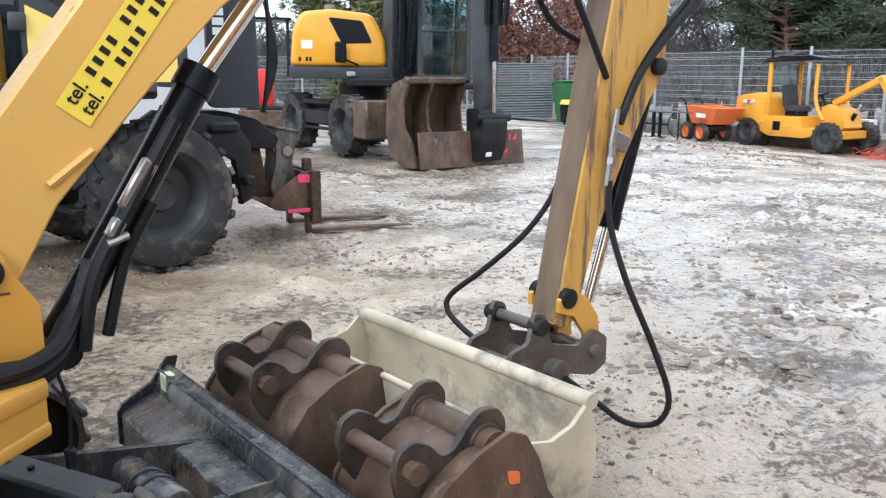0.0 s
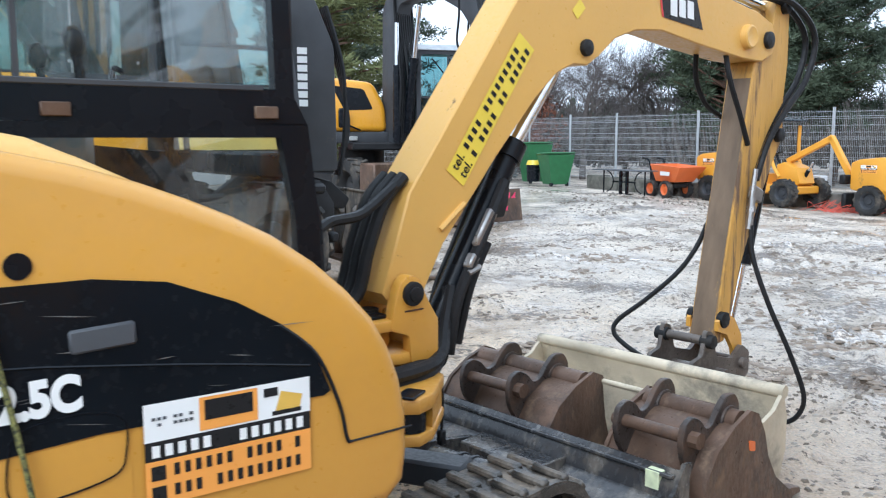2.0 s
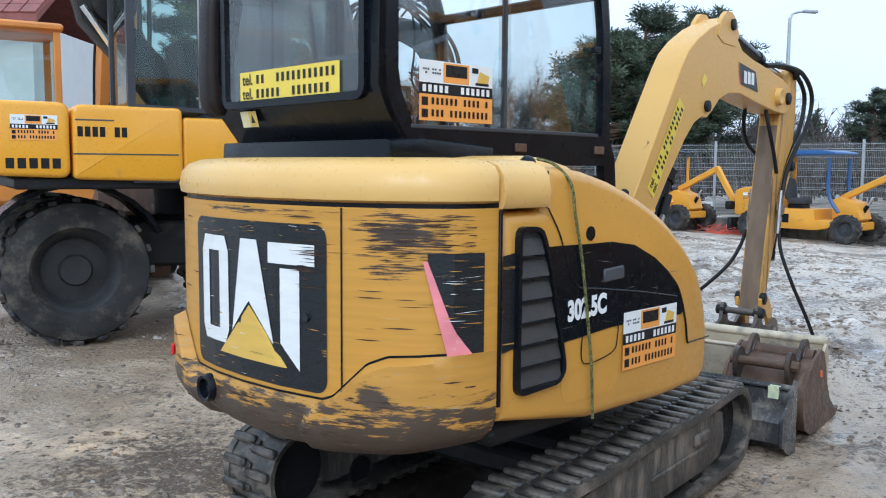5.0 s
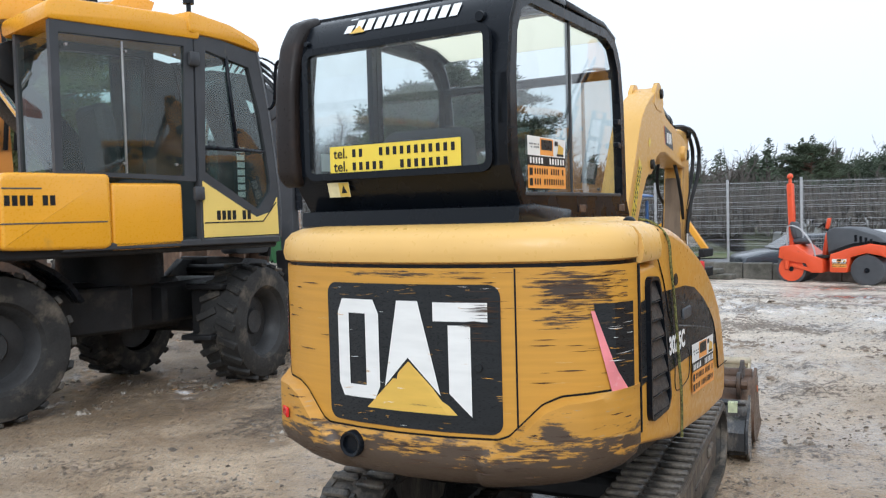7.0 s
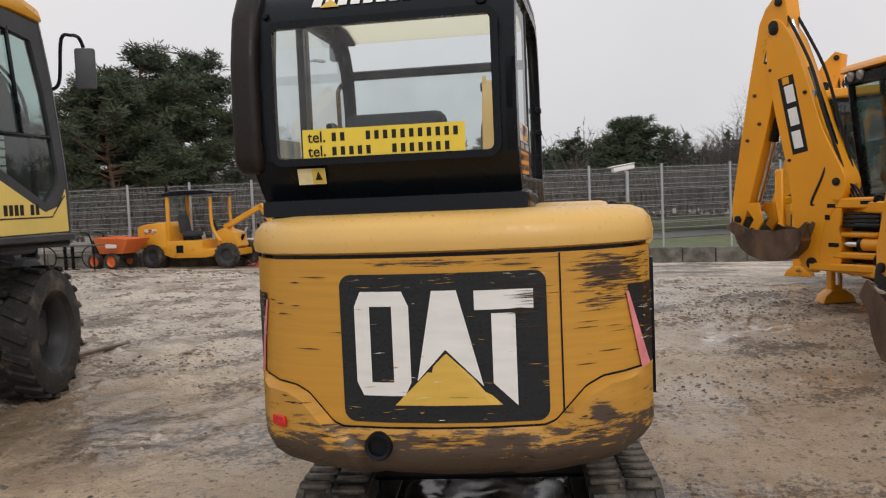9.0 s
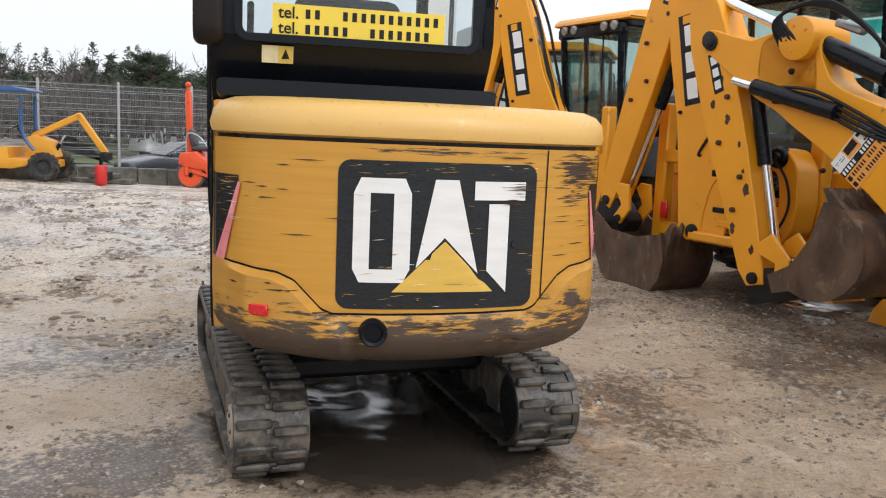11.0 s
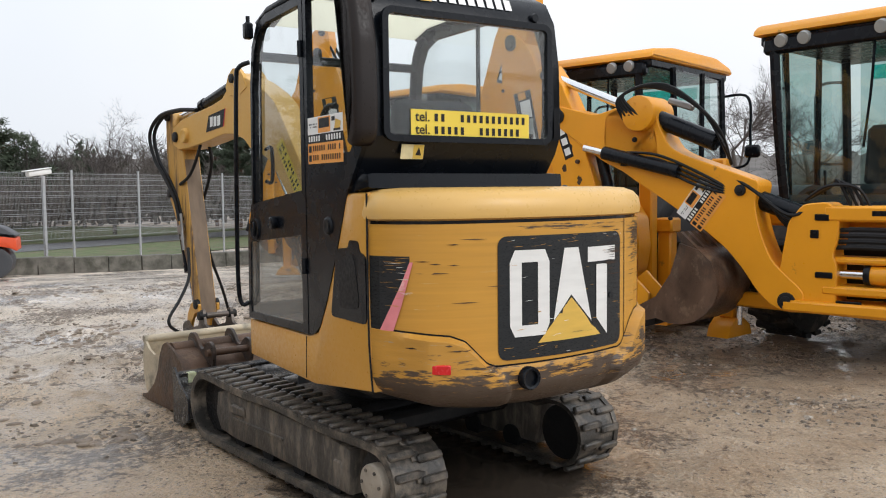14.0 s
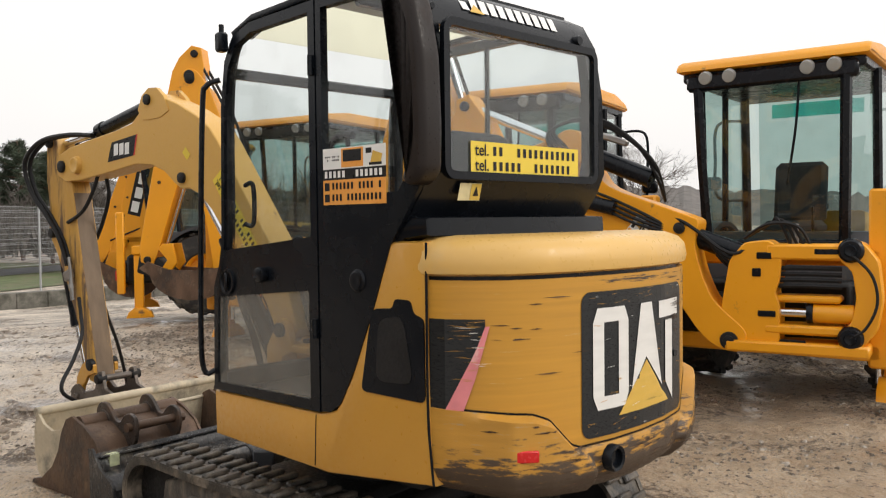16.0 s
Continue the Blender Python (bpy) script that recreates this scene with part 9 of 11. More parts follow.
# ---- small articulated loaders with canopies ----
def mini_loader(m, canopy, canopy_label, label, arm_up):
    Lr = thing("mini_loader", m, label, "loader", "mini loaders by the fence")
    for s in (1, -1):
        for x in (-1.22, 1.22):
            wheel("wheel", Lr, pose(x, s * 0.62, 0.36) @ pose(0, 0, 0, 0, 0, 0 if s < 0 else 180), 0.36, 0.28, 0.19, GREYBLK, 16, 0.018)
    g = Geo()
    g.prism(rpoly([(-1.75, 0.60), (-1.75, 1.22), (-1.55, 1.30), (-0.95, 1.36), (-0.78, 1.22), (-0.78, 0.60), (-1.2, 0.52)], 0.05), -0.62, 0.62, "xz", 0.03, 2)
    body = part("engine_cover", g, LOADER_Y, Lr, "yellow engine cover")
    sticker("cover_sticker", body, lambda u, v, d: (-1.30 + u, -0.624 - d, 1.08 + v), 0.40, 0.18)
    g = Geo()
    g.prism([(-0.9, 0.40), (-1.0, 0.62), (-0.78, 0.80), (0.40, 0.80), (0.42, 0.55), (0.95, 0.55), (1.0, 0.42), (0.5, 0.30), (-0.6, 0.30)], -0.60, 0.60, "xz", 0.02, 2)
    mid = part("mid_frame", g, LOADER_Y, Lr, "yellow mid frame with foot well")
    part("step_hole", Geo().box((-0.35, -0.602, 0.56), (0.24, 0.012, 0.22), 0.01), BLACK, mid)
    g = Geo()
    g.prism([(0.72, 0.50), (0.70, 1.05), (0.90, 1.12), (1.30, 0.98), (1.42, 0.60), (1.2, 0.45)], -0.30, 0.30, "xz", 0.03, 2)
    g.box((1.2, 0, 0.42), (0.4, 1.0, 0.2), 0.03)
    part("front_frame", g, LOADER_Y, Lr, "yellow front frame")
    g = Geo()
    g.tube([(0.62, 0, 0.98), (0.45, 0, 1.28)], 0.03, 6), g.lathe([(0.15, -0.012), (0.17, 0.0), (0.15, 0.012)], 18, pose(0.44, 0, 1.30) @ pose(0, 0, 0, 0, -28, 0))
    part("steering_wheel", g, BLACK, Lr)
    g = Geo()
    g.box((-0.28, 0, 0.98), (0.46, 0.46, 0.16), 0.05, seg=2)
    seat = part("seat", g, SEATMAT, Lr, "black driver seat")
    part("backrest", Geo().box((-0.55, 0, 1.28), (0.14, 0.45, 0.55), 0.05, (0, -10, 0), 2), SEATMAT, seat)
    part("seat_base", Geo().box((-0.30, 0, 0.84), (0.4, 0.4, 0.14), 0.02), BLACK, seat)
    for s in (1, -1):
        g = Geo()
        g.box((-0.74, s * 0.52, 1.45), (0.10, 0.08, 1.35), 0.015)
        part("canopy_post", g, LOADER_Y, Lr)
        g = Geo()
        g.tube([(0.98, s * 0.52, 0.75), (0.72, s * 0.52, 1.2), (0.70, s * 0.52, 2.05)], 0.045, 6)
        part("canopy_post", g, canopy if canopy is BLUE else LOADER_Y, Lr)
    g = Geo()
    g.prism(rpoly([(-0.90, 2.10), (-0.86, 2.20), (-0.4, 2.26), (0.5, 2.26), (0.86, 2.20), (0.88, 2.14)], 0.03), -0.60, 0.60, "xz", 0.02)
    part("canopy", g, canopy, Lr, canopy_label)
    pane(Lr, [(-0.76, -0.48, 1.55), (-0.76, 0.48, 1.55), (-0.80, 0.48, 2.08), (-0.80, -0.48, 2.08)], GLASS_DK, "rear_pane")
    for s in (1, -1):
        part("mirror", Geo().tube([(0.70, s * 0.52, 2.0), (0.74, s * 0.70, 1.95)], 0.012, 5).box((0.76, s * 0.76, 1.86), (0.03, 0.12, 0.2), 0.02), DKGREY, Lr)
    part("beacon", Geo().cyl((-0.80, -0.45, 2.24), (-0.80, -0.45, 2.40), 0.04, 10), BLACK, Lr)
    # lifting arm with tool head
    pts = arm_up
    g = Geo()
    for (a, b) in zip(pts, pts[1:]):
        A, B = Vector((a[0], 0, a[1])), Vector((b[0], 0, b[1]))
        c = (A + B) / 2
        ang = math.degrees(math.atan2(-(B.z - A.z), B.x - A.x))
        g.box(tuple(c), ((B - A).length + 0.10, 0.14, 0.15), 0.02, (0, ang, 0))
    part("lift_arm", g, LOADER_Y, Lr, "yellow cranked lift arm")
    ram(Lr, (1.25, 0.0, 0.62), (1.55, 0.0, 1.12), 0.6, 0.05)
    e = pts[-1]
    part("tool_head", Geo().box((e[0] + 0.02, 0, e[1] - 0.10), (0.16, 0.7, 0.22), 0.03).box((e[0] + 0.05, 0, max(0.12, e[1] - 0.6)), (0.12, 0.6, max(0.2, e[1] - 0.5)), 0.03), CHASSIS, Lr, "dark tool head")
    return Lr


mini_loader(pose(9.85, 23.4, gz(9.4, 23.0), 0, 0, -65) @ Matrix.Diagonal((1.1, 1.1, 1.1, 1)), BLACK, "black weathered canopy", "yellow mini loader with black canopy, arm raised, by the fence", [(0.85, 1.15), (2.05, 1.72), (2.60, 0.85)])
mini_loader(pose(12.4, 19.1, gz(12.0, 19.0), 0, 0, -64) @ Matrix.Diagonal((1.12, 1.12, 1.12, 1)), BLUE, "blue canopy", "yellow mini loader with blue canopy, arm raised, by the fence", [(0.85, 1.10), (1.9, 1.62), (2.5, 0.75)])


def mini_dumper():
    D = thing("mini_dumper", pose(7.7, 25.0, gz(7.7, 25.0), 0, 0, -72) @ Matrix.Diagonal((1.12, 1.12, 1.12, 1)), "small orange skip dumper on four wheels with orange rims", "dumper")
    for s in (1, -1):
        for x in (-0.42, 0.22):
            wheel("wheel", D, pose(x, s * 0.34, 0.24) @ pose(0, 0, 0, 0, 0, 0 if s < 0 else 180), 0.24, 0.17, 0.15, ORANGE, 14, 0.015)
    part("frame", Geo().box((-0.1, 0, 0.36), (1.1, 0.45, 0.14), 0.03).box((-0.55, 0, 0.62), (0.3, 0.5, 0.45), 0.05), CHASSIS, D)
    g = Geo()
    a = [(-0.30, -0.30, 0.45), (0.55, -0.30, 0.45), (0.55, 0.30, 0.45), (-0.30, 0.30, 0.45)]
    b = [(-0.36, -0.46, 0.92), (0.92, -0.44, 0.86), (0.92, 0.44, 0.86), (-0.36, 0.46, 0.92)]
    c = [(-0.33, -0.43, 0.925), (0.89, -0.41, 0.865), (0.89, 0.41, 0.865), (-0.33, 0.43, 0.925)]
    d = [(-0.27, -0.27, 0.48), (0.52, -0.27, 0.48), (0.52, 0.27, 0.48), (-0.27, 0.27, 0.48)]
    g.loft([a, b, c, d])
    skip = part("skip", g, ORANGE, D, "orange skip")
    part("sticker", Geo().quad((0.1, -0.452, 0.62), (0.5, -0.45, 0.62), (0.52, -0.462, 0.72), (0.1, -0.464, 0.74)), WHITE, skip)
    for s in (1, -1):
        part("handle", Geo().tube([(-0.55, s * 0.25, 0.5), (-0.72, s * 0.25, 1.0), (-1.0, s * 0.25, 1.06)], 0.025, 6), BLACK, D)


mini_dumper()


# ---- tandem roller ----
def roller():
    R = thing("tandem_roller", pose(16.1, 14.15, gz(16.1, 14.15), 0, 0, -70) @ Matrix.Diagonal((1.16, 1.16, 1.16, 1)), "orange-red tandem road roller with dark engine hood and beacon mast", "road roller")
    for x, mat, lb in ((-0.86, RED_O, "orange drum face"), (0.86, DKGREY, "dark steel drum")):
        g = Geo()
        g.cyl((x, -0.5, 0.36), (x, 0.5, 0.36), 0.36, 36, bev=0.01)
        dr = part("drum", g, DKGREY, R, "smooth steel drum")
        for s in (1, -1):
            part("drum_face", Geo().cyl((x, s * 0.46, 0.36), (x, s * 0.504, 0.36), 0.30, 28), mat, dr, lb)
            part("hub", Geo().cyl((x, s * 0.5, 0.36), (x, s * 0.52, 0.36), 0.06, 14), BLACK, dr)
    g = Geo()
    g.prism(rpoly([(-1.15, 0.62), (-1.12, 0.90), (-0.75, 0.95), (-0.45, 0.72), (-0.1, 0.60), (-0.1, 0.28), (-0.4, 0.28), (-0.5, 0.5), (-0.9, 0.55)], 0.04), -0.56, 0.56, "xz", 0.02)
    g.box((-0.95, -0.53, 0.52), (0.10, 0.05, 0.35), 0.01), g.box((-0.60, -0.53, 0.40), (0.45, 0.05, 0.08), 0.01, (0, 15, 0))
    part("rear_frame", g, RED_O, R, "orange-red rear frame")
    g = Geo()
    g.prism(rpoly([(0.05, 0.30), (0.05, 0.72), (0.55, 0.90), (0.95, 0.98), (1.32, 0.92), (1.34, 0.62), (1.18, 0.70), (0.86, 0.76), (0.52, 0.66), (0.44, 0.30)], 0.04), -0.55, 0.55, "xz", 0.02)
    part("front_frame", g, RED_O, R, "orange-red front frame")
    g = Geo()
    g.prism(rpoly([(0.0, 0.72), (-0.05, 1.25), (0.10, 1.36), (0.55, 1.34), (1.05, 1.18), (1.34, 0.98), (1.30, 0.94), (0.95, 1.0), (0.5, 0.92)], 0.06), -0.50, 0.50, "xz", 0.05, 2)
    hood = part("engine_hood", g, DKGREY, R, "dark grey engine hood")
    for k in range(4):
        part("hood_slot", Geo().box((0.62 + 0.11 * k, -0.502, 1.10 - 0.03 * k), (0.06, 0.01, 0.16), 0.01), BLACK, hood)
    sticker("frame_sticker", R, lambda u, v, d: (0.27 + u, -0.553 - d, 0.52 + v), 0.32, 0.20)
    part("floor", Geo().box((-0.25, 0, 0.66), (0.5, 0.9, 0.06), 0.01), CHASSIS, R)
    part("mast", Geo().box((-1.02, 0.0, 1.62), (0.14, 0.16, 1.65), 0.02, (0, -2, 0)), RED_O, R, "orange-red folded roll bar mast")
    part("beacon", Geo().cyl((-1.05, 0, 2.42), (-1.05, 0, 2.56), 0.04, 10).ball((-1.05, 0, 2.62), 0.075), RED_O, R, "red beacon")
    part("driver_seat", Geo().box((-0.72, 0, 1.02), (0.42, 0.45, 0.14), 0.05).box((-0.92, 0, 1.28), (0.12, 0.45, 0.45), 0.05, (0, -12, 0)), DKGREY, R, "dark grey seat")
    part("steering_column", Geo().box((-0.15, 0, 0.95), (0.14, 0.3, 0.6), 0.04, (0, 10, 0)), RED_O, R)
    part("steering_wheel", Geo().lathe([(0.15, -0.012), (0.17, 0), (0.15, 0.012)], 18, pose(-0.25, 0, 1.42) @ pose(0, 0, 0, 0, -35, 0)).cyl((-0.24, 0, 1.4), (-0.12, 0, 1.2), 0.03, 8), BLACK, R)
    part("grab_rail", Geo().tube([(-0.98, -0.45, 0.9), (-0.95, -0.45, 1.38), (-0.65, -0.45, 1.32), (-0.38, -0.45, 0.95), (-0.30, -0.45, 0.65)], 0.018, 6), GALV, R)
    part("red_lever", Geo().box((-0.05, -0.3, 1.45), (0.08, 0.10, 0.26), 0.02, (0, 12, 0)), RED_O, R)


roller()

# ---- kerb and wire fence ----
FENCE = [(-14.0, 41.0), (3.4, 36.5), (7.0, 29.6), (8.9, 26.5), (13.2, 21.7), (17.5, 16.3), (25.0, 11.9), (33.0, 7.5), (46.0, 0.5)]


def along(line, step):
    out = []
    for a, b in zip(line, line[1:]):
        a, b = Vector(a), Vector(b)
        n = max(1, round((b - a).length / step))
        for k in range(n):
            out.append((a.lerp(b, k / n), a.lerp(b, (k + 1) / n)))
    return out


def build_fence():
    F = thing("fence", pose(0, 0, 0), "galvanised welded wire mesh fence on posts along the yard", "fence")
    rnd = random.Random(2)
    for a, b in along(FENCE, 2.55):
        d = (b - a)
        ln = d.length
        ang = math.degrees(math.atan2(d.y, d.x))
        n = Vector((-d.y, d.x)).normalized() * 0.30
        low = 0.08
        base = pose(a.x + n.x, a.y + n.y, low, 0, 0, ang)
        g = Geo(base)
        g.box((0, 0, 0.70), (0.07, 0.06, 3.4), 0.006), g.box((0, 0, 2.40), (0.078, 0.068, 0.02), 0.004)
        part("fence_post", g, GALV, F)
        vs, fs = [], []

        def wire(x0, z0, x1, z1, r, y=0.0):
            i = len(vs)
            if abs(x1 - x0) > abs(z1 - z0):
                for x, z in ((x0, z0), (x1, z1)):
                    vs.extend([(x, y - r, z), (x, y, z + r), (x, y + r, z), (x, y, z - r)])
            else:
                for x, z in ((x0, z0), (x1, z1)):
                    vs.extend([(x - r, y, z), (x, y + r, z), (x + r, y, z), (x, y - r, z)])
            for k in range(4):
                fs.append((i + k, i + (k + 1) % 4, i + 4 + (k + 1) % 4, i + 4 + k))
        m = int(ln / 0.05)
        for k in range(1, m):
            wire(ln * k / m, 0.03, ln * k / m, 2.33, 0.0032)
        for z in (0.08, 0.28, 0.48, 0.68, 0.88, 1.08, 1.28, 1.48, 1.68, 1.88, 2.08, 2.28):
            fold = z in (0.28, 0.88, 1.48, 2.08)
            wire(0.03, z, ln - 0.03, z, 0.006, 0.0)
            if fold:
                wire(0.03, z + 0.06, ln - 0.03, z + 0.06, 0.006, 0.03)
        me = bpy.data.meshes.new("mesh_panel")
        me.from_pydata([tuple(base @ Vector(v)) for v in vs], [], fs)
        me.materials.append(GALV)
        o = new("mesh_panel", me)
        o.parent = F
    K = thing("kerb", pose(0, 0, 0), "low mossy concrete kerb blocks under the fence", "kerb")
    K["kind"] = "structure"
    for a, b in along(LINE, 0.9):
        d = b - a
        ang = math.degrees(math.atan2(d.y, d.x))
        c = (a + b) / 2
        hgt = 0.50 + rnd.uniform(-0.015, 0.015)
        g = Geo()
        g.box((c.x + rnd.uniform(-0.01, 0.01), c.y, gz(c.x, c.y) + hgt / 2 - 0.04), (d.length - 0.015, 0.42, hgt + 0.04), 0.015, (0, 0, ang))
        part("kerb_block", g, CONCRETE, K)


build_fence()


def verge():
    """Ground just behind the fence: paved strip, road and grass, each laid a little above the other."""
    def band(off0, off1, z, name, mat, label, lo=4, hi=9):
        pts = [Vector(p) for p in FENCE[lo:hi]]
        inner, outer = [], []
        for i, p in enumerate(pts):
            t = (pts[min(i + 1, len(pts) - 1)] - pts[max(i - 1, 0)]).normalized()
            n = Vector((-t.y, t.x))
            inner.append((p.x + n.x * off0, p.y + n.y * off0, z)), outer.append((p.x + n.x * off1, p.y + n.y * off1, z))
        vs = inner + outer
        k = len(pts)
        fs = [(i, i + 1, k + i + 1, k + i) for i in range(k - 1)]
        me = bpy.data.meshes.new(name)
        me.from_pydata(vs, [], fs)
        me.materials.append(mat)
        tagged(new(name, me), label, name.replace("_", " "), kind="structure")
    grass = material("short_winter_grass", (0.10, 0.125, 0.05), 0.85, 0, 0.3, 3, 0.5, 90, (0.15, 0.125, 0.075), 0.45, 0.9)
    asph = material("wet_grey_asphalt", (0.16, 0.16, 0.165), 0.4, 0, 0.15, 2, 0.1, 80)
    band(1.5, 9.0, -0.83, "grass_verge", grass, "short green winter grass behind the fence", 5)
    band(9.0, 13.5, -0.81, "road", asph, "wet grey road beyond the grass", 5)
    band(13.5, 60.0, -0.79, "far_grass", grass, "rough winter grass")


verge()


def camera_post(x, y, ang):
    c = thing("cctv_post", pose(x, y, -0.45, 0, 0, ang), "white surveillance unit on a slim grey post", "post")
    part("post", Geo().box((0, 0, 1.12), (0.09, 0.09, 3.1), 0.008).box((0.05, 0, 2.66), (0.10, 0.05, 0.10), 0.01), GALV, c)
    part("housing", Geo().box((0.14, 0, 2.76), (0.80, 0.20, 0.15), 0.04, (0, 8, 0), 2).box((0.20, 0, 2.86), (0.90, 0.25, 0.025), 0.006, (0, 8, 0)), WHITE, c, "white weatherproof housing")


camera_post(19.45, 13.2, 150)


def lamp_post(x, y, h):
    c = thing("lamp_post", pose(x, y, gz(x, y)), "tall slim grey lamp post", "lamp post")
    part("pole", Geo().cyl((0, 0, 0), (0, 0, h), 0.10, 12, 0.055), GALV, c)
    part("lamp_head", Geo().tube([(0, 0, h - 0.1), (0.1, 0, h + 0.15), (0.5, 0, h + 0.25)], 0.04, 6).box((0.75, 0, h + 0.26), (0.55, 0.2, 0.1), 0.03), GALV, c)


lamp_post(14.6, 23.6, 7.2)


# ---- parked cars behind the fence ----
def car(m, paint, label, van=False):
    c = thing("car", m, label, "car", "cars parked behind the fence")
    top = 1.72 if van else 1.45
    g = Geo()
    if van:
        g.prism(rpoly([(-2.4, 0.35), (-2.45, 1.0), (-2.4, top), (1.0, top), (1.6, 1.25), (2.3, 1.0), (2.4, 0.4)], 0.12), -0.9, 0.9, "xz", 0.06, 2)
    else:
        g.prism(rpoly([(-2.2, 0.35), (-2.25, 0.90), (-2.0, 1.0), (-1.2, 1.02), (1.1, 0.95), (2.0, 0.78), (2.15, 0.4)], 0.12), -0.86, 0.86, "xz", 0.06, 2)
    body = part("body", g, paint, c)
    g = Geo()
    if van:
        g.prism([(0.55, 1.25), (0.45, 1.75), (0.95, 1.78), (1.42, 1.25)], -0.905, 0.905, "xz")
        part("window", g, CARGLASS, c)
    else:
        g.prism(rpoly([(-2.15, 0.95), (-1.9, 1.36), (-1.2, top), (0.1, top - 0.02), (0.9, 0.98)], 0.15), -0.74, 0.74, "xz", 0.08, 2)
        part("roof", g, paint, c)
        g = Geo()
        g.prism([(-1.75, 1.0), (-1.65, 1.30), (-1.15, 1.36), (0.05, 1.35), (0.65, 1.0)], -0.75, 0.75, "xz")
        part("window", g, CARGLASS, c)
        part("windscreen", Geo().prism([(0.15, 1.40), (0.88, 0.99), (0.9, 1.01), (0.17, 1.42)], -0.64, 0.64, "xz"), CARGLASS, c)
        for s in (1, -1):
            part("tail_light", Geo().box((-2.18, s * 0.74, 0.95), (0.12, 0.16, 0.34), 0.03), REDLENS, c)
    for s in (1, -1):
        for x in (-1.4, 1.4):
            wheel("wheel", c, pose(x, s * 0.78, 0.32) @ pose(0, 0, 0, 0, 0, 0 if s < 0 else 180), 0.32, 0.20, 0.20, STEEL, 12, 0.0)
    return c


car(pose(19.2, 18.0, -0.80, 0, 0, 151), CARDARK, "dark grey saloon car behind the fence")
car(pose(23.4, 19.0, -0.82, 0, 0, 151), CARWHITE, "white estate car behind the fence")
car(pose(34.5, 29.3, -0.84, 0, 0, 160), CARWHITE, "white delivery van behind the fence", True)

# ---- along the north side: bins, stacked panels, table, box, netting ----
def wheelie_bin(x, y, ang, h):
    b = thing("refuse_bin", pose(x, y, gz(x, y), 0, 0, ang), "green plastic wheeled refuse bin by the fence", "bin", "green bins")
    g = Geo()
    lo = [(-0.30, -0.35, 0.08), (0.30, -0.35, 0.08), (0.30, 0.35, 0.08), (-0.30, 0.35, 0.08)]
    hi = [(-0.40, -0.55, h), (0.40, -0.55, h), (0.40, 0.55, h), (-0.40, 0.55, h)]
    g.loft([lo, hi])
    part("body", g, GREENPL, b)
    part("lid", Geo().box((0, 0, h + 0.03), (0.86, 1.16, 0.07), 0.03, (0, -4, 0)), GREENPL, b)
    for s in (1, -1):
        part("castor", Geo().cyl((0.25, s * 0.3, 0.08), (0.25, s * 0.36, 0.08), 0.08, 12), BLACK, b)


wheelie_bin(5.05, 29.8, -70, 1.15)
wheelie_bin(4.6, 31.6, -68, 1.5)
b2 = thing("litter_bin", pose(4.35, 30.4, 0), "small black bin with yellow lid", "bin")
part("body", Geo().cyl((0, 0, 0), (0, 0, 0.62), 0.24, 16, 0.27), BLACK, b2)
part("lid", Geo().cyl((0, 0, 0.62), (0, 0, 0.78), 0.28, 16, 0.22), STK_YEL, b2, "yellow lid")

ST = thing("panel_stack", pose(3.05, 33.7, 0, 0, 0, -6), "tall stack of grey wire mesh panels", "stack")
rnd = random.Random(5)
for k in range(34):
    g = Geo()
    g.box((rnd.uniform(-0.03, 0.03), rnd.uniform(-0.03, 0.03), 0.06 + 0.06 * k), (2.3, 2.2, 0.035), 0.006, (0, 0, rnd.uniform(-0.5, 0.5)))
    part("panel", g, PALLET, ST)

TB = thing("metal_table", pose(6.2, 25.0, gz(6.2, 25.0), 0, 0, -60), "dark slatted outdoor table on thin legs by the fence", "table")
for k in range(5):
    part("table_slat", Geo().box((0, -0.26 + 0.13 * k, 0.76), (2.15, 0.11, 0.03), 0.006), DKGREY, TB)
for x in (-0.13, 0.13):
    part("leg", Geo().box((x, 0, 0.37), (0.07, 0.10, 0.74), 0.01), BLACK, TB)
    part("foot", Geo().box((x, 0, 0.02), (0.08, 0.30, 0.04), 0.01), BLACK, TB)
part("stretcher", Geo().box((0, 0, 0.40), (0.95, 0.05, 0.05), 0.01), BLACK, TB)
for s in (1, -1):
    part("end_leg", Geo().box((s * 0.86, 0, 0.37), (0.035, 0.045, 0.74), 0.008), BLACK, TB)
    arc = [(s * (0.78 - 0.33 * math.cos(q)), 0, 0.40 + 0.33 * math.sin(q)) for q in (-1.4, -1.0, -0.6, -0.2, 0.2, 0.6, 1.0, 1.4)]
    part("ring_rail", Geo().tube(arc, 0.018, 6), BLACK, TB)

solo("meter_box", Geo().box((11.2, 22.7, 0.08), (0.25, 0.45, 0.9), 0.02, (0, 0, 15)), WALLW, "white metal meter box by the fence", "box")
g = Geo()
rnd = random.Random(6)
for k in range(60):
    x, y = 11.3 + rnd.uniform(-0.7, 0.9), 21.2 + rnd.uniform(-0.6, 0.6)
    z = gz(x, y)
    g.tube([(x, y, z), (x + rnd.uniform(-0.4, 0.4), y + rnd.uniform(-0.3, 0.3), z + rnd.uniform(0.05, 0.3)), (x + rnd.uniform(-0.7, 0.7), y + rnd.uniform(-0.4, 0.4), z)], 0.007, 4)
solo("barrier_netting", g, NETTING, "crumpled red-orange plastic barrier netting on the ground", "netting", kind="stuff")
FE = thing("gas_cylinder", pose(13.0, 16.2, gz(13.0, 16.2)), "small red cylinder standing by the loader", "cylinder")
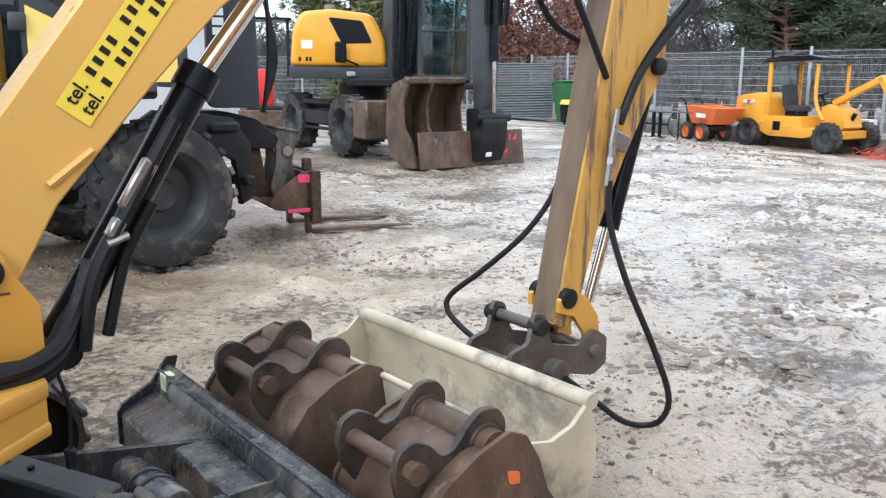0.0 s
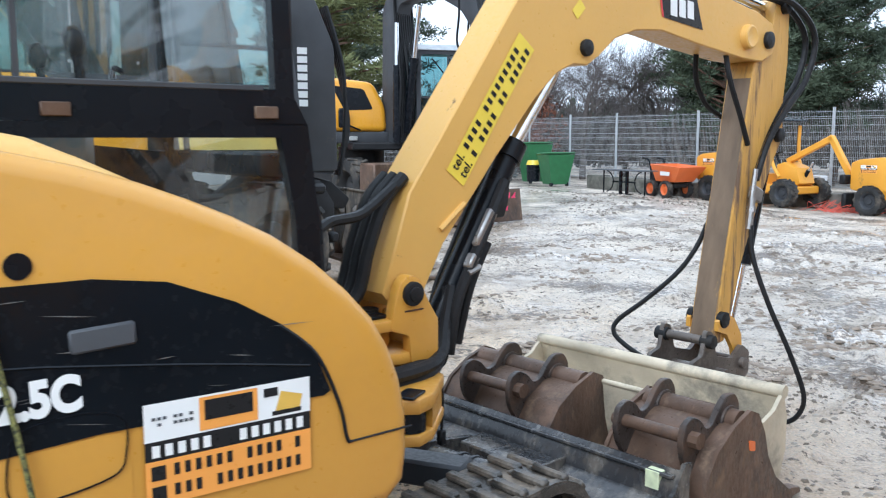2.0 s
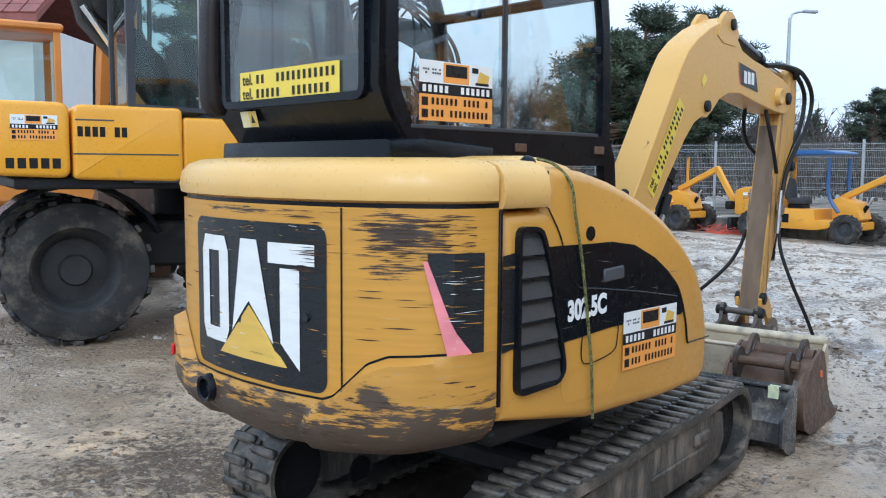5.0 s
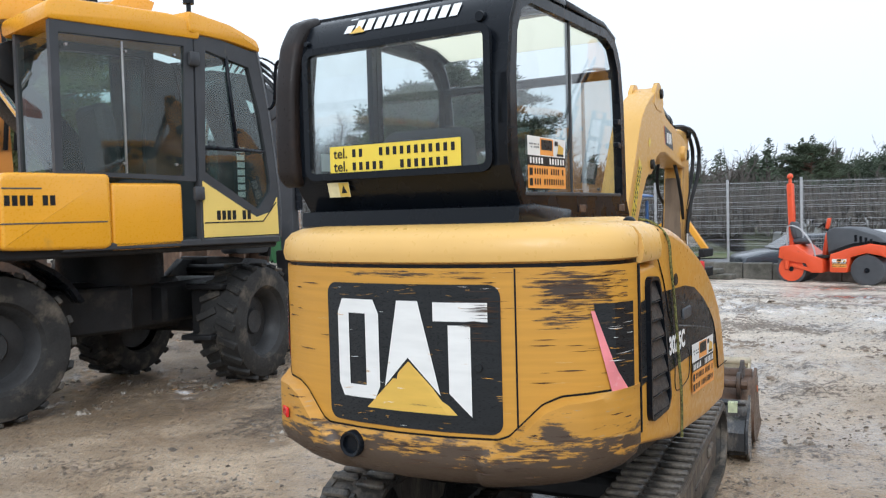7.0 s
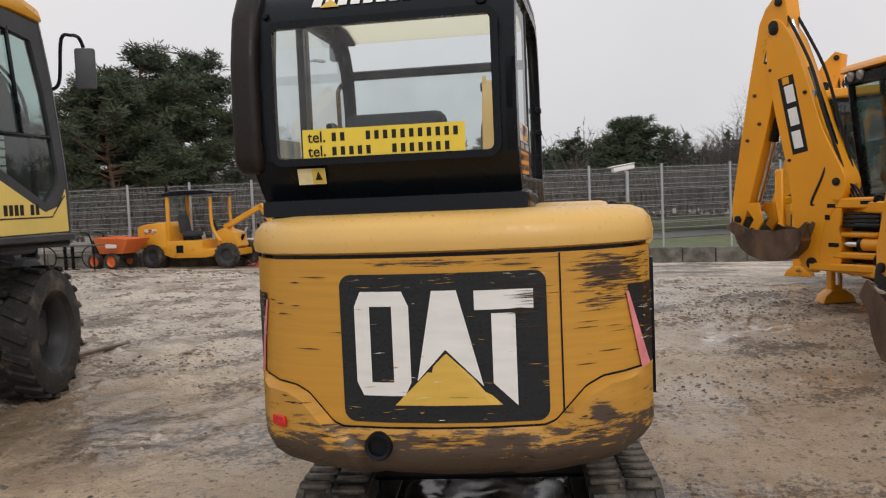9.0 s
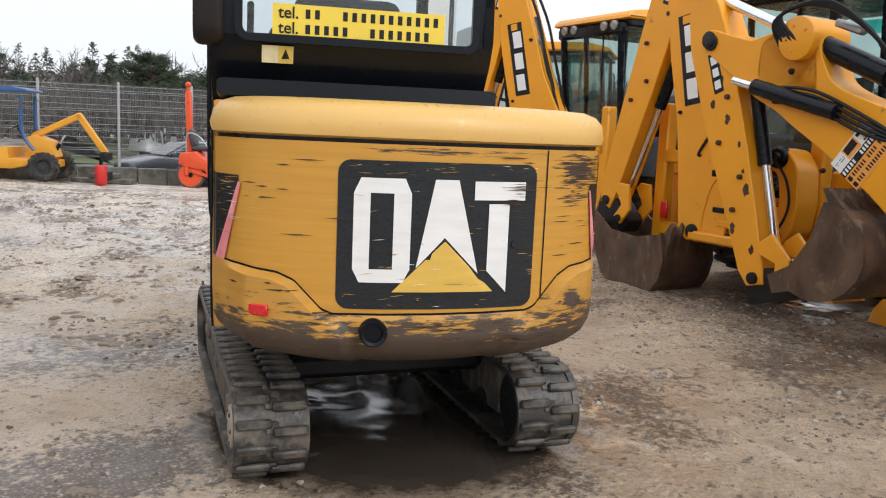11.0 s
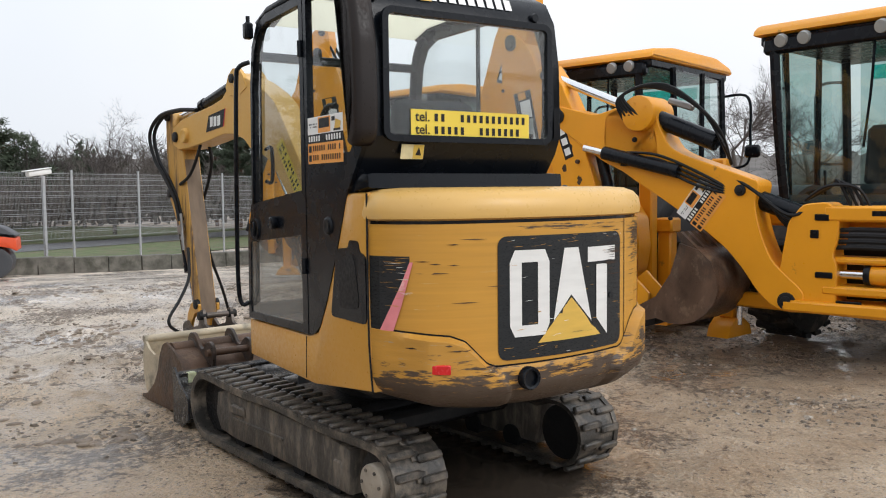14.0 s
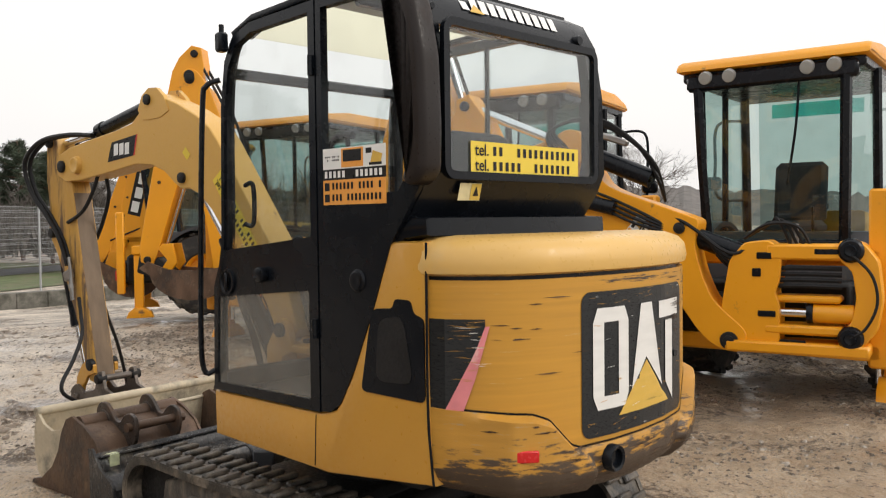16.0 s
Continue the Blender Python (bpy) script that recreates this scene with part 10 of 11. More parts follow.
part("body", Geo().cyl((0, 0, 0), (0, 0, 0.55), 0.16, 16, bev=0.05), RED, FE)
part("valve", Geo().cyl((0, 0, 0.55), (0, 0, 0.68), 0.05, 10), BLACK, FE)
SL = thing("slab_stack", pose(14.4, 17.2, gz(14.4, 17.2), 0, 0, -70), "grey concrete slabs stacked by the kerb", "slabs")
for k, (x, s) in enumerate(((-0.5, 0.9), (0.4, 0.7), (-0.05, 0.8))):
    part("slab", Geo().box((x, 0, 0.08 + (0.15 if k == 2 else 0)), (s, 0.5, 0.14), 0.02), CONCRETE, SL)
solo("concrete_block", Geo().box((18.55, 12.97, gz(18.55, 12.97) + 0.38), (0.7, 0.4, 0.26), 0.02, (0, 0, -55)), CONCRETE, "dark concrete block lying on the kerb", "block")

# ---- buildings behind the excavators ----
H = thing("house", pose(-12.5, 27.0, 0, 0, 0, -12), "white rendered building with red tiled roof and red band", "house")
part("wall", Geo().box((0, 0, 2.6), (10.0, 8.0, 5.2), 0.02), WALLW, H)
part("wall_band", Geo().box((0, -4.0, 2.6), (10.04, 0.06, 0.5), 0.0), RED, H, "red painted band")
part("plinth", Geo().box((0, -4.0, 0.35), (10.04, 0.08, 0.7), 0.0), CONCRETE, H)
roofp = Geo()
roofp.prism([(-4.6, 5.1), (0, 8.2), (4.6, 5.1), (4.6, 5.3), (0, 8.42), (-4.6, 5.3)], -5.4, 5.4, "yz")
part("roof", roofp, ROOFRED, H, "red-brown tiled roof")
g = Geo()
for r in range(12):
    for c in range(26):
        t = (r + 0.5) / 12
        g.box((-5.2 + 0.415 * c, -4.6 + 4.6 * t, 5.33 + 3.12 * t), (0.38, 0.44, 0.05), 0.0, (34, 0, 0))
tagged(part("roof_tile", g, ROOFRED, H), kind="stuff")
for x in (-3.2, 0.2, 3.4):
    for z in (1.75, 4.0):
        w = part("window", Geo().box((x, -4.01, z), (1.1, 0.08, 1.2), 0.0), WHITE, H, "white framed window")
        part("window_pane", Geo().box((x, -4.055, z), (0.95, 0.02, 1.05), 0.0), CARGLASS, w)


# ---- orange excavator standing behind the wheeled excavator ----
def orange_excavator():
    X = thing("crawler_excavator", pose(-5.9, 11.9, 0, 0, 0, -72) @ Matrix.Diagonal((1.15, 1.15, 1.15, 1)), "orange excavator with raised arm, parked behind", "excavator")
    for y in (-0.9, 0.9):
        part("track", Geo().prism(rpoly([(-1.5, 0.0), (1.5, 0.0), (1.75, 0.35), (1.5, 0.7), (-1.5, 0.7), (-1.75, 0.35)], 0.2), y - 0.22, y + 0.22, "xz", 0.03), CHASSIS, X)
    part("upper_body", Geo().box((-0.5, 0, 1.3), (2.6, 2.1, 0.9), 0.08), LOADER_O, X)
    g = Geo()
    for x in (0.0, 1.0):
        for y in (-1.0, -0.1):
            g.box((x, y, 2.3), (0.08, 0.08, 1.3), 0.01)
    g.box((0.5, -0.55, 2.98), (1.15, 1.05, 0.10), 0.03)
    cf = part("cab_frame", g, LOADER_O, X, "orange cab frame")
    pane(cf, [(1.0, -0.98, 1.75), (1.0, -0.12, 1.75), (1.0, -0.12, 2.9), (1.0, -0.98, 2.9)], GLASS_DK)
    pane(cf, [(0.02, -1.0, 1.75), (0.98, -1.0, 1.75), (0.98, -1.0, 2.9), (0.02, -1.0, 2.9)], GLASS_DK)
    S = pose(0, 0.45, 0)
    part("boom", Geo(S).prism([(0.7, 1.5), (1.1, 1.4), (1.6, 2.6), (2.3, 3.5), (2.2, 3.8), (1.3, 3.0)], -0.15, 0.15, "xz", 0.01), LOADER_O, X)
    part("stick", Geo(S).prism([(2.0, 3.9), (2.4, 3.9), (2.6, 2.0), (2.5, 1.2), (2.35, 1.2), (2.2, 2.4)], -0.12, 0.12, "xz", 0.01), LOADER_O, X)
    ram(X, (1.2, 0.45, 1.3), (1.7, 0.45, 2.6), 0.6, 0.07)
    for y in (-0.15, -0.05, 0.05, 0.15):
        g = Geo(S)
        g.tube([(1.0, y, 1.8), (1.2, y, 2.7), (1.9, y, 3.7), (2.5, y, 3.8), (2.75, y, 3.0), (2.6, y, 2.2)], 0.025, 6)
        part("boom_hose", g, HOSE, X)
    part("bucket", Geo(S).prism([(2.1, 0.9), (2.6, 1.2), (2.7, 0.6), (2.3, 0.1), (1.8, 0.3)], -0.4, 0.4, "xz", 0.01), RUSTY, X)


LOADER_O = material("faded_orange_paint", (0.62, 0.24, 0.04), 0.45, 0, 0.08, 2, 0.03, 50, (0.2, 0.12, 0.06), 0.2, 3)
orange_excavator()


def red_machine():
    X = thing("compact_loader", pose(-4.5, 22.5, 0, 0, 0, -80), "small red machine with black frame parked beyond", "loader")
    part("body", Geo().box((0, -0.25, 1.2), (1.6, 0.6, 1.0), 0.1, seg=2), RED, X)
    part("lower_body", Geo().box((0.2, 0, 0.55), (2.0, 1.2, 0.5), 0.05), CHASSIS, X)
    for y in (-0.45, 0.45):
        part("roll_post", Geo().tube([(-0.5, y, 1.5), (-0.5, y, 2.9), (0.6, y, 2.9), (0.8, y, 1.5)], 0.04, 6, False), BLACK, X)
    part("canopy", Geo().box((0.05, 0, 2.93), (1.3, 1.1, 0.06), 0.02), BLACK, X)
    part("blade", Geo().box((1.3, 0, 0.4), (0.1, 1.6, 0.6), 0.03), RUSTY, X)
    for x in (-0.6, 0.7):
        for s in (1, -1):
            wheel("wheel", X, pose(x, s * 0.65, 0.4) @ pose(0, 0, 0, 0, 0, 0 if s < 0 else 180), 0.4, 0.26, 0.2, BLACK, 14, 0.02)


red_machine()

# ---- trees ----
BARK = material("grey_brown_bark", (0.095, 0.08, 0.07), 0.9, 0, 0.25, 6, 0.3)
TWIG = material("grey_purple_twigs", (0.105, 0.088, 0.082), 0.9, 0, 0.25, 1.5, 0.0)
PINEBARK = material("pine_bark", (0.13, 0.075, 0.05), 0.9, 0, 0.3, 6, 0.3)
NEEDLE = material("dark_pine_needles", (0.062, 0.082, 0.05), 0.8, 0, 0.35, 1.2, 0.0)
NEEDLE2 = material("olive_pine_needles", (0.07, 0.09, 0.05), 0.8, 0, 0.35, 1.2, 0.0)
OLIVE = material("olive_green_foliage", (0.15, 0.165, 0.065), 0.8, 0, 0.35, 1.2, 0.0)
BEECH = material("dry_russet_beech_leaves", (0.16, 0.062, 0.035), 0.85, 0, 0.35, 3, 0.0)
BRUSH = material("dry_winter_brush", (0.082, 0.071, 0.060), 0.9, 0, 0.3, 0.8, 0.0)


class Soup:
    def __init__(self):
        self.v, self.f = [], []

    def limb(self, p, q, r0, r1, seg=5):
        d = (q - p)
        s = d.orthogonal().normalized()
        t = d.cross(s).normalized()
        i = len(self.v)
        for c, r in ((p, r0), (q, r1)):
            for k in range(seg):
                a = 2 * math.pi * k / seg
                self.v.append(tuple(c + r * (math.cos(a) * s + math.sin(a) * t)))
        for k in range(seg):
            self.f.append((i + k, i + (k + 1) % seg, i + seg + (k + 1) % seg, i + seg + k))

    def blade(self, p, d, w, n):
        """A thin leaf or needle tuft: two crossed slivers."""
        s = d.cross(n).normalized() * w
        i = len(self.v)
        self.v.extend([tuple(p - s), tuple(p + s), tuple(p + d)])
        self.f.append((i, i + 1, i + 2))

    def mesh(self, name, mat):
        me = bpy.data.meshes.new(name)
        me.from_pydata(self.v, [], self.f)
        me.materials.append(mat)
        return me


def rvec(rnd):
    while True:
        v = Vector((rnd.uniform(-1, 1), rnd.uniform(-1, 1), rnd.uniform(-1, 1)))
        if 0.05 < v.length < 1:
            return v.normalized()


def bare_tree(seed, h, spread=0.45, depth=5, trunk_r=0.02):
    """Meshes of a leafless tree: trunk with limbs, and fine twigs."""
    rnd = random.Random(seed)
    wood, twig = Soup(), Soup()

    def grow(p, d, ln, r, lev):
        n = 3 if lev > 1 else 2
        for k in range(n):
            q = p + d * (ln / n)
            (wood if lev > 1 else twig).limb(p, q, r, r * 0.85, 6 if lev > 3 else 4 if lev > 1 else 3)
            p, r = q, r * 0.85
            d = (d + 0.16 * rvec(rnd) + Vector((0, 0, 0.05))).normalized()
            if lev > 0 and (k > 0 or lev < depth):
                for _ in range(2 if lev > 2 else 3 if lev > 1 else 5):
                    a = (d + rvec(rnd) * (0.75 + spread)).normalized()
                    a.z = a.z * 0.8 + 0.22
                    grow(p, a.normalized(), ln * rnd.uniform(0.5, 0.72), r * 0.58, lev - 1)
    grow(Vector((0, 0, 0)), Vector((0, 0, 1)), h * 0.52, h * trunk_r, depth - 1)
    return wood.mesh("trunk", BARK), twig.mesh("crown", TWIG)


def pine_tree(seed, h, width, clear=0.35, mat=NEEDLE):
    rnd = random.Random(seed)
    wood, leaf = Soup(), Soup()
    p, r = Vector((0, 0, 0)), h * 0.018
    axis_pts = [p.copy()]
    for k in range(8):
        q = p + Vector((rnd.uniform(-0.02, 0.02) * h, rnd.uniform(-0.02, 0.02) * h, h / 8))
        wood.limb(p, q, r, r * 0.85, 7)
        p, r = q, r * 0.85
        axis_pts.append(p.copy())
    n = int(46 + h * 3)
    for k in range(n):
        t = clear + (0.98 - clear) * (k / n) ** 0.9
        base = axis_pts[min(7, int(t * 8))].lerp(axis_pts[min(8, int(t * 8) + 1)], t * 8 - int(t * 8))
        prof = math.sin(math.pi * min(1, (t - clear) / (1 - clear) * 0.86 + 0.14)) ** 0.7
        ln = width * prof * rnd.uniform(0.55, 1.08)
        a = rnd.uniform(0, 2 * math.pi)
        d = Vector((math.cos(a), math.sin(a), rnd.uniform(0.05, 0.45))).normalized()
        tip = base + d * ln
        wood.limb(base, tip, 0.03 + 0.012 * ln, 0.012, 4)
        for j in range(int(5 + ln * 3.0)):
            c = base.lerp(tip, rnd.uniform(0.35, 1.05)) + rvec(rnd) * 0.28 * rnd.uniform(0.3, 1.2)
            size = rnd.uniform(0.35, 0.62)
            for _ in range(40):
                v = rvec(rnd)
                v.z = v.z * 0.6 + 0.15
                o = c + v * size * rnd.uniform(0.1, 0.75)
                leaf.blade(o, v * size * rnd.uniform(0.35, 0.65), 0.034, rvec(rnd))
    return wood.mesh("trunk", PINEBARK), leaf.mesh("crown", mat)


def plant(name, meshes, x, y, ang, scale, label, category, group=""):
    t = thing(name, pose(x, y, gz(x, y), 0, 0, ang) @ Matrix.Diagonal((scale, scale, scale, 1)), label, category, group)
    for me in meshes:
        o = new(me.name.split(".")[0], me)
        o.parent = t
    return t


PINE_A = pine_tree(3, 10.5, 4.2, 0.25)
PINE_B = pine_tree(8, 8.0, 3.6, 0.22, NEEDLE2)
PINE_C = pine_tree(12, 11.5, 3.4, 0.35)
BARE_A = bare_tree(5, 8.5)
BARE_B = bare_tree(9, 9.0, 0.7)
BARE_C = bare_tree(14, 8.0, 0.35)
plant("pine_tree", PINE_A, 19.6, 44.5, 20, 1.10, "broad dark green pine behind the fence", "tree", "pines")
plant("pine_tree", PINE_B, 16.5, 43.0, 140, 1.2, "broad dark green pine behind the fence", "tree", "pines")
plant("pine_tree", PINE_C, 17.6, 46.0, 60, 0.86, "tall dark green pine behind the fence", "tree", "pines")
plant("pine_tree", PINE_A, 24.2, 45.5, 250, 1.12, "broad dark green pine behind the fence", "tree", "pines")
plant("pine_tree", PINE_B, 21.6, 43.5, 300, 1.15, "broad dark green pine behind the fence", "tree", "pines")
plant("pine_tree", PINE_B, 55.5, 33.5, 20, 1.0, "rounded dark pine beyond the road", "tree", "pines")
plant("pine_tree", PINE_A, 51.0, 36.0, 80, 0.62, "rounded dark pine beyond the road", "tree", "pines")
plant("pine_tree", PINE_B, 48.0, 41.0, 220, 0.85, "rounded dark pine beyond the road", "tree", "pines")
plant("pine_tree", PINE_C, 60.0, 17.5, 10, 0.74, "slim dark conifer beyond the road", "tree", "pines")
plant("pine_tree", PINE_C, 52.0, 14.0, 110, 0.62, "slim dark conifer beyond the road", "tree", "pines")
plant("evergreen_tree", pine_tree(21, 8.5, 2.3, 0.06, OLIVE), -2.8, 29.0, 0, 1.0, "yellow-green evergreen behind the grey excavator", "tree")
plant("pine_tree", PINE_A, -2.0, 47.0, 33, 1.15, "tall dark pine behind the machines", "tree", "pines")
plant("pine_tree", PINE_C, -4.8, 45.0, 73, 1.1, "tall dark pine behind the machines", "tree", "pines")
plant("pine_tree", PINE_A, 26.0, 72.0, 200, 0.9, "dark pine in the distance", "tree", "pines")
plant("pine_tree", PINE_C, 40.0, 50.0, 250, 0.7, "dark pine in the distance", "tree", "pines")
plant("bare_tree", BARE_A, 9.2, 43.0, 0, 1.0, "leafless winter tree with fine twigs", "tree", "bare trees")
plant("bare_tree", BARE_B, 30.0, 49.5, 40, 1.0, "wide leafless oak with crooked limbs", "tree", "bare trees")
plant("bare_tree", BARE_C, 12.6, 47.0, 90, 1.05, "leafless winter tree with fine twigs", "tree", "bare trees")
plant("bare_tree", BARE_A, 15.4, 50.0, 160, 1.05, "leafless winter tree with fine twigs", "tree", "bare trees")
plant("bare_tree", BARE_C, 6.8, 46.0, 230, 0.95, "leafless winter tree with fine twigs", "tree", "bare trees")
plant("bare_tree", BARE_B, 46.0, 20.5, 200, 0.75, "leafless tree beyond the road", "tree", "bare trees")
plant("bare_tree", BARE_A, 58.0, 27.0, 70, 0.85, "leafless tree beyond the road", "tree", "bare trees")
plant("bare_tree", BARE_C, 40.0, -16.0, 10, 1.1, "leafless tree behind the row of machines", "tree", "bare trees")
plant("bare_tree", BARE_A, 44.0, -22.0, 60, 1.1, "leafless tree behind the row of machines", "tree", "bare trees")


def beech_hedge():
    rnd = random.Random(31)
    leaf, wood = Soup(), Soup()
    for k in range(14):
        c = Vector((rnd.uniform(2.2, 6.4), rnd.uniform(36.5, 40.0), 0))
        h = rnd.uniform(4.0, 6.5)
        wood.limb(c, c + Vector((0, 0, h * 0.8)), 0.09, 0.03, 5)
        for _ in range(620):
            t = rnd.uniform(0.12, 1)
            r = 1.25 * math.sin(math.pi * min(1.0, 0.15 + 0.8 * t)) * rnd.uniform(0.2, 1.0)
            a = rnd.uniform(0, 6.283)
            p = c + Vector((r * math.cos(a), r * math.sin(a), h * t))
            leaf.blade(p, rvec(rnd) * rnd.uniform(0.12, 0.26), 0.06, rvec(rnd))
    t = thing("beech_hedge", pose(0, 0, 0), "russet-brown dry-leaved beech hedge behind the fence", "hedge")
    o = new("trunk", wood.mesh("trunk", BARK))
    o.parent = t
    o = new("crown", leaf.mesh("crown", BEECH))
    o.parent = t
    o["label"] = "dry russet leaves"


beech_hedge()


def woods():
    """Far belt of leafless trees and conifers, one joined mass."""
    rnd = random.Random(77)
    wood, leaf, brush = Soup(), Soup(), Soup()
    for k in range(620):
        b = radians(rnd.uniform(-12, 128))
        d = rnd.uniform(62, 135)
        c = Vector((-4 + d * math.cos(b), d * math.sin(b), 0))
        if rnd.random() < (0.55 if 20 < math.degrees(b) < 52 else 0.86):
            h = rnd.uniform(4.5, 8.0) * d / 85
            wood.limb(c, c + Vector((0, 0, h * 0.6)), 0.14, 0.07, 4)
            for _ in range(40):
                t = rnd.uniform(0.12, 0.62)
                p = c + Vector((0, 0, h * t))
                q = p + Vector((rnd.uniform(-1, 1) * h * 0.26, rnd.uniform(-1, 1) * h * 0.26, rnd.uniform(0.1, 0.42) * h))
                wood.limb(p, q, 0.05, 0.018, 3)
                for _ in range(3):
                    s = p.lerp(q, rnd.uniform(0.4, 1))
                    brush.blade(s, (rvec(rnd) + Vector((0, 0, 0.6))) * h * 0.12, 0.06, rvec(rnd))
        else:
            h = rnd.uniform(4.0, 7.5) * d / 85
            wood.limb(c, c + Vector((0, 0, h)), 0.14, 0.03, 4)
            for _ in range(240):
                t = rnd.uniform(0.1, 1.0)
                r = (1.02 - t) ** 0.7 * h * 0.26 * rnd.uniform(0.3, 1)
                a = rnd.uniform(0, 6.283)
                p = c + Vector((r * math.cos(a), r * math.sin(a), h * t))
                leaf.blade(p, rvec(rnd) * rnd.uniform(0.3, 0.6), 0.13, rvec(rnd))
    for k in range(42000):
        b = radians(rnd.uniform(-12, 128))
        d = 46 + 60 * rnd.random() ** 1.6
        c = Vector((-4 + d * math.cos(b), d * math.sin(b), 0))
        brush.blade(c + Vector((0, 0, rnd.uniform(0, 1.2))), Vector((rnd.uniform(-0.5, 0.5), rnd.uniform(-0.5, 0.5), rnd.uniform(0.5, 2.4))), 0.10, rvec(rnd))
    # close-grown conifers beyond the road, tallest in the middle of the clump
    for k in range(95):
        b = rnd.uniform(25.0, 42.5)
        d = rnd.uniform(72, 84)
        up = float(np.interp(b, [25, 27, 28.6, 29.6, 31, 32.2, 35, 36.2, 37.6, 38.4, 39.4, 40.3, 42.5], [2.2, 2.7, 4.0, 4.3, 3.8, 3.0, 2.85, 2.6, 2.0, 1.9, 2.9, 2.0, 2.2]))
        h = (d * math.tan(radians(up)) + 1.6) * rnd.choice((0.62, 0.8, 0.92, 1.0))
        c = Vector((-6.7 + d * math.cos(radians(b)), -2.7 + d * math.sin(radians(b)), 0))
        wood.limb(c, c + Vector((0, 0, h * 0.95)), 0.16, 0.04, 5)
        for j in range(26):
            t = rnd.uniform(0.1, 0.97)
            r = math.sin(math.pi * min(1, 0.25 + 0.72 * t)) ** 0.8 * 1.5 * rnd.uniform(0.2, 1)
            a = rnd.uniform(0, 6.283)
            p = c + Vector((r * math.cos(a), r * math.sin(a), h * t))
            for _ in range(34):
                v = rvec(rnd)
                leaf.blade(p + v * rnd.uniform(0.1, 0.55), v * rnd.uniform(0.18, 0.34), 0.055, rvec(rnd))
    for nm, s, mt, lb in (("woodland_trunks", wood, BARK, "leafless grey woodland in the distance"), ("woodland_conifers", leaf, NEEDLE, "dark conifers of the distant wood"), ("woodland_brush", brush, BRUSH, "dry brown undergrowth in the distance")):
        tagged(new(nm, s.mesh(nm, mt)), lb, "woodland", kind="stuff")
    # low hill that closes the horizon
    vs, fs = [], []
    n = 900
    rh = random.Random(19)
    for k in range(n):
        b = 2 * math.pi * k / n
        hh = 7.5 + 1.6 * math.sin(b * 3 + 1) + 0.9 * math.sin(b * 11) + rh.uniform(-0.5, 0.9)
        vs.append((260 * math.cos(b), 260 * math.sin(b), -1.0)), vs.append((330 * math.cos(b), 330 * math.sin(b), hh * 1.75))
    for k in range(n):
        j = (k + 1) % n
        fs.append((2 * k, 2 * j, 2 * j + 1, 2 * k + 1))
    me = bpy.data.meshes.new("far_hill")
    me.from_pydata(vs, [], fs)
    me.materials.append(material("hazy_wooded_hill", (0.14, 0.128, 0.118), 0.95, 0, 0.3, 0.22, 0.0, stretch=(1, 1, 0.25)))
    tagged(new("far_hill", me), "hazy grey wooded hill on the horizon", "hill", kind="structure")


woods()


# ---- loose stones and clods on the yard ----
def stones():
    rnd = np.random.RandomState(4)
    V, Fc = [], []
    base = [(-1, -0.8, 0), (1, -0.9, 0), (0.9, 1, 0), (-0.8, 0.9, 0), (-0.5, -0.4, 0.9), (0.55, -0.45, 0.8), (0.4, 0.5, 1.0), (-0.45, 0.5, 0.75)]
    quads = [(4, 5, 6, 7), (0, 1, 5, 4), (1, 2, 6, 5), (2, 3, 7, 6), (3, 0, 4, 7)]
    zones = ((18000, -1.5, 7.5, -4.5, 4.5, 0.006, 0.021), (4200, -8.5, -3, -4, 7, 0.006, 0.022), (8000, -2, 10, 3, 18, 0.006, 0.020), (500, -0.5, 4, 3.0, 7.0, 0.008, 0.026), (900, 3, 8, 16, 26, 0.02, 0.05), (700, -4.0, -0.2, 4.2, 8.0, 0.008, 0.03))
    for n, x0, x1, y0, y1, a, b in zones:
        X, Y = rnd.uniform(x0, x1, n), rnd.uniform(y0, y1, n)
        keep = value_noise(X, Y, 0.7, 41) + 0.5 * value_noise(X, Y, 2.3, 42) > 0.62
        X, Y = X[keep], Y[keep]
        Z = ground_height(X, Y)
        for x, y, z in zip(X, Y, Z):
            s = a + (b - a) * rnd.rand() ** 2.2
            an = rnd.rand() * 6.283
            c, sn = math.cos(an), math.sin(an)
            i = len(V)
            for u, v, w in base:
                j = 0.8 + 0.4 * rnd.rand()
                V.append((x + s * j * (u * c - v * sn), y + s * j * (u * sn + v * c), z - 0.004 + s * 0.9 * w * j))
            Fc.extend([tuple(i + k for k in q) for q in quads])
    me = bpy.data.meshes.new("loose_stones")
    me.from_pydata(V, [], Fc)
    m = material("wet_stones_and_clods", (0.24, 0.195, 0.15), 0.55, 0, 0.5, 3.0, 0.2)
    nt = m.node_tree
    geo_n, ramp = nt.nodes.new("ShaderNodeNewGeometry"), nt.nodes.new("ShaderNodeValToRGB")
    ramp.color_ramp.elements[0].color, ramp.color_ramp.elements[1].color = (0.10, 0.078, 0.058, 1), (0.40, 0.355, 0.30, 1)
    mid_el = ramp.color_ramp.elements.new(0.55)
    mid_el.color = (0.17, 0.135, 0.10, 1)
    nt.links.new(geo_n.outputs["Random Per Island"], ramp.inputs[0])
    nt.links.new(ramp.outputs[0], nt.nodes["Principled BSDF"].inputs["Base Color"])
    me.materials.append(m)
    tagged(new("loose_stones", me), "small wet stones and mud clods scattered over the yard", "stones", kind="stuff")



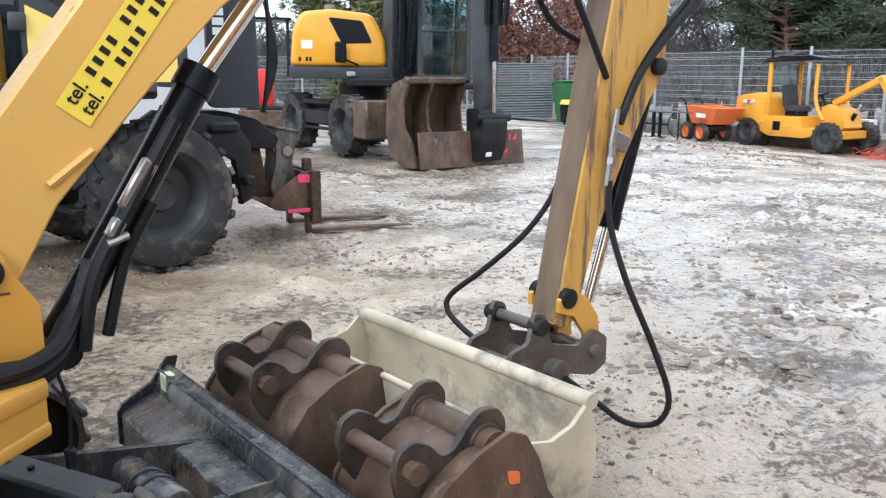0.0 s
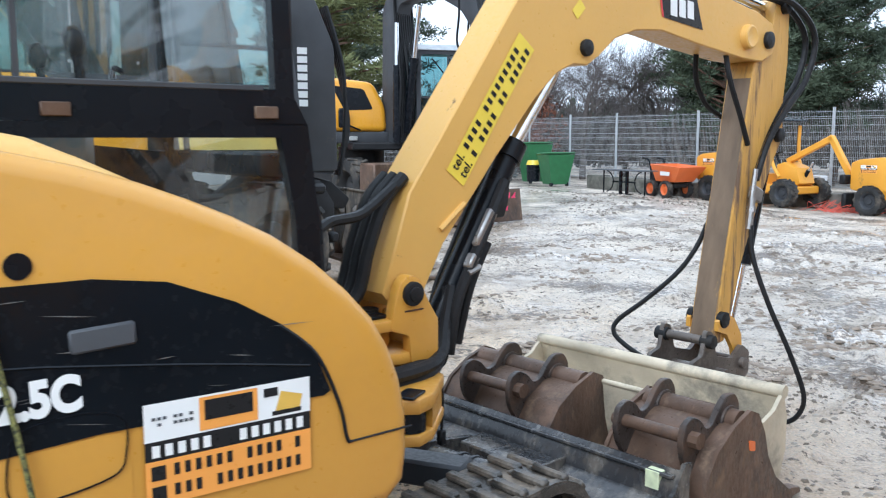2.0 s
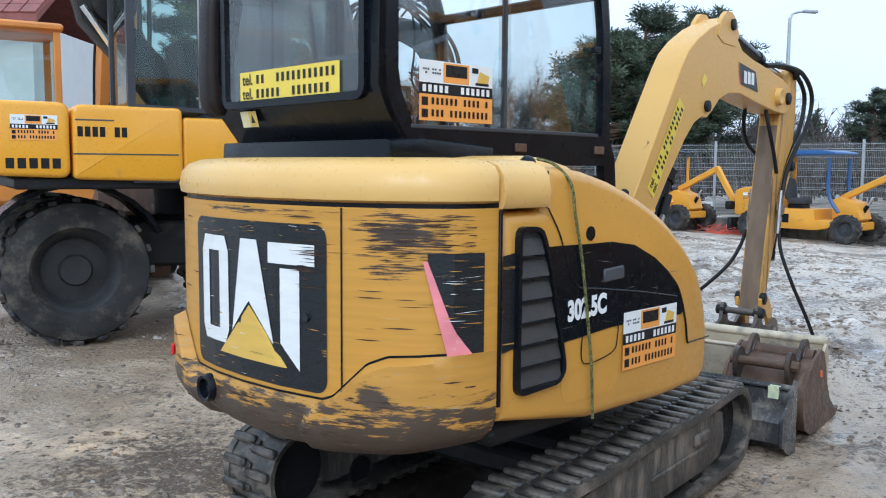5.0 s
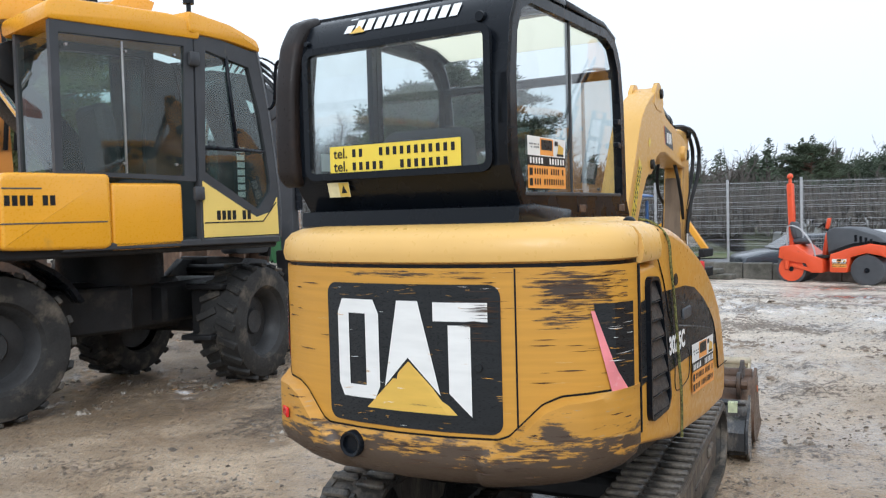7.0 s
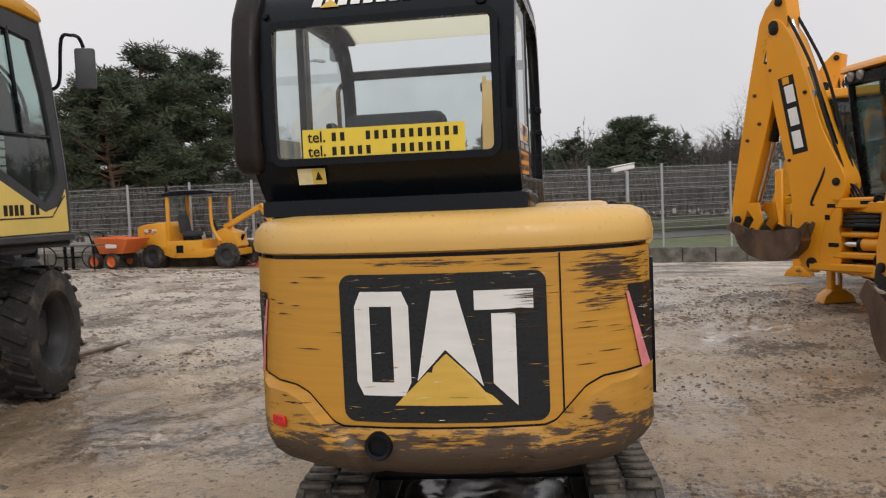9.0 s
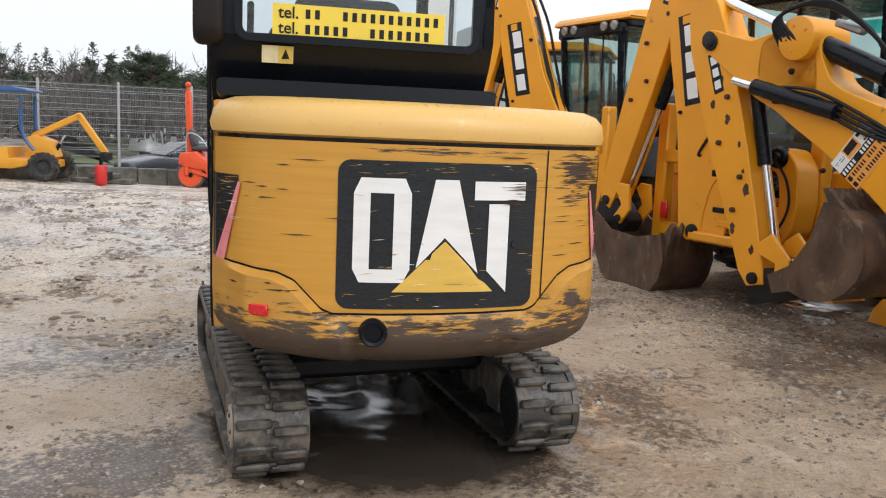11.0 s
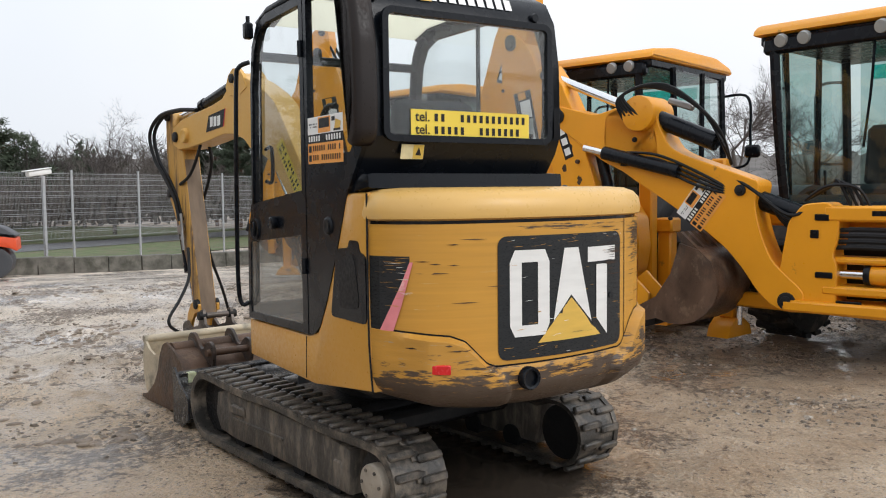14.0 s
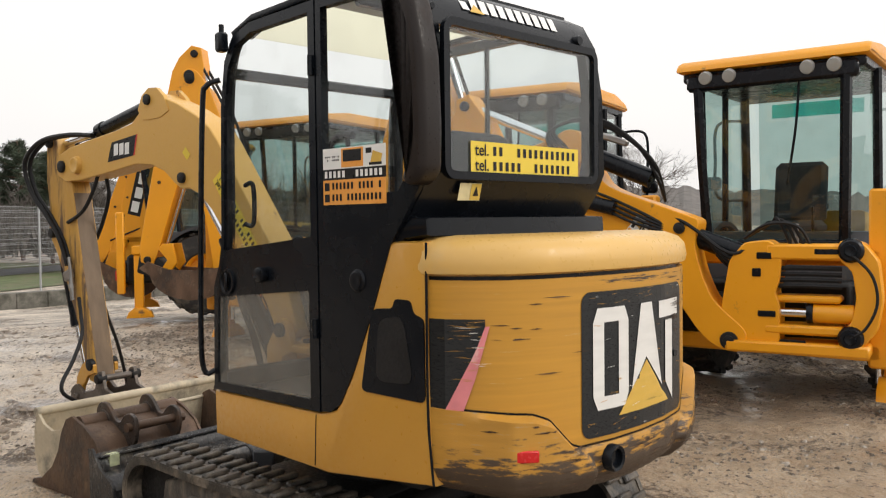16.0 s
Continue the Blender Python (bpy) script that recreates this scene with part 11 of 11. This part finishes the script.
def clods():
    """Clusters of squashed mud lumps, strung along where wheels have turned."""
    rnd = np.random.RandomState(17)
    V, Fc = [], []
    n, rings = 7, ((1.0, 0.0), (0.82, 0.55), (0.38, 0.95))
    runs = [(rnd.uniform(-1.5, 9.5), rnd.uniform(2.8, 15.0), rnd.uniform(0, 3.14)) for _ in range(190)] + [(rnd.uniform(-8, -3), rnd.uniform(-3.5, 6), rnd.uniform(0, 3.14)) for _ in range(24)]
    for cx, cy, an in runs:
        ln, wd, cnt = rnd.uniform(0.15, 0.75), rnd.uniform(0.05, 0.16), int(rnd.uniform(20, 80))
        U, W = rnd.normal(0, ln * 0.5, cnt), rnd.normal(0, wd * 0.6, cnt)
        X, Y = cx + U * math.cos(an) - W * math.sin(an), cy + U * math.sin(an) + W * math.cos(an)
        away = np.minimum(np.hypot(X + 2.0, Y - 1.75), np.hypot(X - 0.2, Y - 3.1)) > 1.5
        X, Y = X[away], Y[away]
        if len(X) == 0:
            continue
        Z = ground_height(X, Y)
        for x, y, z in zip(X, Y, Z):
            r = 0.009 + 0.034 * rnd.rand() ** 2.4
            hgt, turn, el = r * rnd.uniform(0.25, 0.6), rnd.rand() * 6.283, rnd.uniform(1.0, 1.9)
            i = len(V)
            ct, st = math.cos(turn), math.sin(turn)
            for k, (q, h) in enumerate(rings):
                for j in range(n):
                    a = 6.283 * j / n
                    rr = r * q * rnd.uniform(0.75, 1.2)
                    u, w = rr * el * math.cos(a), rr * math.sin(a)
                    V.append((x + u * ct - w * st, y + u * st + w * ct, z - 0.004 + hgt * h * rnd.uniform(0.8, 1.15)))
            for k in range(2):
                for j in range(n):
                    j2 = (j + 1) % n
                    Fc.append((i + k * n + j, i + k * n + j2, i + (k + 1) * n + j2, i + (k + 1) * n + j))
            Fc.append(tuple(i + 2 * n + j for j in range(n)))
    me = bpy.data.meshes.new("mud_clods")
    me.from_pydata(V, [], Fc)
    m = material("dark_wet_mud_clods", (0.21, 0.16, 0.115), 0.5, 0, 0.4, 9.0, 0.3, 90, (0.34, 0.27, 0.20), 0.35, 14, dirt_sharp=0.25)
    me.materials.append(m)
    me.polygons.foreach_set("use_smooth", [True] * len(me.polygons))
    tagged(new("mud_clods", me), "squashed brown mud clods turned up by wheels", "mud", kind="stuff")


stones()
clods()
